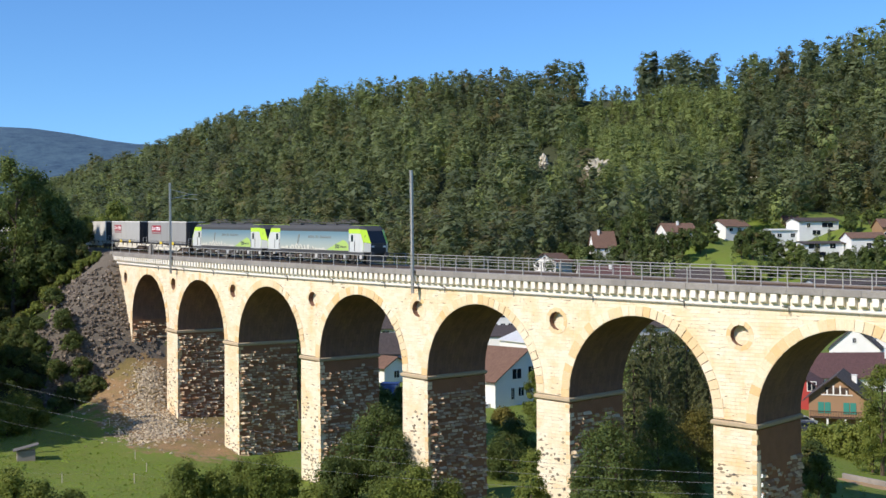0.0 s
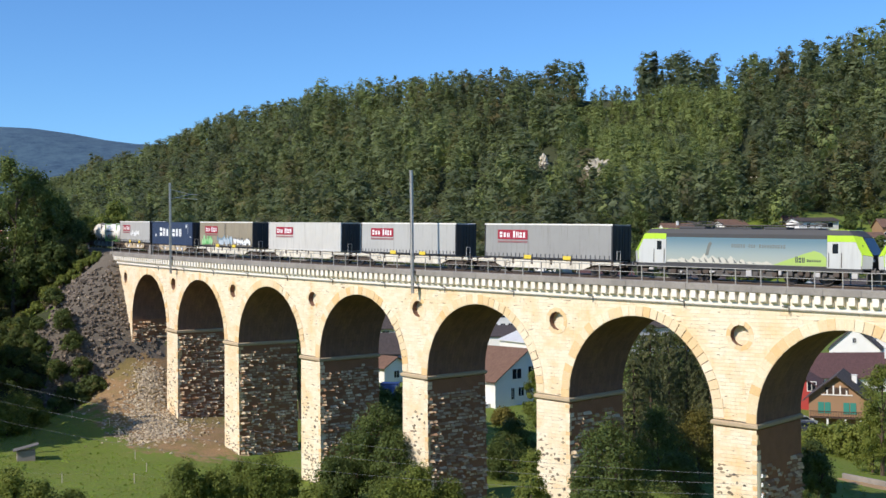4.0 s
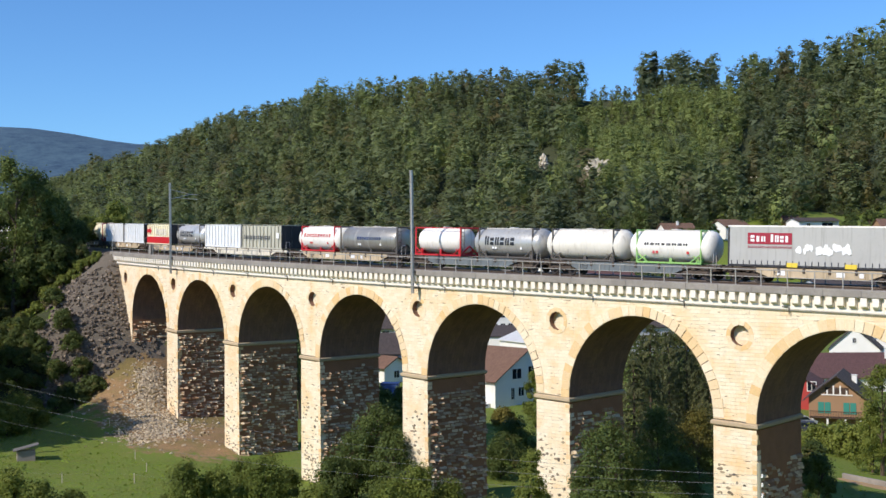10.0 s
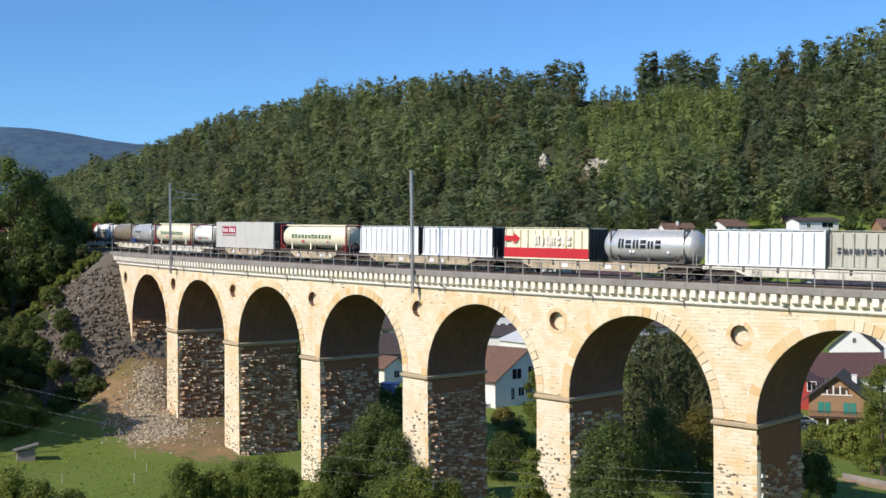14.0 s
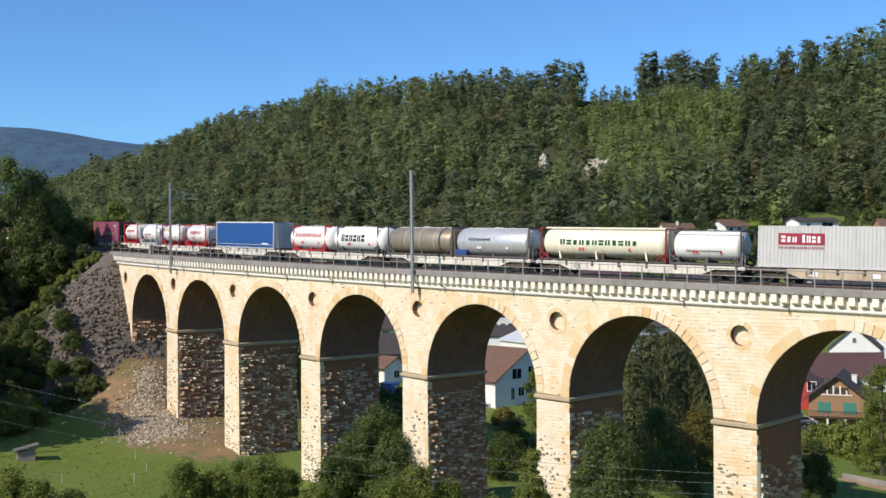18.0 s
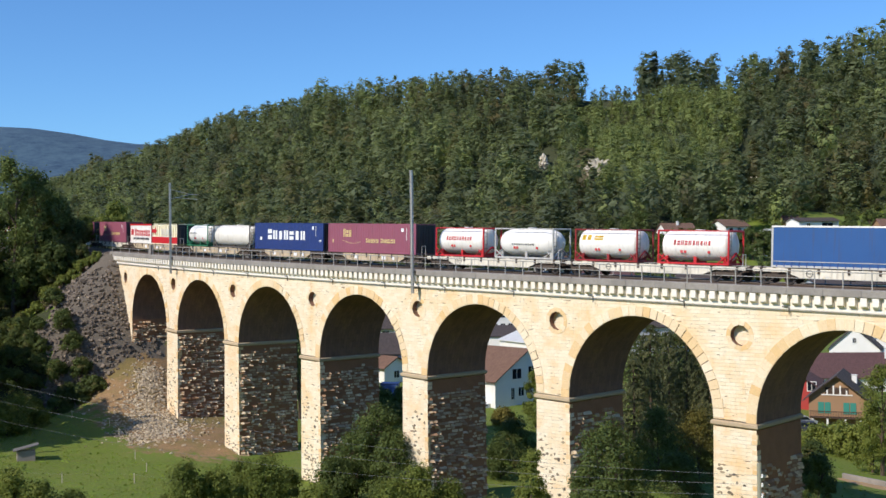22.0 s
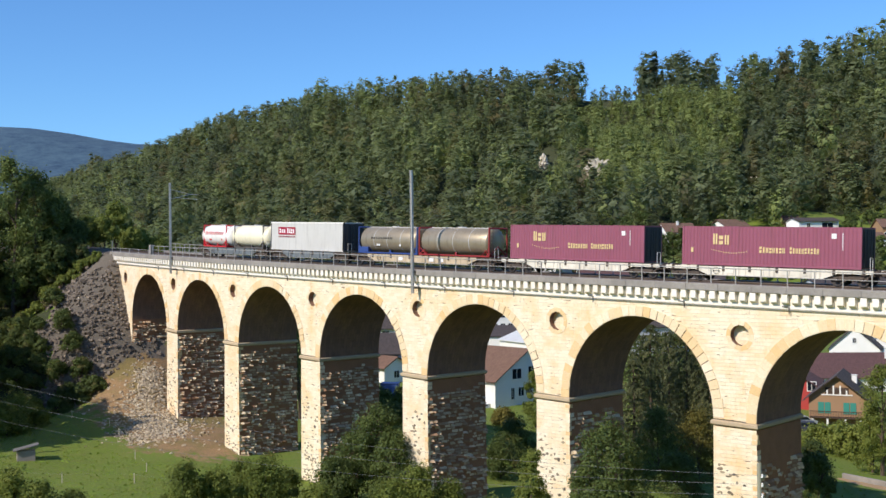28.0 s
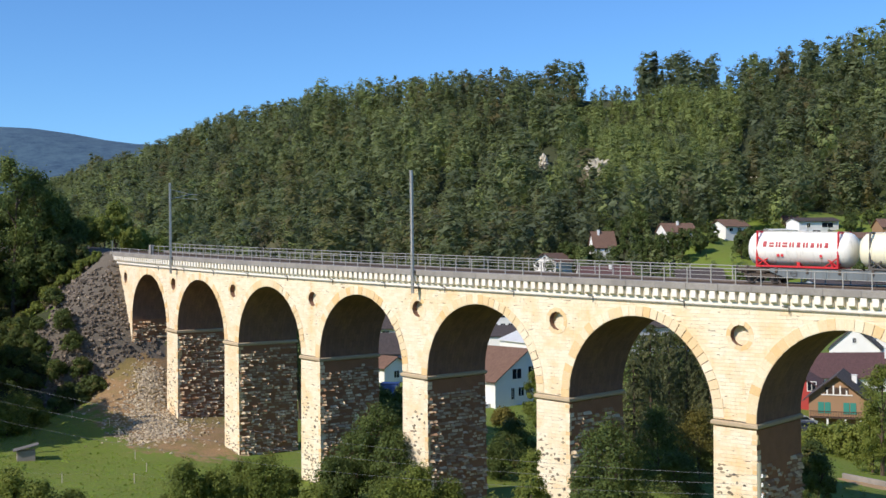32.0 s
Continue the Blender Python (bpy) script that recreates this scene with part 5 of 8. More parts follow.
# ---- loads, from the front of the train to its tail ----
def van(L, mat, style, label, logo=True, right=False):
    t = box_load("swap_body", label, L, 2.98, mat, style, BLACK_P, 2.52)
    if style == "curtain":
        strap_fringe(t, L, 2.52, LETTER_D)
    if logo:
        red_logo(t, -L / 2 + 1.55, -L / 2 + 4.9, 1.35, 2.45, -1.275)
    return t


def ship(L, mat, label):
    # Black doors in place of the shade on the container's ends.
    return box_load("container", label, L, 2.9, mat, "corrugated", BLACK_P, 2.5)


def navy(L, mat=None):
    t = ship(L, mat or NAVY_P, "navy blue corrugated shipping container")
    bars(t, LETTER_W, -L / 2 + 2.7, L / 2 - 3.3, 1.10, 2.2, 7, -1.262)
    plate("panel", t, LETTER_W, -L / 2 + 1.2, -L / 2 + 1.6, 1.0, 1.35, -1.26)
    bars(t, LETTER_W, L / 2 - 1.42, L / 2 - 1.30, 1.5, 2.6, 1, -1.262)
    plate("panel", t, LETTER_W, L / 2 - 2.05, L / 2 - 1.75, 2.2, 2.55, -1.26)
    plate("panel", t, LETTER_W, L / 2 - 0.7, L / 2 - 0.3, 1.0, 1.12, -1.26)
    return t


def maroon(L):
    t = ship(L, MAROON_P, "maroon corrugated shipping container with gold markings")
    bars(t, LETTER_Y, -L / 2 + 2.5, -L / 2 + 3.9, 1.55, 2.35, 3, -1.262)
    bars(t, LETTER_Y, -L / 2 + 6.2, -L / 2 + 8.2, 1.0, 1.45, 8, -1.262)
    bars(t, LETTER_Y, -L / 2 + 8.5, -L / 2 + 10.7, 1.0, 1.45, 10, -1.262)
    part("marking", boxes(*[(-L / 2 + 2.4 + 0.2 * i, -L / 2 + 2.49 + 0.2 * i, -1.27, -1.26, 1.15 - 0.25 * math.sin(i / 14 * 2.6), 1.22 - 0.25 * math.sin(i / 14 * 2.6)) for i in range(15)]), LETTER_Y, t, "dotted gold curve")
    plate("panel", t, LETTER_W, L / 2 - 2.1, L / 2 - 1.75, 2.1, 2.45, -1.26)
    bars(t, LETTER_W, L / 2 - 1.34, L / 2 - 1.26, 1.3, 2.5, 1, -1.262)
    plate("panel", t, LETTER_Y, -L / 2 + 0.75, -L / 2 + 0.95, 0.95, 1.3, -1.26)
    return t


def bulk(L, mat, label, kind=""):
    t = box_load("bulk_container", label, L, 2.68, mat, "ribs", BLACK_P if kind != "pale" else WHITE_P, 2.5)
    if kind == "olive":
        bars(t, LETTER_D, -L / 2 + 0.6, L / 2 - 2.4, 1.05, 1.5, 15, -1.252)
        plate("panel", t, LETTER_W, L / 2 - 1.2, L / 2 - 0.6, 1.2, 1.8, -1.25)
    if kind == "redcream":
        plate("red_skirt", t, RED_P, -L / 2 + 0.1, L / 2 - 0.1, 0.14, 0.95, -1.262, 0.012, "red painted lower half")
        part("arrow", outline([(-L / 2 + 0.1, 1.5), (-L / 2 + 1.1, 1.5), (-L / 2 + 1.1, 1.25), (-L / 2 + 1.9, 1.72), (-L / 2 + 1.1, 2.2), (-L / 2 + 1.1, 1.95), (-L / 2 + 0.1, 1.95)], -1.268, -1.25), RED_P, t, "red arrow")
        part("arrow", outline([(-L / 2 + 0.3, 1.0), (-L / 2 + 0.9, 0.6), (-L / 2 + 0.9, 0.85), (-L / 2 + 1.6, 0.85), (-L / 2 + 1.6, 1.2), (-L / 2 + 0.9, 1.2), (-L / 2 + 0.9, 1.4)], -1.272, -1.25), CREAM_P, t, "cream arrow")
        bars(t, BEIGE_P, -L / 2 + 3.4, L / 2 - 1.9, 1.25, 2.1, 7, -1.262)
        bars(t, LETTER_W, -L / 2 + 3.2, L / 2 - 2.5, 0.96, 1.1, 16, -1.276)
    return t


def silo(L):
    t = tank_load("tank_container", "long cream silo tank container with dark red end frames", L, CREAM_P, DKRED_P, "silo", 2.7, logo=(DGREEN_P, -L / 2 + 2.0, L / 2 - 2.6, 1.3, 1.75, 12), base=UNDERGEAR)
    part("top_pipe", rods(0.07, ((-L / 2 + 0.2, -0.55, 2.66), (L / 2 - 0.2, -0.55, 2.66)), ((-L / 2 + 0.2, 0.55, 2.66), (L / 2 - 0.2, 0.55, 2.66))), CREAM_P, t)
    each("hatch", t, GALV, [(x - 0.28, x + 0.28, -0.28, 0.28, 2.5, 2.68) for x in (-L / 4, 0.9, L / 4 + 0.6)], 0.05, "steel filling hatch")
    part("support", rods(0.08, *[((x, -0.95, 0.75), (x + 0.25, -1.1, 0.05)) for x in (-L / 2 + 1.9, -0.6, L / 2 - 2.0)]), CREAM_P, t)
    return t


def loblein(L):
    t = box_load("swap_body", "white graffiti-stained swap body with a red roof band", L, 2.62, WHITE_P, "smooth", DKRED_P, 2.5)
    plate("roof_band", t, RED_P, -L / 2, L / 2, 2.42, 2.63, -1.262, 0.01, "red band under the roof")
    bars(t, RED_P, -L / 2 + 2.0, L / 2 - 0.6, 1.0, 1.95, 7, -1.255)
    part("logo", outline([(-L / 2 + 0.5, 1.1), (-L / 2 + 1.5, 1.1), (-L / 2 + 1.6, 1.9), (-L / 2 + 0.6, 1.9)], -1.262, -1.25), RED_P, t, "red logo block")
    scrawl(t, (paint("thin black spray", 70, 66, 70),), -L / 2 + 1.5, L / 2 - 1.0, 0.35, 0.9, -1.252)
    return t


def graffiti_van(L):
    t = van(L, TAUPE_P, "curtain", "dirty beige curtain-sided swap body covered in spray paint")
    part("spare", boxes((-0.05, 0.05, -1.29, -1.26, 0.2, 2.85)), LETTER_D, t)
    scrawl(t, (paint("green spray", 92, 178, 96), paint("pale green spray", 160, 210, 150)), -L / 2 + 0.8, -L / 2 + 3.6, 0.2, 1.25, -1.285)
    scrawl(t, (paint("blue spray", 118, 150, 170), paint("pale spray", 190, 200, 206)), -L / 2 + 5.0, -L / 2 + 8.8, 0.25, 1.3, -1.285)
    scrawl(t, (LETTER_D, LETTER_W), L / 2 - 4.6, L / 2 - 0.6, 0.25, 1.15, -1.285)
    return t


def tagged_van(L):
    t = van(L, LGREY_P, "curtain", "grey curtain-sided swap body with white spray paint")
    scrawl(t, (LETTER_W,), -L / 2 + 5.4, -L / 2 + 9.6, 0.9, 1.8, -1.285)
    return t


def blue_van(L):
    t = box_load("swap_body", "bright blue curtain-sided swap body", L, 2.98, BLUE_P, "curtain", GALV, 2.52)
    plate("panel", t, LETTER_W, L / 2 - 2.6, L / 2 - 1.2, 0.5, 0.62, -1.27)
    part("skirt", boxes((-L / 2 + 0.1, L / 2 - 0.1, -1.28, -1.24, 0.42, 0.47)), GALV, t)
    part("buckles", boxes(*[(-L / 2 + 0.4 + i * 0.55, -L / 2 + 0.46 + i * 0.55, -1.29, -1.25, 0.05, 0.4) for i in range(int(L / 0.55) - 1)]), BLUEFR_P, t)
    return t


def tank(label, mat, fr, style, logo=None, **more):
    return lambda L: tank_load("tank_container", label, L, mat, fr, style, logo=(logo[0], -L / 2 + logo[1], L / 2 - logo[2], logo[3], logo[4], logo[5]) if logo else None, **more)


RED_NAME = (paint("faded red lettering", 216, 96, 98, 0.5, 0.1), 1.3, 1.5, 1.45, 1.85, 10)
BIG_NAME = (LETTER_D, 1.6, 2.9, 1.1, 1.85, 6)
UNITS = [
    (WAGON_WHITE, [(-62.15, -48.45, lambda L: van(L, GREY_P, "curtain", "grey curtain-sided swap body with a red panel"))]),
    (WAGON_WHITE, [(-79.2, -65.6, lambda L: van(L, LGREY_P, "curtain", "light grey curtain-sided swap body with a red panel"))]),
    (WAGON_WHITE, [(-96.25, -82.5, lambda L: van(L, RIB_GREY_P, "corrugated", "pale grey corrugated box container with a red panel"))]),
    (WAGON_WHITE, [(-113.4, -99.7, graffiti_van)]),
    (WAGON_RUST, [(-129.3, -115.6, navy)]),
    (WAGON_RUST, [(-143.8, -130.1, tagged_van)]),
    (WAGON_GREY, [(-152.6, -145.1, tank("white swap tank in a bright green frame", WHITE_P, GREEN_P, "swap", (LETTER_D, 1.6, 2.0, 1.4, 1.6, 8))), (-160.9, -152.9, tank("grimy cream swap tank with dished ends", BEIGE_P, DARK_STEEL, "swap"))]),
    (WAGON_GREY, [(-169.2, -161.15, tank("grey swap tank with dark bar markings", DARK_TANK, DARK_STEEL, "swap", BIG_NAME)), (-176.55, -170.5, tank("white tank in a bright red frame", WHITE_P, RED_P, "frame"))]),
    (WAGON_RUST, [(-188.1, -179.1, tank("long polished steel tank container", POLISHED, DARK_STEEL, "long", (BLUEFR_P, 2.8, 2.4, 1.3, 1.6, 10))), (-196.0, -188.2, tank("white swap tank with red bar markings and red frame", WHITE_P, RED_P, "swap", RED_NAME))]),
    (WAGON_WHITE, [(-207.85, -198.85, lambda L: bulk(L, OLIVE_P, "olive grey ribbed bulk container", "olive")), (-217.2, -208.0, lambda L: bulk(L, PALEBLUE_P, "pale blue ribbed bulk container", "pale"))]),
    (WAGON_RUST, [(-226.6, -218.05, tank("steel swap tank with large dark bar markings", SILVER, DARK_STEEL, "swap", BIG_NAME)), (-236.8, -227.6, lambda L: bulk(L, CREAM_P, "cream and red ribbed bulk container with arrows", "redcream"))]),
    (WAGON_RUST, [(-247.1, -238.0, lambda L: bulk(L, PALEBLUE_P, "pale white ribbed bulk container")), (-256.4, -247.45, lambda L: bulk(L, PALEBLUE_P, "pale blue-white ribbed bulk container"))]),
    (WAGON_RUST, [(-270.7, -258.6, silo)]),
    (WAGON_RUST, [(-285.6, -272.05, lambda L: van(L, RIB_GREY_P, "corrugated", "pale grey corrugated box container with a red panel"))]),
    (WAGON_WHITE, [(-292.9, -286.9, tank("white tank container in a dark grey frame", WHITE_P, DARK_STEEL, "frame", (LETTER_D, 1.4, 1.6, 0.95, 1.1, 14))), (-305.4, -293.1, silo)]),
    (WAGON_WHITE, [(-315.5, -306.6, tank("long grey steel tank with a blue locker", SILVER, DARK_STEEL, "long", (LETTER_D, 1.8, 4.4, 1.45, 1.7, 10), locker=BLUEFR_P)), (-324.7, -315.7, tank("long grimy brown steel tank container", BRONZE, DARK_STEEL, "long"))]),
    (WAGON_WHITE, [(-333.7, -325.3, tank("white swap tank with large dark bar markings", WHITE_P, DARK_STEEL, "swap", BIG_NAME)), (-341.8, -334.0, tank("white swap tank with red bar markings in a red frame", WHITE_P, RED_P, "swap", RED_NAME))]),
    (WAGON_WHITE, [(-358.2, -344.6, blue_van)]),
    (WAGON_WHITE, [(-367.55, -361.5, tank("white tank with red bar markings in a red frame", WHITE_P, RED_P, "frame", RED_NAME)), (-375.4, -369.35, tank("pale tank with a yellow panel", WHITE_P, DKRED_P, "frame", (YELLOW_P, 0.5, 3.2, 1.7, 2.1, 2)))]),
    (WAGON_WHITE, [(-384.15, -377.6, tank("white tank with tapered ends in a grey frame", WHITE_P, GALV, "waist", (LETTER_D, 1.9, 2.1, 1.15, 1.3, 10))), (-391.55, -385.45, tank("white tank with red bar markings in a red frame", WHITE_P, RED_P, "frame", RED_NAME))]),
    (WAGON_RUST, [(-407.8, -394.1, maroon)]),
    (WAGON_RUST, [(-422.4, -408.65, lambda L: navy(L, NAVY2_P))]),
    (WAGON_RUST, [(-432.85, -423.75, tank("long pale grey tank container", BEIGE_P, DARK_STEEL, "long")), (-440.5, -434.45, tank("white tank in a dark green frame", WHITE_P, DGREEN_P, "frame", (LETTER_D, 0.8, 3.2, 1.5, 1.65, 9)))]),
    (WAGON_RUST, [(-452.6, -443.4, lambda L: bulk(L, CREAM_P, "cream and red ribbed bulk container with arrows", "redcream")), (-461.9, -452.7, loblein)]),
    (WAGON_WHITE, [(-477.7, -464.05, maroon)]),
    (WAGON_WHITE, [(-494.6, -481.0, maroon)]),
    (WAGON_RUST, [(-506.2, -497.1, tank("long grey steel tank in a dark red frame", BRONZE, DKRED_P, "long")), (-515.2, -506.35, tank("long brown steel tank on a blue base frame", BRONZE, BLUEFR_P, "long", (DARK_STEEL, 2.0, 3.6, 1.4, 1.62, 9), locker=BLUEFR_P))]),
    (WAGON_GREY, [(-531.2, -517.5, lambda L: van(L, RIB_GREY_P, "smooth", "pale grey smooth box container with a red panel"))]),
    (WAGON_GREY, [(-540.7, -532.2, tank("grimy cream swap tank with dished ends", CREAM_P, DARK_STEEL, "swap")), (-548.8, -540.95, tank("white swap tank with red bar markings and red frame", WHITE_P, RED_P, "swap", RED_NAME))]),
]
FRONTS = [u[1][0][1] for u in UNITS]
TAILS = [u[1][-1][0] for u in UNITS]
for i, (mat, loads) in enumerate(UNITS):
    head = (FRONTS[i] + (TAILS[i - 1] if i else -46.7)) / 2
    tail = (TAILS[i] + FRONTS[i + 1]) / 2 if i + 1 < len(UNITS) else TAILS[i] - 0.7
    kind = {WAGON_WHITE: "dusty white", WAGON_RUST: "rust-streaked beige", WAGON_GREY: "blue-grey"}[mat]
    moving.append((wagon(head - tail, mat, kind + " flat container wagon with deep side sills"), (head + tail) / 2))
    for a, b, build in loads:
        moving.append((build(b - a), (a + b) / 2))
LOAD_UP = Matrix.Translation((0, 0, 1.172))


# ---- trees and bushes ----
def spot(l, w):
    """A place on the plan: l metres across and w metres out from the lookout."""
    return EYE[0] + l * RGT[0] + w * FWD[0], EYE[1] + l * RGT[1] + w * FWD[1]


def leaf_cloud(rng, centres, radii, per, size, flat=0.62, whole=0.5, loose=1.0):
    """Kite-shaped leaf clumps over the outer shells of many small lobes."""
    n = len(centres) * per
    c, r = np.repeat(centres, per, 0), np.repeat(radii, per, 0)
    d = rng.normal(size=(n, 3))
    d[:, 2] = d[:, 2] * 0.8 + 0.25
    d /= np.linalg.norm(d, axis=1)[:, None]
    pos = c + d * r * (loose * rng.normal(0, 0.16, (n, 1)) + rng.uniform(0.5, 1.1, (n, 1)))
    out = pos - centres.mean(0)
    out /= np.linalg.norm(out, axis=1)[:, None] + 1e-9
    nor = (d * 0.9 + out * whole) * flat + rng.normal(size=(n, 3)) * (1 - flat) * 0.8 + np.array((0, 0, 0.12))
    nor /= np.linalg.norm(nor, axis=1)[:, None]
    a = np.cross(nor, rng.normal(size=(n, 3)))
    a /= np.linalg.norm(a, axis=1)[:, None] + 1e-9
    b = np.cross(nor, a)
    s = size * rng.uniform(0.55, 1.3, (n, 1))
    k = rng.uniform(0.4, 0.8, (n, 1))
    v = np.stack((pos - a * s, pos + a * s * 0.7 - b * s * k, pos + a * s * 0.6 + b * s * k), 1).reshape(-1, 3)
    return v, np.arange(n * 3).reshape(-1, 3)


def lobes(rng, n, height, radius, low, shape):
    """Centres and radii of the lobes of a crown."""
    z = rng.uniform(0, 1, n) ** 0.9
    wide = {"round": np.sqrt(np.clip(1 - (z * 1.9 - 0.85) ** 2, 0.08, 1)), "tall": np.sqrt(np.clip(1 - (z * 1.5 - 0.5) ** 2, 0.1, 1)), "bush": np.sqrt(np.clip(1 - (z * 1.05) ** 2, 0.1, 1))}[shape]
    t = rng.uniform(0, 2 * np.pi, n)
    rr = radius * wide * np.sqrt(rng.uniform(0.1, 1, n)) * 0.86
    c = np.stack((rr * np.cos(t), rr * np.sin(t), low + (height - low) * (0.06 + 0.88 * z)), 1)
    r = radius * rng.uniform(0.15, 0.36, n)[:, None]
    return c, np.repeat(r, 3, 1) * np.stack((rng.uniform(0.8, 1.2, n), rng.uniform(0.8, 1.2, n), rng.uniform(0.7, 1.5, n)), 1)


def limb(bm, path, r0, r1, n=7):
    """A tapering branch along a path."""
    rings = []
    for i, p in enumerate(path):
        p = Vector(p)
        d = (Vector(path[min(i + 1, len(path) - 1)]) - Vector(path[max(i - 1, 0)])).normalized()
        x = d.orthogonal().normalized()
        y = d.cross(x)
        r = r0 + (r1 - r0) * i / (len(path) - 1)
        rings.append([bm.verts.new(p + (x * math.cos(2 * math.pi * k / n) + y * math.sin(2 * math.pi * k / n)) * r) for k in range(n)])
    for a, b in zip(rings, rings[1:]):
        for k in range(n):
            bm.faces.new((a[k], a[(k + 1) % n], b[(k + 1) % n], b[k]))


TREE_SEED = [100]


def tree(name, label, x, y, height, radius, shape="round", mat=None, lobes_n=30, per=220, leaf=0.22, tint=0.5, z=None, category="tree"):
    """A tree or bush in two parts: woody stem and crown of leaf clumps."""
    TREE_SEED[0] += 1
    rng = np.random.default_rng(TREE_SEED[0])
    z = ground_z(x, y) if z is None else z
    t = thing(name, Matrix.Translation((x, y, z)), label, category)
    low = {"round": height * 0.25, "tall": height * 0.12, "bush": 0.0}[shape]
    c, r = lobes(rng, lobes_n, height, radius, low, shape)
    bm = bmesh.new()
    lean = rng.uniform(-0.04, 0.04, 2)
    top = height * 0.72
    limb(bm, [(lean[0] * k * top / 5 + rng.uniform(-0.05, 0.05), lean[1] * k * top / 5 + rng.uniform(-0.05, 0.05), -0.3 + (top + 0.3) * k / 5) for k in range(6)], 0.012 * height + 0.09, 0.03)
    for k in range(min(lobes_n, 12)):
        e = c[k]
        z0 = max(low * 0.6, e[2] - radius * rng.uniform(0.4, 1.0), 0.2)
        s = Vector((lean[0] * z0, lean[1] * z0, z0))
        limb(bm, [s, s.lerp(Vector(e), 0.5) + Vector((0, 0, 0.12 * radius)), Vector(e)], 0.05 + 0.004 * height, 0.015, 5)
    part("stem" if shape == "bush" else "trunk", bm, BARK, t)
    v, f = leaf_cloud(rng, c, r, per, leaf)
    tv = np.clip(tint + np.repeat(np.repeat(rng.normal(0, 0.13, lobes_n), per), 3), 0, 1)
    part("crown", mesh_of("crown", v, f, [mat or LEAF], tv), None, t)
    return t


def px_spot(px, w):
    return spot((px - 784) / 2032.5 * w, w)


# trees on the wooded bank beside the line
for px, w, top, rad, shape, tint in ((22, 160, 18.0, 4.6, "tall", 0.7), (66, 164, 15.8, 4.0, "tall", 0.6), (100, 168, 12.2, 3.2, "tall", 0.52), (128, 172, 8.8, 2.6, "round", 0.4), (-30, 168, 17.5, 5.0, "tall", 0.5), (45, 173, 15.5, 4.0, "round", 0.5), (86, 171, 13.0, 3.4, "round", 0.45), (-40, 166, 7.0, 3.6, "round", 0.5), (-70, 162, 14.0, 5.0, "tall", 0.5), (50, 160, 5.0, 2.8, "round", 0.4), (92, 160, 5.5, 2.4, "round", 0.4), (118, 165, 4.5, 2.0, "round", 0.35)):
    x, y = px_spot(px, w)
    g = ground_z(x, y)
    tree("broadleaf_tree", "dense green broadleaf tree on the wooded railway bank", x, y, top - g, rad, shape, LEAF, 76, 95, 0.235, tint)
# low growth that hides the trunks above the stone bank, tinted dark as shade
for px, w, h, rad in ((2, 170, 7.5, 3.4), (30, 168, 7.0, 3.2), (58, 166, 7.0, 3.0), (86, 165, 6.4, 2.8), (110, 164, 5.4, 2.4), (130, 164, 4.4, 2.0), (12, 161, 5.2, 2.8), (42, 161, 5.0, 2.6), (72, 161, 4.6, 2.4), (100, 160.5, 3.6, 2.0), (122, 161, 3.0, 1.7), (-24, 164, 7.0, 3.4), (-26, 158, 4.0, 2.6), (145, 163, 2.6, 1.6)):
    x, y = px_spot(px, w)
    tree("bush", "green undergrowth on the wooded railway bank, shade put into its tint", x, y, h, rad, "bush", LEAF, 40, 85, 0.23, 0.08, category="bush")
x, y = px_spot(62, 160)
tree("dying_tree", "half-bare tree with dry brown leaves on the bank", x, y, 12.5 - ground_z(x, y), 1.7, "tall", LEAF_DRY, 16, 90, 0.16, 0.3)
for px, w, h, rad in ((30, 136, 4.0, 3.0), (10, 132, 3.0, 3.0), (-25, 130, 5, 3.5), (60, 137, 2.2, 2.2)):
    x, y = px_spot(px, w)
    tree("bush", "green bush at the foot of the wooded bank", x, y, h, rad, "bush", LEAF_BUSH, 44, 110, 0.15, 0.45, category="bush")
for px, w, h, rad, tint in ((148, 159, 1.6, 1.3, 0.8), (112, 158, 1.8, 1.5, 0.75), (170, 160, 1.3, 1.1, 0.7), (86, 157, 1.8, 1.5, 0.7), (130, 158.5, 1.4, 1.2, 0.9), (160, 159.5, 1.2, 1.0, 0.85), (60, 145, 2.0, 1.8, 0.6), (4, 155, 1.6, 1.6, 0.7), (24, 154.5, 1.5, 1.6, 0.8), (44, 155, 1.5, 1.5, 0.75), (64, 155.5, 1.4, 1.4, 0.85), (84, 156, 1.4, 1.2, 0.9), (100, 156.5, 1.2, 1.2, 0.95), (30, 152, 1.4, 1.5, 0.5), (8, 151.5, 1.4, 1.5, 0.5), (50, 151, 1.2, 1.2, 0.45)):
    x, y = px_spot(px, w)
    tree("bush", "yellow-green scrub along the crest of the stone bank", x, y, h, rad, "bush", LEAF_BUSH, 14, 150, 0.15, tint, category="bush")
for s_at, o_at, h, rad, tint in ((-74, -4.5, 1.8, 1.4, 0.7), (-78, -3.5, 2.4, 1.8, 0.55), (-82, -4.5, 2.8, 2.0, 0.45), (-86, -3.2, 3.0, 2.2, 0.4), (-91, -4.0, 3.4, 2.4, 0.45), (-76, -7.0, 1.8, 1.6, 0.8), (-97, -4.0, 4.0, 2.6, 0.4)):
    q = along(s_at, o_at)
    tree("bush", "dark green scrub on top of the railway bank", q.x, q.y, h, rad, "bush", LEAF_BUSH, 16, 160, 0.17, tint, category="bush")
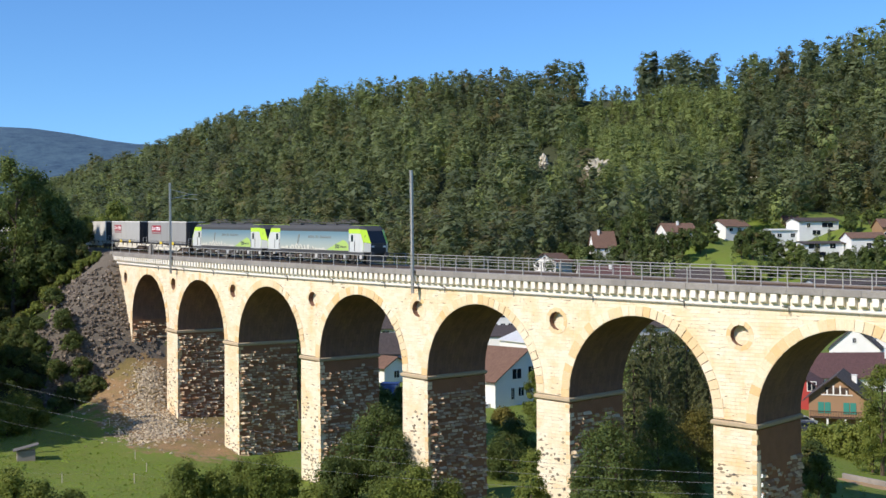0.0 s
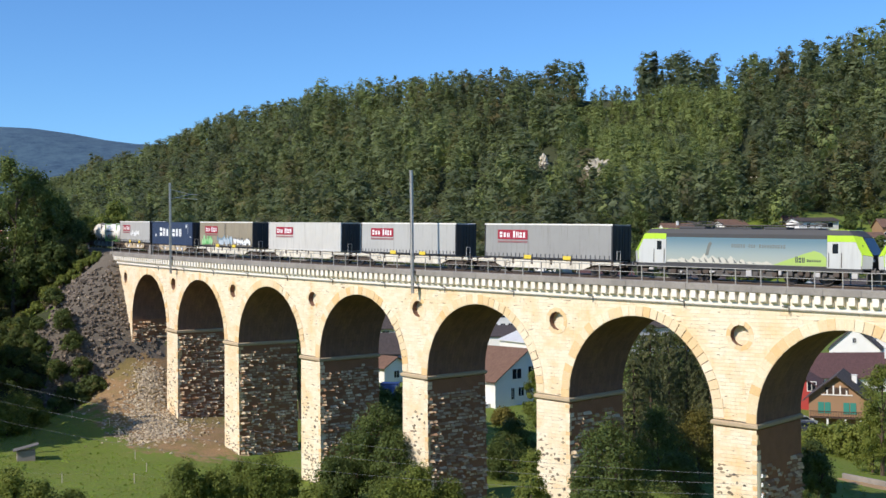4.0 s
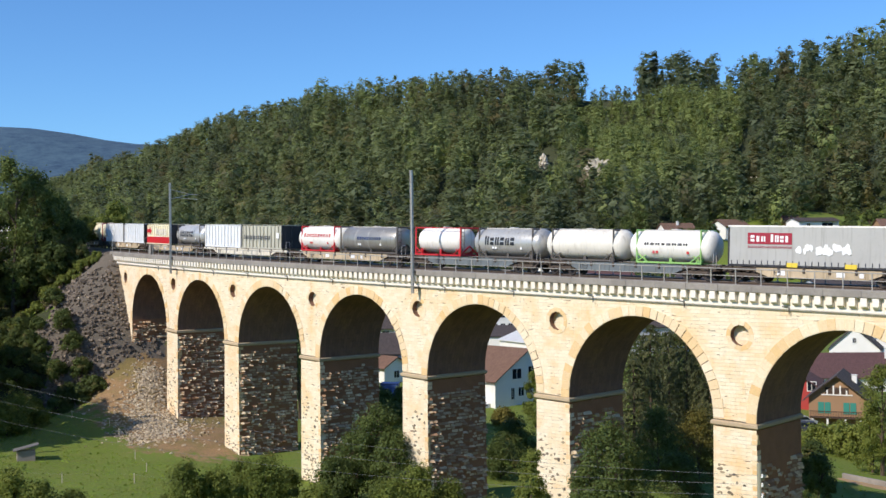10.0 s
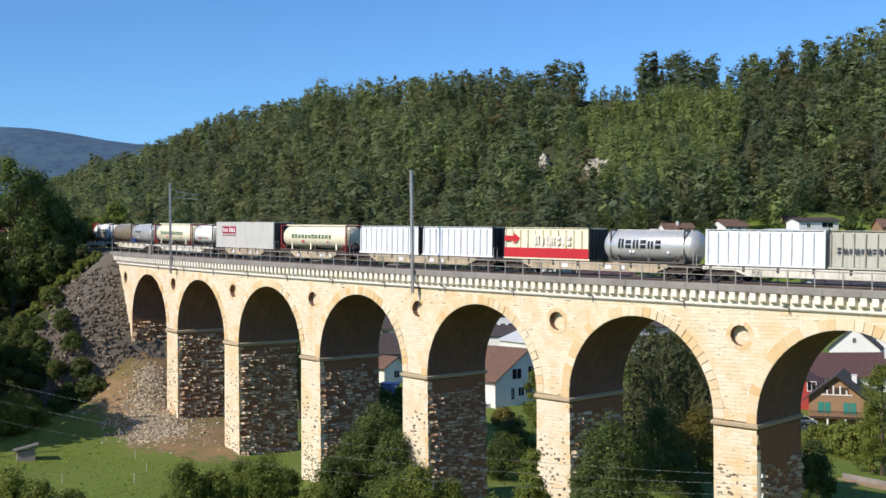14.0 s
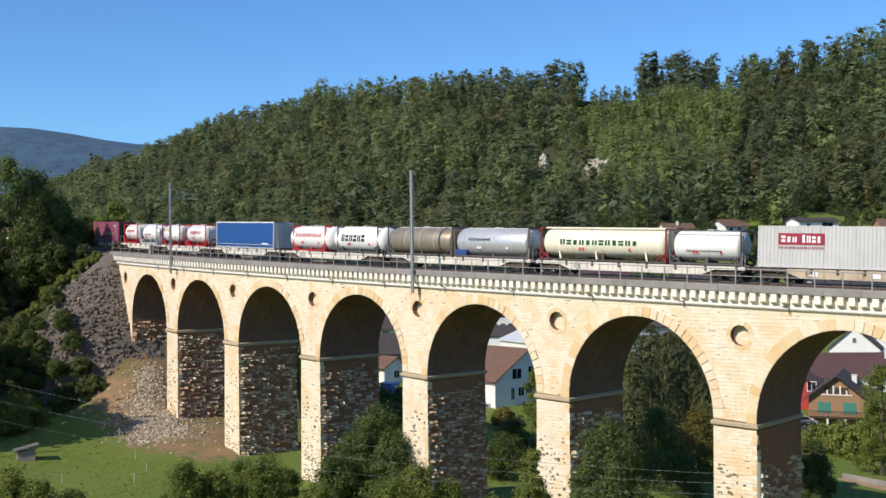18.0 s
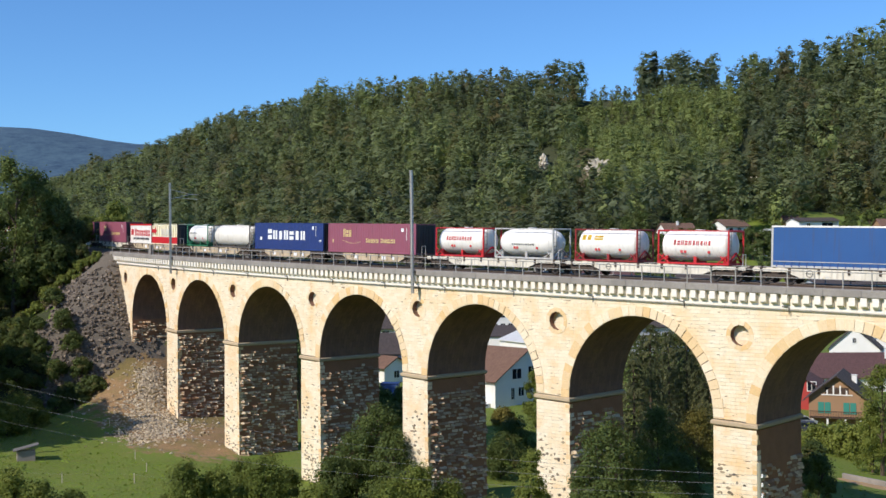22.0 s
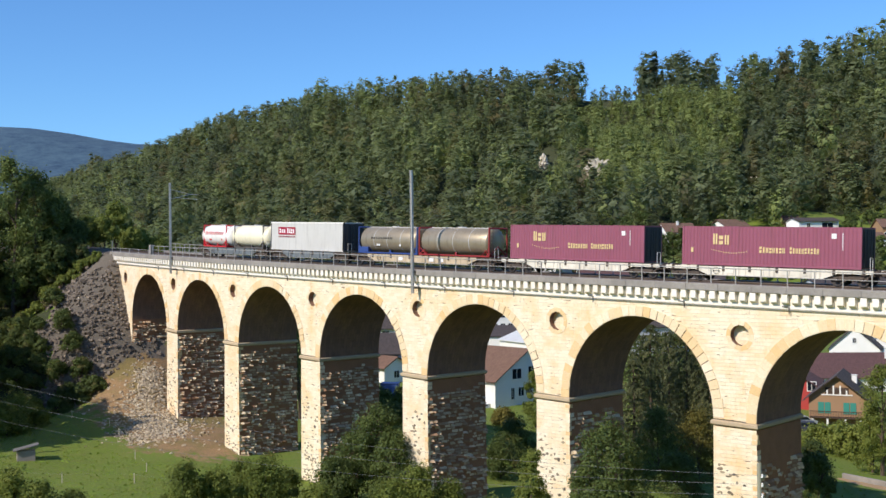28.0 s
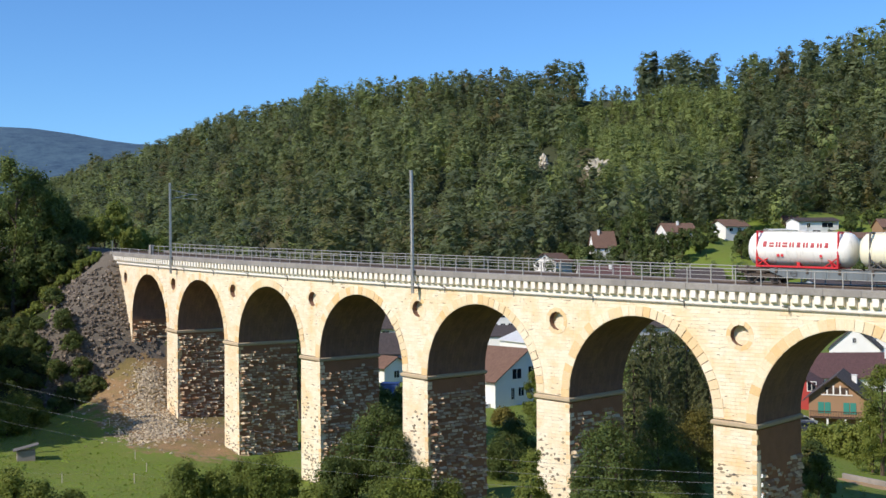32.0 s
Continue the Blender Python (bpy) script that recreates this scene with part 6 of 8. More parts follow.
# tall trees outside the view, added to shade meadow and (last four) bank
for x, y, h, r in ((-51, -26, 19, 5.5), (-57, -27, 20, 6), (-63, -25, 19, 5.5), (-69, -24, 20, 6), (-50, -32, 17, 5.5), (-57, -34, 19, 6), (-65, -33, 20, 6), (-73, -30, 20, 6), (-76, -19, 15, 5), (-86, -9, 25, 5), (-93, -7, 26, 5.5), (-80, -14, 24, 5), (-100, -6, 26, 6)):
    tree("broadleaf_tree", "tall green broadleaf tree outside the view, there for its shade", x, y, h, r, "round", LEAF, 34, 60, 0.8, 0.5)
# growth below the wooded bank, tinted dark in place of the slope's shade
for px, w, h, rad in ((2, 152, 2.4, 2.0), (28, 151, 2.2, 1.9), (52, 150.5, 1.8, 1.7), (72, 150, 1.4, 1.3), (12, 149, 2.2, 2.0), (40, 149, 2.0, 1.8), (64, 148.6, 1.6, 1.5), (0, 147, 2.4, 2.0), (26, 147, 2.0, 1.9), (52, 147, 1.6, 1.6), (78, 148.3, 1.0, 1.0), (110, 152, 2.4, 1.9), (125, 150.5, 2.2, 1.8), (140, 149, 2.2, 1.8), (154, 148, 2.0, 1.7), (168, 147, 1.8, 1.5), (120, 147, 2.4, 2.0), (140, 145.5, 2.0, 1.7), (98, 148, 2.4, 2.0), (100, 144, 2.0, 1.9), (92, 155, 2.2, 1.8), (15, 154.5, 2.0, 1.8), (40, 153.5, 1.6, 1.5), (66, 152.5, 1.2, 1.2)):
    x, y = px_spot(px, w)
    tree("bush", "green scrub on the shaded slope, shade put into its tint", x, y, h, rad, "bush", LEAF, 30, 100, 0.17, 0.2, category="bush")
# a dark hedge of shrubs on the slope behind the viaduct
for k, px in enumerate((1010, 1040, 1108, 1130, 1152, 1172, 1284, 1304, 1324, 1344, 1364, 1384, 1404, 1424, 1446, 1468, 1490, 1512, 1534, 1556)):
    x, y = px_spot(px, 346 + 3 * (k % 3))
    tree("shrub", "dark green shrub on the slope behind the viaduct", x, y, 3.6 + 0.7 * (k * 7 % 4), 3.0, "bush", LEAF, 18, 60, 0.4, 0.15 + 0.1 * (k % 4), category="bush")
# garden trees among the village houses
for px, w, h, rad, tint in ((1172, 370, 12.0, 2.8, 0.2), (1190, 371, 11.0, 2.6, 0.25), (1207, 370, 12.5, 2.8, 0.18), (1150, 374, 10.0, 3.0, 0.35), (1130, 376, 11.0, 3.4, 0.3), (1105, 378, 10.0, 3.2, 0.25), (1090, 376, 9.0, 3.0, 0.4), (1046, 384, 8.0, 3.0, 0.45), (1030, 382, 8.5, 3.2, 0.4), (1012, 384, 9.0, 3.2, 0.35), (1000, 392, 9.0, 3.0, 0.3), (930, 396, 8.0, 3.2, 0.5), (952, 400, 9.0, 3.2, 0.5), (890, 398, 8.0, 3.0, 0.4), (1312, 368, 9.0, 3.2, 0.2), (1332, 366, 10.0, 3.4, 0.2), (1352, 366, 9.5, 3.4, 0.25), (1374, 364, 8.0, 3.0, 0.35), (1398, 362, 7.4, 2.8, 0.95), (1416, 362, 6.6, 2.6, 0.7), (1440, 360, 5.0, 2.4, 0.4), (1470, 360, 5.6, 2.5, 0.35), (1500, 360, 6.2, 2.6, 0.3), (1530, 362, 6.2, 2.6, 0.4), (1558, 364, 8.4, 3.0, 0.5), (1262, 392, 5.4, 2.2, 0.4), (1322, 394, 6.0, 2.4, 0.35), (1358, 396, 5.4, 2.6, 0.3), (1080, 396, 10.0, 3.2, 0.3), (1112, 392, 11.0, 3.4, 0.35), (1138, 396, 9.0, 3.2, 0.3), (1508, 392, 7.0, 2.8, 0.3), (1240, 376, 7.0, 2.8, 0.35)):
    x, y = px_spot(px, w)
    tree("garden_tree", "dense dark garden tree among the village houses", x, y, h, rad, "tall", LEAF, 30, 60, 0.40, tint, category="tree")
for px, w, h, rad in ((1180, 383, 6.5, 2.6), (1198, 381, 5.5, 2.6), (1218, 383, 6.0, 2.6), (1234, 386, 5.0, 2.2), (1166, 382, 6.0, 2.2), (1262, 387, 4.0, 2.0), (1330, 388, 4.6, 2.2), (1348, 376, 5.0, 2.4), (1368, 372, 4.2, 2.0), (1418, 367, 4.4, 2.2), (1440, 364, 3.6, 2.0), (1478, 366, 4.4, 2.2), (1502, 364, 4.0, 2.0), (1545, 364, 4.6, 2.4), (1310, 376, 4.6, 2.2), (1062, 382, 4.4, 2.2), (1080, 383, 4.8, 2.4), (1045, 384, 5.0, 2.2), (1500, 396, 5.0, 2.4), (1420, 412, 4.0, 2.0), (1540, 398, 5.0, 2.4), (1555, 392, 5.5, 2.4)):
    x, y = px_spot(px, w)
    tree("small_tree", "small garden tree among the village houses", x, y, h, rad, "tall", LEAF, 22, 55, 0.36, 0.42, category="small tree")
# trees beyond the line at the far end
for px, w, top, rad, tint in ((205, 192, 12.5, 3.2, 0.7), (250, 196, 8.0, 3.0, 0.62), (165, 186, 9.5, 2.8, 0.5), (232, 186, 6.0, 2.4, 0.75), (276, 205, 7.0, 3.2, 0.6), (150, 178, 7.0, 2.4, 0.3), (185, 180, 5.5, 2.2, 0.6), (320, 225, 6.0, 3.5, 0.6)):
    x, y = px_spot(px, w)
    tree("broadleaf_tree", "light green broadleaf tree behind the track", x, y, max(5, top - ground_z(x, y)), rad, "round", LEAF_BUSH, 44, 105, 0.24, tint)
# bushes and trees round the piers: bearing, distance, top, radius, shape, leaf
for px, w, top, rad, shape, mat, tint in (
        (318, 92, -13.6, 2.7, "bush", LEAF_BUSH, 0.45), (372, 94, -14.6, 2.5, "bush", LEAF_BUSH, 0.55), (462, 96, -13.9, 2.9, "bush", LEAF_BUSH, 0.5), (425, 98, -14.8, 2.2, "bush", LEAF_BUSH, 0.35), (505, 100, -15.6, 2.0, "bush", LEAF_BUSH, 0.4),
        (668, 107, -11.2, 3.0, "round", LEAF, 0.42), (625, 108, -13.4, 2.9, "bush", LEAF, 0.36), (690, 104, -13.0, 2.4, "bush", LEAF, 0.5), (590, 104, -15.5, 2.6, "bush", LEAF, 0.4), (735, 94, -14.6, 2.5, "bush", LEAF_BUSH, 0.62), (690, 93, -15.6, 2.2, "bush", LEAF_BUSH, 0.6), (790, 95, -16.2, 2.4, "bush", LEAF_BUSH, 0.5), (560, 96, -16.5, 2.4, "bush", LEAF_BUSH, 0.6),
        (905, 124, -15.0, 3.0, "bush", LEAF, 0.3), (880, 118, -16.4, 2.4, "bush", LEAF, 0.25), (936, 87, -11.9, 1.5, "tall", LEAF_BUSH, 0.68), (918, 88, -14.8, 1.5, "bush", LEAF_BUSH, 0.6), (955, 90, -15.6, 1.4, "bush", LEAF_BUSH, 0.55),
        (1075, 82, -9.3, 2.9, "round", LEAF, 0.42), (1040, 83, -11.6, 2.3, "bush", LEAF, 0.36), (1112, 83, -12.0, 2.2, "bush", LEAF, 0.4), (1075, 80, -13.5, 2.8, "bush", LEAF, 0.45),
        (1160, 118, -13.0, 3.2, "bush", LEAF, 0.4), (1230, 122, -14.0, 3.4, "bush", LEAF_DRY, 0.35), (1190, 112, -17.0, 3.0, "bush", LEAF, 0.25),
        (1442, 98, -14.6, 1.7, "bush", LEAF, 0.4), (1556, 122, -9.0, 2.6, "tall", LEAF_BUSH, 0.75), (1538, 124, -14.0, 2.2, "bush", LEAF_BUSH, 0.75), (1485, 134, -17.6, 3.2, "bush", LEAF_BUSH, 0.8), (1440, 136, -17.8, 2.6, "bush", LEAF_BUSH, 0.75), (1520, 132, -17.2, 2.4, "bush", LEAF_BUSH, 0.85), (1435, 112, -16.0, 2.2, "bush", LEAF, 0.2),
        (944, 150, -12.2, 1.7, "tall", LEAF_BUSH, 0.6), (962, 148, -13.6, 2.4, "bush", LEAF_BUSH, 0.5), (890, 150, -17.4, 1.8, "bush", LEAF_DRY, 0.6), (690, 150, -16.6, 2.6, "bush", LEAF, 0.4), (664, 156, -15.0, 2.8, "round", LEAF, 0.35), (705, 160, -15.6, 1.6, "bush", LEAF, 0.4),
        # Dark-tinted growth behind the spruces, added to blacken the gaps between boughs.
        (1128, 166, -9.0, 4.0, "round", LEAF, 0.12), (1162, 172, -8.4, 4.4, "round", LEAF, 0.1), (1205, 170, -8.8, 4.4, "round", LEAF, 0.14), (1246, 174, -8.6, 4.4, "round", LEAF, 0.1), (1286, 168, -9.4, 4.0, "round", LEAF, 0.15), (1140, 160, -14.0, 4.0, "bush", LEAF, 0.1), (1185, 162, -14.0, 4.0, "bush", LEAF, 0.1), (1230, 162, -14.0, 4.0, "bush", LEAF, 0.1), (1275, 160, -14.0, 4.0, "bush", LEAF, 0.1),
        (528, 150, -6.0, 3.4, "round", LEAF, 0.25), (515, 160, -4.0, 4.0, "round", LEAF, 0.25),
        (15, 86, -12.8, 2.3, "bush", LEAF_BUSH, 0.8), (64, 86, -13.9, 2.3, "bush", LEAF_BUSH, 0.7), (122, 88, -15.2, 2.2, "bush", LEAF_BUSH, 0.5), (-20, 90, -13.6, 2.2, "bush", LEAF_BUSH, 0.7), (250, 90, -16.6, 2.0, "bush", LEAF_BUSH, 0.5), (860, 94, -17.5, 2.2, "bush", LEAF_BUSH, 0.5), (1000, 78, -16.5, 2.2, "bush", LEAF_BUSH, 0.5)):
    x, y = px_spot(px, w)
    g = ground_z(x, y)
    what = {"bush": "bush", "round": "small_tree", "tall": "small_tree"}[shape]
    tree(what, ("dense green bush" if what == "bush" else "small green broadleaf tree") + " growing beside the viaduct piers", x, y, max(1.5, top - g), rad, shape, mat, (74 if rad > 2 else 48) if w < 130 else 44, 112 if w < 130 else 80, 0.13 if w < 130 else 0.19, tint, category=what.replace("_", " "))


def spruce(x, y, height, radius):
    """A conifer of drooping whorls: each bough carries hanging sprays of needles."""
    TREE_SEED[0] += 1
    rng = np.random.default_rng(TREE_SEED[0])
    t = thing("conifer", Matrix.Translation((x, y, ground_z(x, y))), "dark spruce with drooping branches behind the viaduct", "tree")
    wood, tris, shade = bmesh.new(), [], []
    limb(wood, [(0, 0, -0.3), (0.05, 0.02, height * 0.5), (0, 0, height)], 0.02 * height, 0.02)
    z = 0.04 * height
    while z < height * 0.985:
        r = radius * (1.02 - z / height) ** 0.72
        for k in range(8):
            a = rng.uniform(0, 6.283)
            d, side = np.array((math.cos(a), math.sin(a), 0)), np.array((-math.sin(a), math.cos(a), 0))
            tip = r * rng.uniform(0.5, 1.2) + 0.25
            droop = rng.uniform(0.25, 0.5)
            if k < 4:
                limb(wood, [(0, 0, z), tuple(d * tip * 0.55 + np.array((0, 0, z - 0.04 * tip))), tuple(d * tip * 0.95 + np.array((0, 0, z - droop * 0.8 * tip)))], 0.035, 0.01, 4)
            tone = np.clip(rng.normal(0.42, 0.2), 0.06, 1)
            for q in range(64):
                f = rng.uniform(0.12, 1.0) ** 0.8
                p = d * tip * f + side * rng.normal(0, 0.16) * tip * (1.15 - f) + np.array((0, 0, z + 0.14 * tip * math.sin(f * 3) - droop * tip * f * f))
                u = (side * rng.uniform(-1, 1) + d * rng.uniform(-0.3, 0.8)) * rng.uniform(0.05, 0.11)
                tris += [p - u, p + u, p + d * 0.06 + np.array((rng.uniform(-0.12, 0.12), rng.uniform(-0.12, 0.12), -rng.uniform(0.12, 0.45)))]
                # Lighter towards the bough's tip: a highlight put into the tint.
                shade += [min(1, tone + 0.35 * f)] * 3
        z += rng.uniform(0.5, 0.8)
    part("trunk", wood, BARK, t)
    part("crown", mesh_of("crown", np.array(tris), np.arange(len(tris)).reshape(-1, 3), [NEEDLE], np.array(shade)), None, t)


for px, w, top, rad in ((1148, 136, -5.2, 4.2), (1212, 140, -5.6, 4.4), (1118, 132, -8.5, 3.4), (1252, 136, -7.0, 4.2), (1180, 150, -7.4, 4.2), (1284, 146, -8.4, 4.0), (1232, 154, -8.0, 4.2)):
    x, y = px_spot(px, w)
    spruce(x, y, top - ground_z(x, y), rad)



# ---- houses ----
PLASTER_W = plain("white plaster", rgb(236, 234, 228), 0.85, 0, 0.2, 1.5, 0.1)
PLASTER_G = plain("grey plaster", rgb(196, 196, 202), 0.85, 0, 0.2, 1.5, 0.1)
PLASTER_B = plain("tan plaster", rgb(160, 126, 94), 0.85, 0, 0.25, 1.5, 0.1)
PLASTER_R = plain("red painted wall", rgb(178, 62, 56), 0.7, 0, 0.2, 1.5)
TILE_BROWN = masonry("brown roof tiles", rgb(128, 98, 80), rgb(108, 82, 68), rgb(74, 58, 50), 0.32, 0.36, 0.7, 0.0)
TILE_DARK = masonry("dark roof tiles", rgb(84, 74, 70), rgb(68, 60, 58), rgb(46, 42, 40), 0.32, 0.36, 0.7, 0.0)
TILE_RED = masonry("dark red roof tiles", rgb(104, 74, 70), rgb(88, 62, 60), rgb(62, 46, 44), 0.32, 0.36, 0.7, 0.0)
METAL_ROOF = plain("pale sheet roof", rgb(222, 222, 218), 0.5, 0.1, 0.3)
TRIM = plain("white trim", rgb(234, 232, 226), 0.6, 0, 0.1)
SHUTTER = plain("green shutters", rgb(52, 132, 116), 0.6, 0, 0.15)
WOOD_DK = plain("dark stained wood", rgb(74, 56, 44), 0.8, 0, 0.3)


def roof_plane(pts, thick, mat, uvs):
    v = [Vector(p) for p in pts] + [Vector(p) - Vector((0, 0, thick)) for p in pts]
    me = mesh_of("roof", v, [(0, 1, 2, 3), (7, 6, 5, 4), (0, 4, 5, 1), (1, 5, 6, 2), (2, 6, 7, 3), (3, 7, 4, 0)], [mat])
    lay = me.uv_layers.new(name="UVMap")
    for lp in me.loops:
        lay.data[lp.index].uv = uvs[lp.vertex_index % 4]
    return me


def house(label, x, y, turn, w, d, h, rise, ridge, wall, roof, windows=(), z=None, over=0.5, chimney=None, deep=3.0, category="house", extra=None):
    """A house whose front faces the lookout when turn is 0; ridge runs across ('x') or away ('y'). windows: (face, across, up, width, height)."""
    z = ground_z(x, y) if z is None else z
    t = thing("house", Matrix.Translation((x, y, z)) @ Euler((0, 0, radians(46.5 + turn))).to_matrix().to_4x4(), label, category, "houses of the village")
    a, b = w / 2, d / 2
    bm = bmesh.new()
    if ridge == "y":
        prof = [(-a, -deep), (a, -deep), (a, h), (0, h + rise), (-a, h)]
        f0 = [bm.verts.new((px, -b, pz)) for px, pz in prof]
        f1 = [bm.verts.new((px, b, pz)) for px, pz in prof]
    else:
        prof = [(-b, -deep), (b, -deep), (b, h), (0, h + rise), (-b, h)]
        f0 = [bm.verts.new((a, py, pz)) for py, pz in prof]
        f1 = [bm.verts.new((-a, py, pz)) for py, pz in prof]
    bm.faces.new(f0)
    bm.faces.new(f1[::-1])
    for i in range(5):
        j = (i + 1) % 5
        bm.faces.new((f0[j], f0[i], f1[i], f1[j]))
    bmesh.ops.recalc_face_normals(bm, faces=bm.faces)
    part("wall", bm, wall, t)
    half, run = (a, b) if ridge == "y" else (b, a)
    k = rise / half
    for sgn in (-1, 1):
        e, zo = half + over, h - over * k + 0.16
        top = h + rise + 0.16
        if ridge == "y":
            pts = [(sgn * e, -run - over, zo), (sgn * e, run + over, zo), (0, run + over, top), (0, -run - over, top)]
        else:
            pts = [(-run - over, sgn * e, zo), (run + over, sgn * e, zo), (run + over, 0, top), (-run - over, 0, top)]
        sl = math.hypot(e, rise)
        part("roof", roof_plane(pts if rise > 0.05 else pts, 0.16, roof, [(0, 0), (2 * run + 2 * over, 0), (2 * run + 2 * over, sl), (0, sl)]), None, t)
    for face, u, up, ww, hh in windows:
        m = {"f": Matrix.Translation((u, -b, up)), "r": Matrix.Translation((a, u, up)) @ Matrix.Rotation(radians(90), 4, "Z"), "l": Matrix.Translation((-a, u, up)) @ Matrix.Rotation(radians(-90), 4, "Z")}[face]
        fr = part("window", boxes((-ww / 2 - 0.1, -ww / 2, -0.06, 0.02, -0.1, hh + 0.1), (ww / 2, ww / 2 + 0.1, -0.06, 0.02, -0.1, hh + 0.1), (-ww / 2, ww / 2, -0.06, 0.02, hh, hh + 0.1), (-ww / 2 - 0.1, ww / 2 + 0.1, -0.12, 0.02, -0.12, 0), (-0.03, 0.03, -0.05, 0.02, 0, hh)), TRIM, t)
        fr.matrix_local = m
        part("pane", boxes((-ww / 2, ww / 2, -0.025, 0.01, 0, hh)), GLASS, fr)
    if chimney:
        cx, cy, cz = chimney
        part("chimney", boxes((cx - 0.35, cx + 0.35, cy - 0.35, cy + 0.35, cz - 1.8, cz), (cx - 0.42, cx + 0.42, cy - 0.42, cy + 0.42, cz, cz + 0.1), bevel=0.02), PLASTER_W, t)
    if extra:
        extra(t, a, b, h)
    return t


def chalet_front(t, a, b, h):
    for u in (-1.7, 1.7):
        each("shutter", t, SHUTTER, [(u - 0.85, u - 0.05, -b - 0.06, -b - 0.005, 2.3, 3.9), (u + 0.05, u + 0.85, -b - 0.06, -b - 0.005, 2.3, 3.9)], 0.01, "closed green shutter")
    bal = part("balcony", boxes((-a + 0.2, a - 0.2, -b - 1.2, -b, 1.75, 1.9), bevel=0.02), WOOD_DK, t)
    part("baluster", boxes(*[(-a + 0.3 + i * 0.22, -a + 0.36 + i * 0.22, -b - 1.2, -b - 1.14, 1.9, 2.7) for i in range(int((2 * a - 0.6) / 0.22))], (-a + 0.2, a - 0.2, -b - 1.22, -b - 1.12, 2.68, 2.78)), WOOD_DK, bal)
    each("gable_post", t, TRIM, [(u - 0.1, u + 0.1, -b - 0.1, -b - 0.01, h + 0.4, h + 0.4 + (1.6 - abs(u) * 0.75)) for u in (-1.3, -0.45, 0.45, 1.3)], 0, "white gable timber")
    part("gable_beam", boxes((-2.1, 2.1, -b - 0.12, -b - 0.01, h + 0.28, h + 0.42)), TRIM, t, "white gable timber")
    each("porch_post", t, TRIM, [(u - 0.12, u + 0.12, -b - 1.1, -b - 0.86, -0.4, 1.75) for u in (-3.2, -1.2, 1.2, 3.2)])
    part("gable_loft", boxes((-1.6, 1.6, -b - 0.03, -b - 0.004, h + 0.48, h + 1.4)), WOOD_DK, t)


def white_front(t, a, b, h):
    part("porch", boxes((-a - 2.6, -a, -b + 1, -b + 5, -2.5, 1.6), bevel=0.03), PLASTER_W, t, "low white side porch")


GRID = [(u, z) for u in (-4.2, -1.4, 1.4, 4.2) for z in (0.9, 3.5)]
x, y = px_spot(884, 172)
house("pale grey plastered house with a brown tiled gable roof", x, y, 38, 12.6, 12, 4.9, 4.1, "y", PLASTER_W, TILE_BROWN, [("f", -2.2, 4.9, 1.7, 1.4), ("f", 0.7, 5.1, 1.3, 1.4), ("f", -3.0, 2.0, 0.6, 1.6), ("f", -1.4, 2.4, 1.0, 1.2), ("f", -0.1, 2.4, 0.8, 1.2), ("f", 2.0, 2.4, 1.0, 1.2), ("f", -2.4, -0.2, 0.8, 0.9), ("f", -0.5, -0.2, 1.0, 1.1)], z=-20.0, extra=white_front)
x, y = px_spot(1483, 166)
house("tan chalet with green shutters and a dark tiled roof", x, y, -24, 7.6, 10, 4.6, 3.0, "y", PLASTER_B, TILE_DARK, [("r", -2, 2.6, 1.1, 1.2)], z=-22.4, over=0.8, chimney=(1.9, 1.0, 7.2), extra=chalet_front)
x, y = px_spot(1421, 178)
house("bright red rendered house beside the chalet", x, y, -24, 3.9, 9, 3.6, 1.2, "y", PLASTER_R, TILE_RED, [("f", -1.5, 2.8, 1.2, 1.3), ("f", 1.5, 2.8, 1.2, 1.3)], z=-21)
x, y = px_spot(1530, 204)
house("long house under a broad dark red tiled roof", x, y, -4, 22, 14, 2.7, 3.5, "x", PLASTER_W, TILE_RED, [("f", u, 1.0, 1.2, 1.3) for u in (-8, -4, 0, 4, 8)], z=-21.5, chimney=(3, -2, 7.2))
x, y = px_spot(1512, 238)
house("white gabled hall with a steep roof", x, y, -22, 9.7, 14, 2.7, 4.3, "y", PLASTER_W, TILE_DARK, [("f", 0, 4.0, 0.6, 0.9)], z=-19.5, over=0.4)
x, y = px_spot(1572, 246)
house("white gabled hall with a steep roof", x, y, -22, 9, 14, 2.7, 4.0, "y", PLASTER_W, METAL_ROOF, z=-19.5, over=0.4)
x, y = px_spot(700, 198)
house("grey house with a broad dark tiled roof", x, y, 6, 14, 10, 4.2, 3.0, "x", PLASTER_G, TILE_DARK, [("f", u, 1.6, 1.3, 1.3) for u in (-4, -1, 2, 5)], z=-17.6)
x, y = px_spot(683, 190)
house("small cream house with a low brown roof", x, y, 40, 5, 5, 2.6, 1.5, "y", PLASTER_W, TILE_BROWN, [("f", 0, 0.8, 1.0, 1.1)], z=-17.8)
x, y = px_spot(700, 240)
house("white house with a dark roof and balcony", x, y, 0, 15, 10, 5.4, 3.4, "x", PLASTER_W, TILE_DARK, [("f", u, z0, 1.4, 1.3) for u in (-5, -2, 1, 4) for z0 in (0.9, 3.4)], z=-17.0)
x, y = px_spot(905, 262)
house("white industrial block with a row of windows", x, y, 4, 20, 12, 8.4, 0.3, "x", PLASTER_W, METAL_ROOF, [("f", -8 + 1.7 * i, z0, 1.0, 1.5) for i in range(10) for z0 in (2.8, 5.6)], z=-16.5, over=0.2, category="factory")
x, y = px_spot(905, 240)
house("low workshop with grey ribbed roof and white walls", x, y, -6, 22, 14, 3.4, 1.8, "x", PLASTER_W, TILE_DARK, [], z=-17, over=0.3, category="factory")
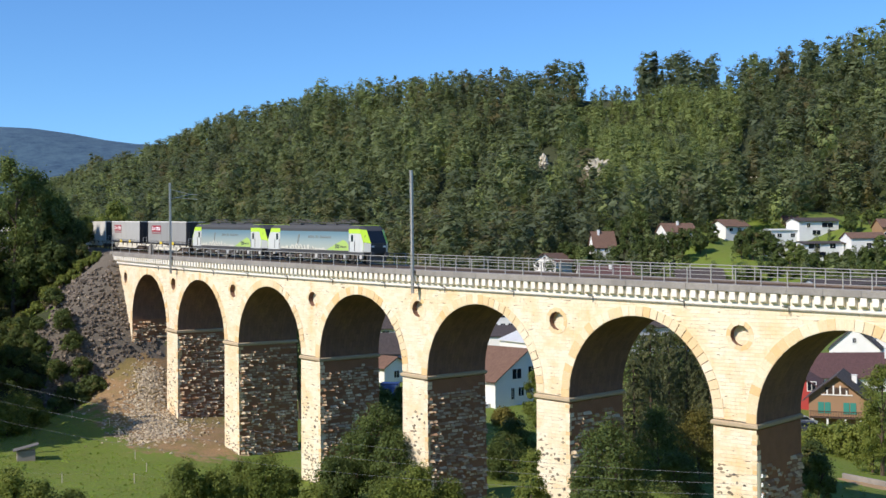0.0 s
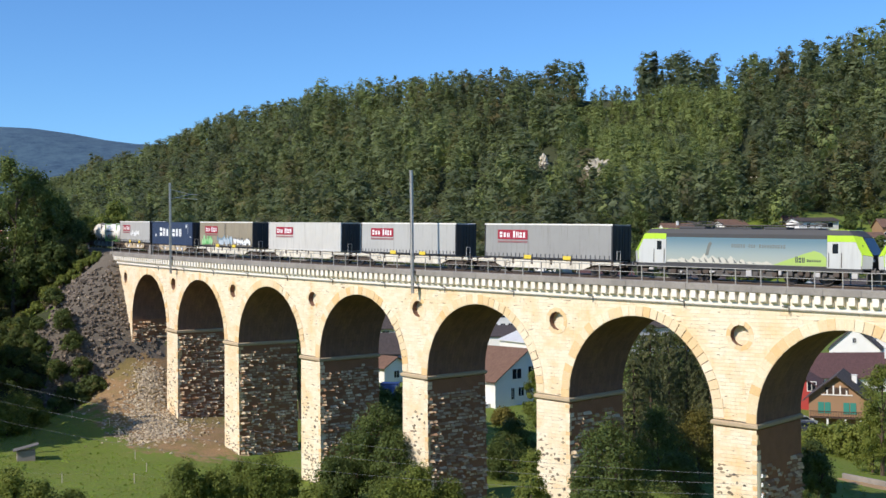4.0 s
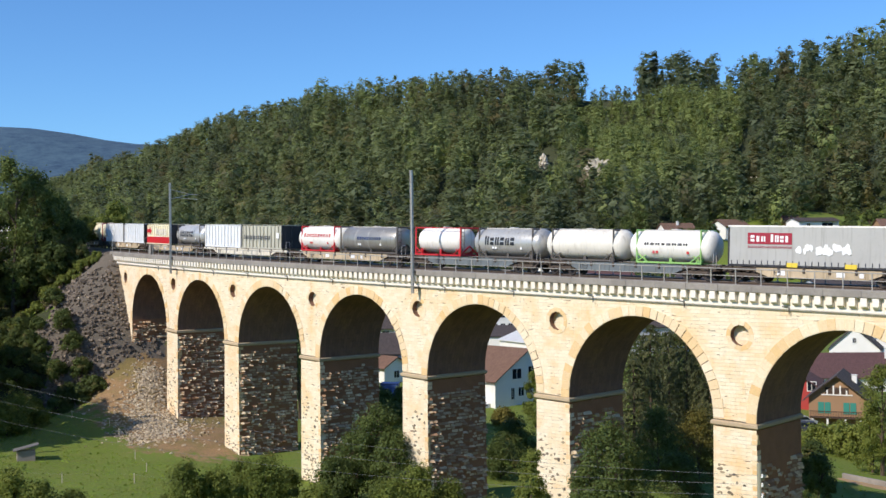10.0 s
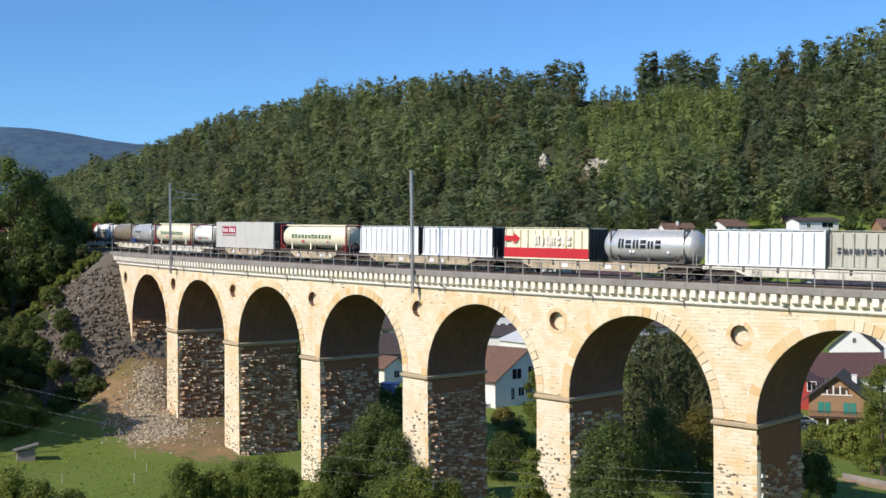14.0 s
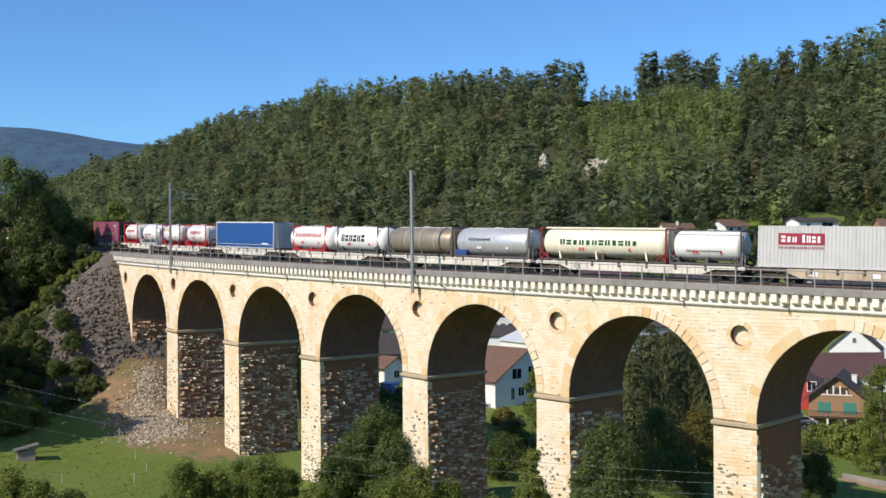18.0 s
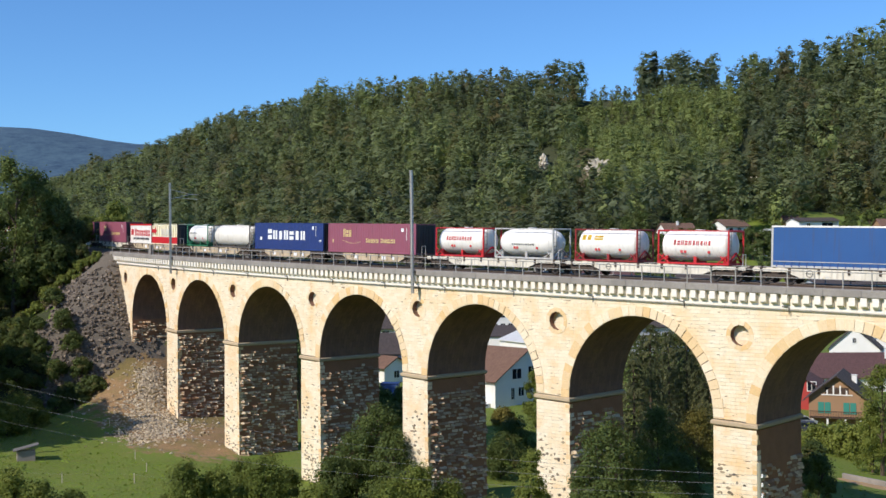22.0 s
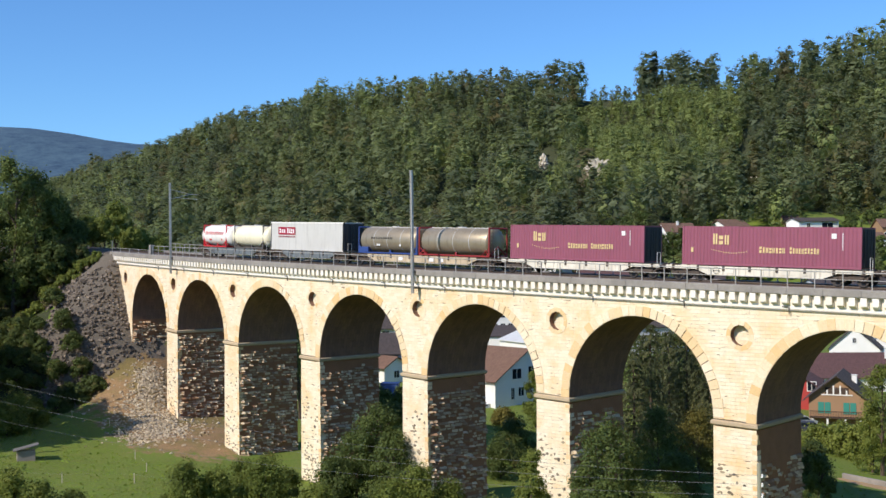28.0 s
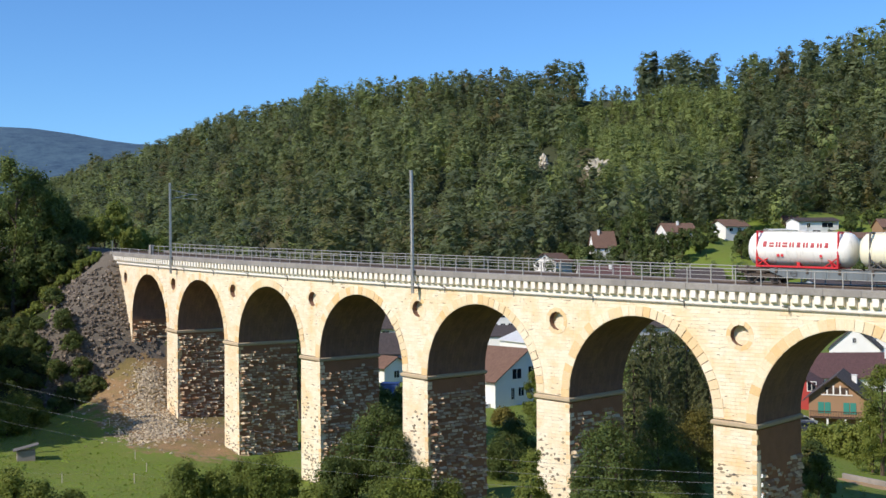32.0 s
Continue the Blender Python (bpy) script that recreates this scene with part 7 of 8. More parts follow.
x, y = px_spot(950, 222)
house("low white workshop with a pale roof", x, y, 28, 10, 12, 4.0, 1.8, "y", PLASTER_W, METAL_ROOF, [("f", 0, 1.0, 1.4, 1.3)], z=-17.6, over=0.4, category="factory")
x, y = px_spot(1190, 244)
house("white flat-roofed block behind the spruces", x, y, 0, 9, 9, 8.0, 0.3, "x", PLASTER_W, TILE_DARK, [("f", -2, 5, 1.2, 1.3), ("f", 2, 5, 1.2, 1.3)], z=-17.4, over=0.6)
x, y = px_spot(1130, 236)
house("grey house behind the spruces", x, y, 10, 9, 9, 5.6, 2.4, "x", PLASTER_G, TILE_DARK, [("f", -2, 2.6, 1.2, 1.3), ("f", 2, 2.6, 1.2, 1.3)], z=-17.4)
x, y = px_spot(978, 380)
house("white house with a dark brown gable roof below the wood", x, y, -38, 8.6, 10, 3.0, 2.4, "y", PLASTER_W, TILE_BROWN, [("f", u, 0.9, 1.1, 1.3) for u in (-2.6, 0, 2.6)] + [("f", 0, 3.4, 0.9, 0.9)], over=1.0, z=-1.6)
x, y = px_spot(1066, 392)
house("house with a steep reddish brown roof among trees", x, y, 8, 7.4, 7, 2.8, 5.0, "x", PLASTER_W, TILE_BROWN, [("f", u, 0.9, 1.2, 1.2) for u in (-2.4, 0.4, 2.6)], chimney=(-1.5, -0.6, 8.4), z=3.2)
x, y = px_spot(1068, 322)
house("long house with a dark brown roof close behind the viaduct", x, y, 4, 14.6, 11, 5.0, 3.2, "x", PLASTER_W, TILE_RED, [("f", u, 2.6, 1.3, 1.3) for u in (-5, -2, 1, 4)], chimney=(1.5, -1.5, 8.6), z=-8.4, deep=8)
x, y = px_spot(1236, 332)
house("house with a broad dark roof close behind the viaduct", x, y, -6, 13.0, 10, 5.0, 2.8, "x", PLASTER_W, TILE_DARK, [("f", u, 2.6, 1.3, 1.3) for u in (-4, -1, 2)], z=-9.2, deep=8)
x, y = px_spot(1512, 300)
house("long workshop with a dark low roof behind the viaduct", x, y, 3, 24, 12, 4.0, 1.4, "x", PLASTER_G, TILE_DARK, [("f", u, 1.6, 2.0, 1.2) for u in (-8, -4, 0, 4, 8)], z=-9.5, deep=8, category="factory")
x, y = px_spot(1197, 394)
house("white house with a brown roof among trees", x, y, 14, 11, 9, 3.0, 3.0, "x", PLASTER_W, TILE_BROWN, [("f", u, 0.8, 1.1, 1.2) for u in (-3, 0, 3)], chimney=(0, -1, 6.6), z=ground_z(x, y) - 2.3)
x, y = px_spot(1291, 402)
house("white hillside house with a brown roof", x, y, 24, 9.5, 8.5, 5.2, 2.2, "x", PLASTER_W, TILE_BROWN, [("f", -2.5, 3.2, 1.4, 1.2), ("f", 1.0, 3.2, 1.4, 1.2), ("r", -1.5, 3.2, 1.0, 1.2), ("r", 1.5, 3.2, 1.0, 1.2), ("f", 1.5, 0.4, 2.4, 1.8)], over=0.8, z=ground_z(x, y) - 1.0)
x, y = px_spot(1438, 402)
house("large white villa with a low dark roof on the slope", x, y, 12, 15, 9, 5.4, 1.2, "x", PLASTER_W, TILE_DARK, [("f", 3.2, 3.2, 4.2, 1.6), ("f", -4, 3.2, 1.2, 1.4), ("f", -1, 0.6, 3.0, 1.6), ("f", 5, 0.6, 2.0, 1.6), ("r", 0, 3.2, 1.4, 1.4)], over=0.7, z=ground_z(x, y) - 1.5)
x, y = px_spot(1385, 400)
house("white terraced wing of the hillside villa", x, y, 12, 12, 7, 3.6, 0.5, "x", PLASTER_W, METAL_ROOF, [("f", -3, 1.2, 1.6, 1.3), ("f", 2, 1.2, 1.6, 1.3)])
x, y = px_spot(1402, 414)
house("house with a red tiled roof on the slope", x, y, 0, 7, 6, 2.2, 1.6, "x", PLASTER_B, TILE_RED, [("f", 0, 0.6, 1.6, 1.1)], z=ground_z(x, y) - 1.5)
x, y = px_spot(1448, 378)
house("white terraced house with dark window bands", x, y, 10, 14, 8, 5.6, 0.8, "x", PLASTER_W, TILE_DARK, [("f", -3.5, 4.0, 4.0, 1.5), ("f", 3.0, 4.0, 2.0, 1.5), ("f", -2, 1.2, 5.0, 1.7), ("f", 4.5, 1.2, 1.4, 1.6)])
x, y = px_spot(1378, 382)
house("long low white garden wing with a flat roof", x, y, 14, 15, 5, 3.4, 0.3, "x", PLASTER_W, TILE_DARK)
x, y = px_spot(1528, 376)
house("white house with a brown roof and dark garage", x, y, 6, 12, 8, 4.4, 1.8, "x", PLASTER_W, TILE_BROWN, [("f", 0, 1.0, 1.6, 1.8), ("f", 3.6, 1.0, 1.4, 1.8)])
x, y = px_spot(1495, 380)
house("low white annex with a dark roof", x, y, 6, 8, 6, 3.0, 0.5, "x", PLASTER_W, WOOD_DK, [("f", -1, 0.6, 3.0, 1.4)])
x, y = px_spot(1576, 386)
house("house with a dark brown roof at the edge of the meadow", x, y, 4, 9, 8, 4.4, 2.6, "x", PLASTER_B, TILE_BROWN, [("f", -2, 1.2, 1.4, 1.3), ("f", -3.4, 1.2, 1.0, 1.3)], z=ground_z(x, y) - 3.2)

# ---- woods on the hill ----


def wood_crowns(rng, n_kinds=12, per=11, n_lobe=28, size=0.0275):
    """Crown shapes of unit height, each of leaf clumps over many small lobes: broad, narrow and pointed kinds."""
    kinds = []
    for k in range(n_kinds):
        spire = k % 6 == 5
        z = np.sort(rng.uniform(0, 1, n_lobe))
        wide = 1.08 - z if spire else np.sqrt(np.clip(1 - (z * 1.5 - 0.58) ** 2, 0.06, 1))
        t = np.arange(n_lobe) * 2.4 + rng.uniform(-0.5, 0.5, n_lobe)
        rr = (0.13 if spire else 0.17) * wide * rng.uniform(0.5, 1.1, n_lobe)
        c = np.stack((rr * np.cos(t), rr * np.sin(t), 0.08 + 0.86 * z), 1)
        r = ((0.02 if spire else 0.03) + 0.045 * wide * rng.uniform(0.6, 1.25, n_lobe))[:, None] * np.array((1, 1, 1.25))
        v, f = leaf_cloud(rng, c, r, per, size, 0.9, 2.2, 1.0)
        v2, f2 = leaf_cloud(rng, c * np.array((0.8, 0.8, 0.97)), r, 3, size * 2.3, 0.95, 1.6, 0.2)
        kinds.append((np.concatenate((v, v2)), np.concatenate((f, f2 + len(v)))))
    return kinds


def woods(name, places, heights, tints, mat, label, rng, kinds, widths=(0.9, 1.4)):
    vs, fs, ts, off = [], [], [], 0
    for (x, y, z), h, tint in zip(places, heights, tints):
        v, f = kinds[rng.integers(len(kinds))]
        a = rng.uniform(0, 2 * np.pi)
        ca, sa = math.cos(a), math.sin(a)
        wide = rng.uniform(*widths)
        q = np.stack(((v[:, 0] * ca - v[:, 1] * sa) * wide, (v[:, 0] * sa + v[:, 1] * ca) * wide, v[:, 2]), 1) * h + np.array((x, y, z - 0.06 * h))
        vs.append(q)
        fs.append(f + off)
        ts.append(np.full(len(q), tint))
        off += len(q)
    me = mesh_of(name, np.concatenate(vs), np.concatenate(fs), [mat], np.clip(np.concatenate(ts), 0, 1))
    return tagged(new(name, me), label, "trees", kind="stuff")


HOUSES = [(o.matrix_world.translation.x, o.matrix_world.translation.y, 2 if "among trees" in o.get("label", "") else 10 if "below the wood" in o.get("label", "") else 9) for o in scene.objects if o.get("category") in ("house", "factory")]


def plant_hill():
    rng = np.random.default_rng(7)
    step = 7.9
    L, W = np.meshgrid(np.arange(-430, 330, step), np.arange(225, 1080, step))
    L = (L + rng.uniform(-0.48, 0.48, L.shape) * step).ravel()
    W = (W + rng.uniform(-0.48, 0.48, W.shape) * step).ravel()
    x = EYE[0] + L * RGT[0] + W * FWD[0]
    y = EYE[1] + L * RGT[1] + W * FWD[1]
    z, masks, f, w, l = terrain(x, y)
    ratio = L / W
    rw = np.interp(L, RIDGE_L, RIDGE_W)
    ok = (f > 0.10) & (np.abs(ratio) < 0.46) & (W < rw + 22)
    # the village and its meadows stay open
    village = (ratio > 0.06) & (ratio < 0.46) & (W < np.interp(ratio, [0.06, 0.12, 0.22, 0.26, 0.305, 0.32, 0.36, 0.40, 0.46], [370, 396, 400, 404, 410, 428, 430, 412, 402]))
    open_1 = (ratio > 0.212) & (ratio < 0.262) & (W > 372) & (W < 384)
    near_house = np.zeros(len(L), bool)
    for hx, hy, clear_m in HOUSES:
        near_house |= (np.hypot(x - hx, y - hy) < 7.5) | ((np.abs((x - hx) * RGT[0] + (y - hy) * RGT[1]) < 5.0) & ((x - hx) * FWD[0] + (y - hy) * FWD[1] < 0) & ((x - hx) * FWD[0] + (y - hy) * FWD[1] > -clear_m))
    keep_v = village & ~near_house & ~open_1 & (rng.uniform(size=len(L)) < np.where(ratio > 0.262, np.where(W > 402, 0.28, 0.85), 0.95))
    cliffs = np.zeros(len(L), bool)
    for cx, cy, r in ((-227, 309, 9), (-273, 327, 5), (-179, 354, 9)):
        cliffs |= np.hypot(x - cx, y - cy) < r
    keep = ok & ((~village & ~cliffs) | keep_v)
    light = (ratio > 0.115) & (ratio < 0.262) & (W > 455) & (W < rw - 12)
    h = rng.uniform(13, 23, len(L)) * np.where(rng.uniform(size=len(L)) < 0.18, 1.25, 1.0)
    h = np.where(W > rw - 30, rng.uniform(17.5, 23.0, len(L)), h)
    tall = (ratio > 0.168) & (ratio < 0.238) & (W > rw - 26)
    h = np.where(tall, rng.uniform(24, 32, len(L)), h)
    gap = ((ratio > 0.132) & (ratio < 0.166) & (W > rw - 30)) | ((ratio > 0.24) & (ratio < 0.252) & (W > rw - 30))
    h = np.where(gap, rng.uniform(7, 10, len(L)), h)
    h = np.where(light, rng.uniform(10, 15, len(L)), h)
    h = np.where(village, np.where(ratio < 0.205, rng.uniform(6, 12, len(L)), np.where(W < 368, rng.uniform(5, 9, len(L)), rng.uniform(2.5, 6.5, len(L)))), h)
    high = (ratio > 0.09) & (ratio < 0.127) & (W > rw - 30)
    h = np.where(high, rng.uniform(21, 26, len(L)), h)
    for cx, cy, r in ((-229, 309, 9), (-273, 327, 5)):
        ahead = (x - cx) * FWD[0] + (y - cy) * FWD[1]
        h = np.where((np.abs((x - cx) * RGT[0] + (y - cy) * RGT[1]) < r) & (ahead < 0) & (ahead > -60), np.minimum(h, np.clip(-ahead * 0.14 + 1, 4, 13)), h)
    tint = np.where(rng.uniform(size=len(L)) < np.where((W > rw - 45) & (ratio < 0.13), 0.25, 0.05), 0.04, 1) * np.clip(0.42 + 0.16 * np.sin(L * 0.031 + W * 0.013) + rng.normal(0, 0.24, len(L)) + np.where(light, 0.44, 0) + np.where(village, 0.12, 0), 0.02, 1)
    keep &= ~(light & (rng.uniform(size=len(L)) < 0.3))
    # the pale young wood on the upper slope stands closer
    n = 620
    r2 = rng.uniform(0.10, 0.262, n)
    W2 = rng.uniform(450, 640, n)
    L2 = r2 * W2
    x2, y2 = EYE[0] + L2 * RGT[0] + W2 * FWD[0], EYE[1] + L2 * RGT[1] + W2 * FWD[1]
    in2 = W2 < np.interp(L2, RIDGE_L, RIDGE_W) - 14
    x, y, z = np.concatenate((x, x2)), np.concatenate((y, y2)), np.concatenate((z, terrain(x2, y2)[0]))
    h, tint = np.concatenate((h, rng.uniform(9, 14, n))), np.concatenate((tint, np.clip(rng.normal(0.95, 0.14, n), 0.1, 1)))
    keep = np.concatenate((keep, in2))
    i = np.argwhere(keep).ravel()
    kinds = wood_crowns(rng)
    woods("hill_woods", list(zip(x[i], y[i], z[i])), h[i], tint[i], LEAF_WOOD, "mixed broadleaf woods covering the hill", rng, kinds)


plant_hill()


# ---- rock, rubble and scree ----
def rocks(rng, places, sizes, squash=0.7):
    vs, fs, off = [], [], 0
    cube = np.array([(x, y, z) for x in (-1, 1) for y in (-1, 1) for z in (-1, 1)], float)
    quads = np.array([(0, 1, 3, 2), (4, 6, 7, 5), (0, 4, 5, 1), (2, 3, 7, 6), (0, 2, 6, 4), (1, 5, 7, 3)])
    for p, s in zip(places, sizes):
        v = cube * rng.uniform(0.55, 1.0, (8, 3)) * s * 0.5 * np.array((rng.uniform(0.8, 1.5), 1, squash))
        m = np.array(Euler(rng.uniform(-0.5, 0.5, 3) + np.array((0, 0, rng.uniform(0, 6)))).to_matrix())
        vs.append(v @ m.T + np.array(p))
        fs += (quads + off).tolist()
        off += 8
    return np.concatenate(vs), fs


def scatter_rocks():
    rng = np.random.default_rng(3)
    n = 5200
    x, y = rng.uniform(-80, -58, n), rng.uniform(-16, 9, n)
    z, masks, f, w, l = terrain(x, y)
    k = masks["scree"] > 0.5
    k &= np.hypot(x + 74, y - 7) > 4.8
    v, f = rocks(rng, np.stack((x, y, z), 1)[k], rng.uniform(0.2, 0.62, k.sum()))
    tagged(new("stone_bank", mesh_of("stone_bank", v, f, [SCREE])), "steep bank of loose dark grey stones beside the abutment", "stones", kind="stuff")
    n = 3400
    # a pale stream of stones down to the meadow's edge, and a thin scatter round it
    f = rng.uniform(0, 1, n)
    x = np.where(f < 0.78, -58 + 17 * f / 0.78 + rng.normal(0, 1.6, n), rng.normal(-49, 6.0, n))
    y = np.where(f < 0.78, 0.6 - 6.2 * f / 0.78 + rng.normal(0, 2.0, n) * (0.5 + f), rng.normal(-2.0, 3.4, n)) + K * x * x / 2
    z = terrain(x, y)[0]
    v, f = rocks(rng, np.stack((x, y, z), 1), rng.uniform(0.1, 0.5, n) ** 1.3)
    tagged(new("rubble", mesh_of("rubble", v, f, [PALE_SCREE])), "pale broken stone strewn on bare earth", "rubble", kind="stuff")


scatter_rocks()


def cliff(x, y, w, h, seed):
    """A weathered rock face that stands out of the woods."""
    rng = np.random.default_rng(seed)
    z = ground_z(x, y)
    bm = bmesh.new()
    bmesh.ops.create_icosphere(bm, subdivisions=4, radius=1)
    for v in bm.verts:
        n = v.co.copy()
        q = noise.fractal(n * 2.3 + Vector((seed, 0, 0)), 0.8, 2.2, 5) * 0.42 + noise.cell(Vector((n.x * 4, n.y * 3, n.z * 6 + seed))) * 0.2
        v.co = Vector((n.x * w / 2, n.y * 3.0, n.z * h / 2)) * (1 + q)
    ob = new("cliff", bm_mesh("cliff", bm, CLIFF))
    ob.matrix_world = Matrix.Translation((x, y, z + h * 0.42)) @ Euler((radians(-12), 0, radians(46.5))).to_matrix().to_4x4()
    return tagged(ob, "pale limestone rock face in the woods", "cliff", "rock faces")


cliff(-229, 311, 9.0, 12.0, 1)
cliff(-232, 304, 5.0, 6.0, 5)
cliff(-273, 327, 4.0, 7.0, 2)
cliff(-179, 354, 10.0, 4.4, 3)
cliff(-186, 349, 8.0, 5.0, 4)

def meadow_grass():
    """Tufts that break up the meadow's surface."""
    rng = np.random.default_rng(11)
    n = 30000
    x = np.concatenate((rng.uniform(-78, 6, n), rng.uniform(-45, 30, n // 3)))
    y = np.concatenate((rng.uniform(-36, 0, n), rng.uniform(12, 75, n // 3)))
    z, masks, f, w, l = terrain(x, y)
    k = (masks["earth"] < 0.25) & (masks["scree"] < 0.2) & (w > 75)
    x, y, z = x[k], y[k], z[k]
    a, h, r = rng.uniform(0, 6.3, len(x)), rng.uniform(0.03, 0.11, len(x)) * rng.choice((0.7, 1.0, 2.0), len(x), p=(0.5, 0.44, 0.06)), rng.uniform(0.1, 0.3, len(x))
    p = np.stack((x, y, z - 0.03), 1)
    d = np.stack((np.cos(a) * r, np.sin(a) * r, 0 * a), 1)
    up = np.stack((rng.uniform(-0.1, 0.1, len(x)), rng.uniform(-0.1, 0.1, len(x)), h), 1)
    v = np.stack((p - d, p + d, p + up), 1).reshape(-1, 3)
    tint = np.repeat(np.clip(0.5 + 0.25 * np.sin(x * 0.35 + y * 0.2) * np.cos(y * 0.5) + rng.normal(0, 0.22, len(x)), 0.0, 1), 3)
    me = mesh_of("meadow_grass", v, np.arange(len(v)).reshape(-1, 3), [leaves("grass blades", rgb(98, 126, 34), rgb(118, 146, 44), rgb(152, 164, 68))], tint)
    tagged(new("meadow_grass", me), "tufted green grass of the valley meadow", "grass", kind="stuff")


meadow_grass()

# ---- power line ----


def power_pole(x, y, top, arms):
    z = ground_z(x, y)
    t = thing("power_pole", Matrix.Translation((x, y, z)), "grey wooden power pole with insulators", "pole")
    part("pole", rods(0.14, ((0, 0, -0.5), (0, 0, top - z)), n=12), plain("weathered pole wood", rgb(150, 148, 128), 0.9, 0, 0.4), t)
    for a in arms:
        part("insulator", rods(0.06, ((0.2, 0, a - z - 0.1), (0.2, 0, a - z + 0.12)), ((0.0, 0, a - z - 0.08), (0.2, 0, a - z - 0.08))), TRIM, t, "white insulator")
    return t


def cable(a, b, sag, label):
    n = 40
    bm = bmesh.new()
    a, b = Vector(a), Vector(b)
    limb(bm, [a.lerp(b, i / n) - Vector((0, 0, sag * 4 * (i / n) * (1 - i / n))) for i in range(n + 1)], 0.0085, 0.0085, 5)
    ob = new("power_cable", bm_mesh("power_cable", bm, plain("dull aluminium cable", rgb(108, 110, 112), 0.6, 0.3)))
    return tagged(ob, label, "cable", "power cables")


cable((-42.56, -28.93, -7.18), (39.77, -7.48, -11.16), 2.0, "thin grey overhead power cable over the meadow")
cable((-42.59, -28.94, -9.16), (39.77, -7.49, -11.71), 2.0, "thin grey overhead power cable over the meadow")
cable((-42.62, -28.94, -11.20), (39.76, -7.49, -12.36), 2.0, "thin grey overhead power cable over the meadow")
power_pole(39.62, -7.48, -10.41, [q - 0.02 for q in (-11.16, -11.71, -12.36)])
power_pole(-42.71, -28.93, -6.48, [q - 0.02 for q in (-7.18, -9.16, -11.20)])

# ---- meadow ----


POST_WOOD = plain("bleached post wood", rgb(206, 196, 172), 0.9, 0, 0.3)


def fence(points, label):
    t = thing("pasture_fence", Matrix(), label, "fence")
    pts = []
    for (x0, y0), (x1, y1) in zip(points, points[1:]):
        n = max(1, round(math.hypot(x1 - x0, y1 - y0) / 5.2))
        pts += [(x0 + (x1 - x0) * i / n, y0 + (y1 - y0) * i / n) for i in range(n)]
    pts.append(points[-1])
    tops = []
    for x, y in pts:
        z = ground_z(x, y)
        h = random.uniform(0.8, 1.0)
        part("post", rods(0.04, ((x, y, z - 0.2), (x + random.uniform(-0.06, 0.06), y, z + h)), n=8), POST_WOOD, t, "pale wooden post")
        tops.append(Vector((x, y, z + h - 0.1)))
    bm = bmesh.new()
    limb(bm, tops, 0.003, 0.003, 4)
    part("wire", bm, GALV, t)


fence([(-55, -6.5), (-48, -5.2), (-40, -7.0), (-34, -9.5), (-28, -11.5)], "pale posts of a pasture fence with thin wire")
fence([(-33, -24), (-29, -20), (-24, -15), (-20, -12)], "pale posts of a pasture fence with thin wire")
x, y = -39.5, -19.0
hut = thing("feed_hut", Matrix.Translation((x, y, ground_z(x, y))) @ Euler((0, 0, radians(70))).to_matrix().to_4x4(), "small grey wooden feed hut in the meadow", "hut")
part("wall", boxes((-0.9, 0.9, -0.55, 0.55, -0.3, 1.0), bevel=0.02), plain("bleached boards", rgb(150, 142, 130), 0.9, 0, 0.4), hut)
part("roof", outline([(-1.25, 1.0), (1.25, 1.55), (1.25, 1.63), (-1.25, 1.08)], -0.8, 0.8), plain("grey roofing felt", rgb(112, 108, 104), 0.9, 0, 0.4), hut)
x, y = px_spot(688, 171)
skip = thing("waste_skip", Matrix.Translation((x, y, ground_z(x, y))) @ Euler((0, 0, radians(40))).to_matrix().to_4x4(), "blue steel waste skip beside a house", "skip")
part("tub", boxes((-1.3, 1.3, -1.0, 1.0, 0, 1.9), bevel=0.08), paint("blue skip paint", 44, 74, 134), skip)
part("rim", boxes((-1.36, 1.36, -1.06, -0.96, 1.82, 1.95), (-1.36, 1.36, 0.96, 1.06, 1.82, 1.95), (-1.36, -1.26, -1.0, 1.0, 1.82, 1.95), (1.26, 1.36, -1.0, 1.0, 1.82, 1.95)), paint("dark blue rim", 30, 52, 100), skip)


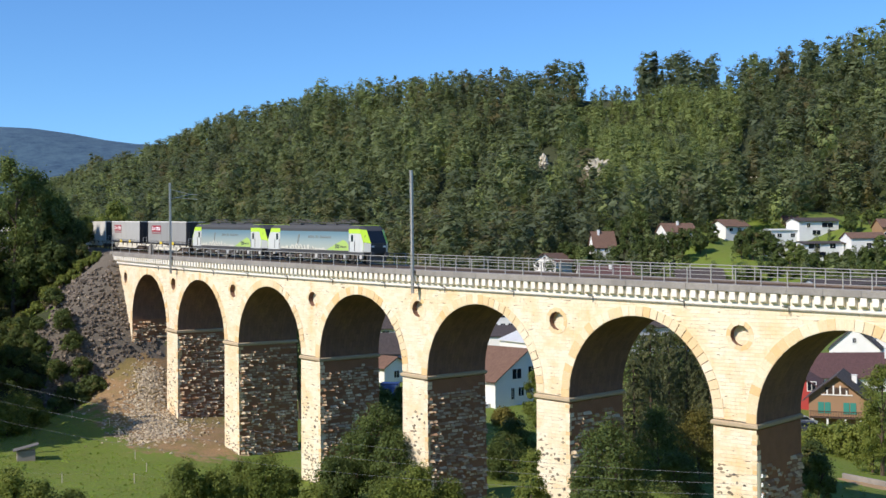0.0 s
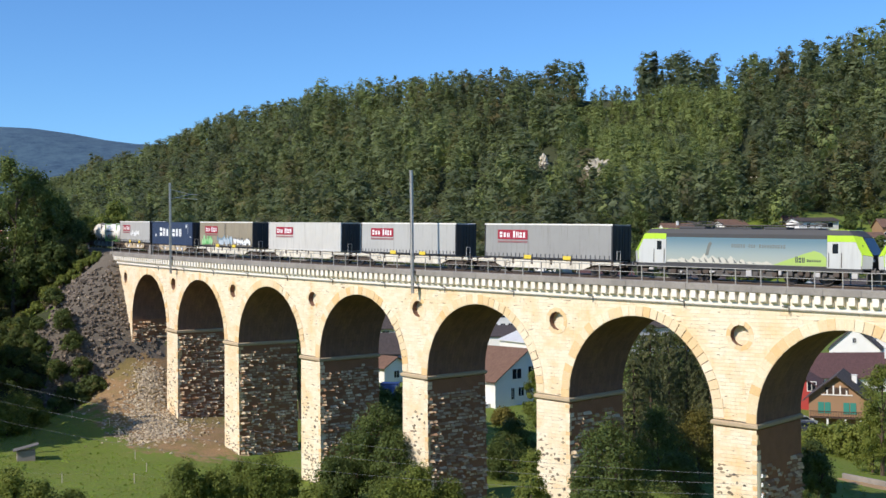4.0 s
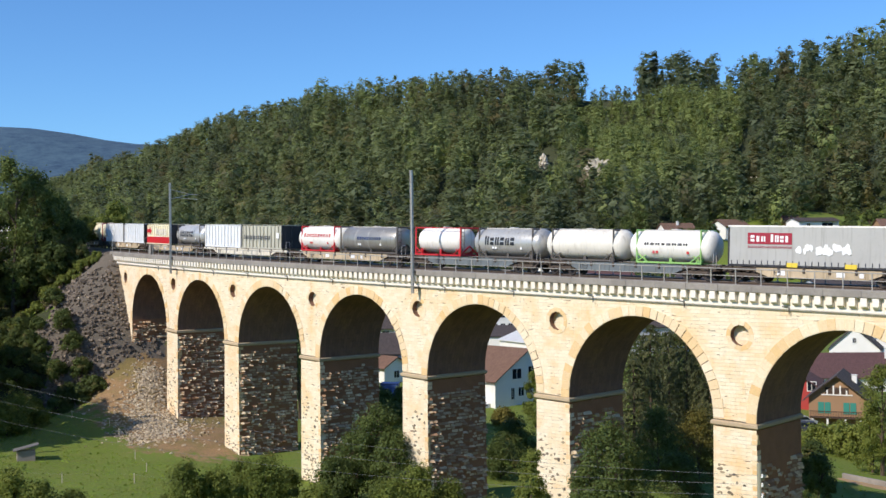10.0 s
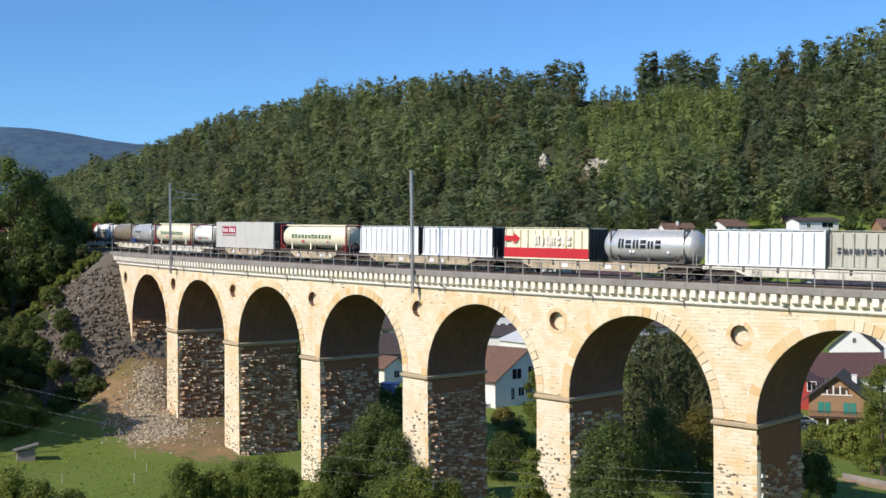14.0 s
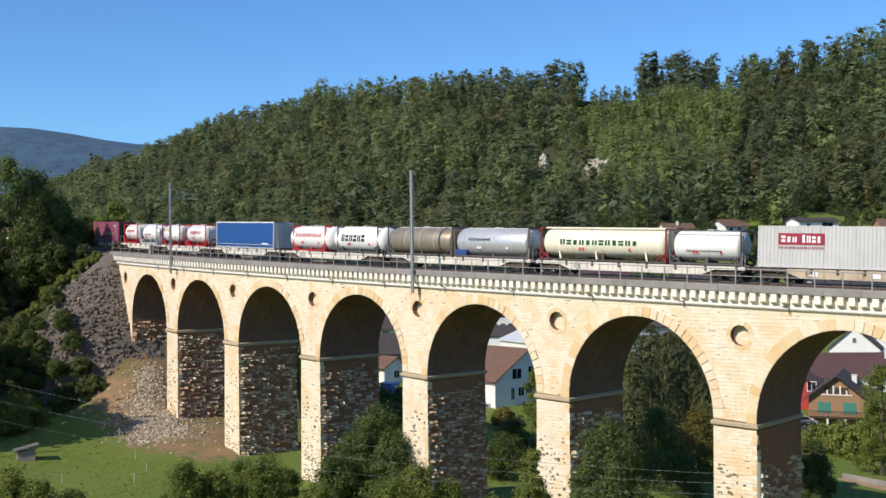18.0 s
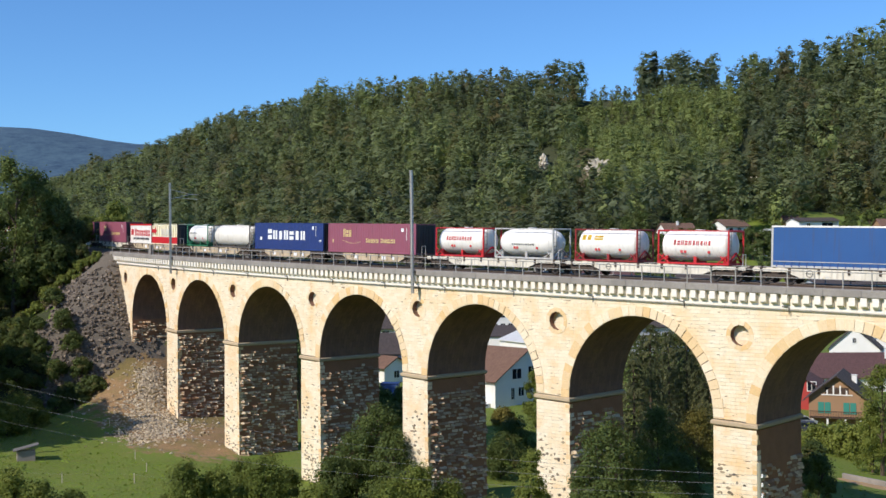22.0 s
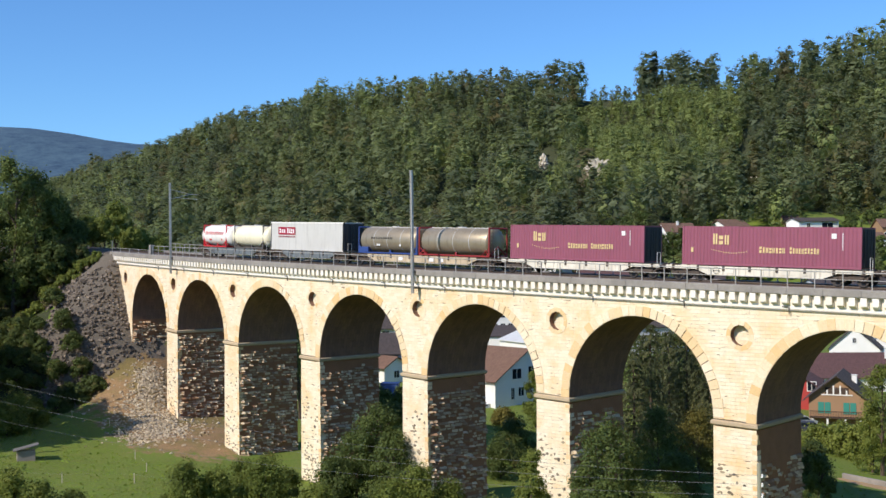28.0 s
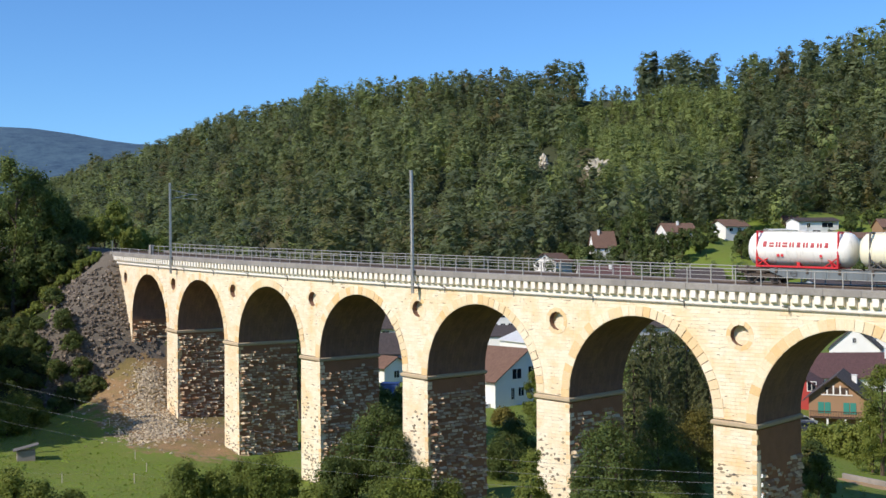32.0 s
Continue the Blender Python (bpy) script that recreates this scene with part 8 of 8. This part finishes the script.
def car(x, y, turn, colour, label):
    t = thing("parked_car", Matrix.Translation((x, y, ground_z(x, y))) @ Euler((0, 0, radians(turn))).to_matrix().to_4x4(), label, "car", "parked cars")
    part("body", outline([(-2.1, 0.3), (2.1, 0.3), (2.15, 0.75), (1.2, 0.92), (0.6, 1.42), (-1.2, 1.45), (-1.9, 0.95), (-2.15, 0.85)], -0.85, 0.85), colour, t)
    part("window", outline([(1.0, 0.94), (0.52, 1.36), (-1.1, 1.38), (-1.6, 0.96)], -0.865, 0.865), GLASS, t)
    for wx in (-1.3, 1.3):
        for wy in (-0.8, 0.8):
            part("wheel", rods(0.31, ((wx, wy - 0.09, 0.31), (wx, wy + 0.09, 0.31)), n=16), RUBBER, t)


for px, w, turn, mat, lab in ((905, 394, 20, LETTER_W, "white car parked below the hill"), (934, 393, 40, LETTER_W, "white van parked below the hill"), (1095, 365, 10, BLACK_P, "black car parked below the hill"), (1412, 158, 60, LGREY_P, "grey car parked beside the chalet"), (1428, 152, 40, LETTER_D, "dark car parked beside the chalet")):
    x, y = px_spot(px, w)
    car(x, y, turn, mat, lab)
# garden wall by the lane
x0, y0 = px_spot(1486, 119)
x1, y1 = px_spot(1585, 113)
wall = thing("garden_wall", Matrix.Translation((0, 0, 0)), "low pale concrete wall beside the garden", "wall", kind="structure")
bm = bmesh.new()
d = Vector((x1 - x0, y1 - y0, 0))
box(bm, 0, d.length, -0.15, 0.15, -0.4, 0.55, 0.03, Matrix.Translation((x0, y0, ground_z(x0, y0))) @ Euler((0, 0, math.atan2(d.y, d.x))).to_matrix().to_4x4())
part("wall_body", bm, CONCRETE, wall)
path = thing("garden_path", Matrix(), "bare earth path along the garden wall", "path", kind="structure")
part("path_bed", box(bmesh.new(), 0, d.length, -2.2, -0.3, -0.4, 0.08, 0.03, Matrix.Translation((x0, y0, ground_z(x0, y0))) @ Euler((0, 0, math.atan2(d.y, d.x))).to_matrix().to_4x4()), plain("trodden earth", rgb(172, 142, 104), 0.95, 0, 0.5, 3, 0.5), path)


# ---- what moves ----
def motions():
    times = [0.0] + [i * 1.0 for i in range(1, 32)] + [32.0]
    for ob, c in moving:
        lift = Matrix() if ob["category"] in ("wagon", "locomotive") else LOAD_UP
        walk(ob, [(t, rail_pose(c + advance(t)) @ lift) for t in times])


motions()
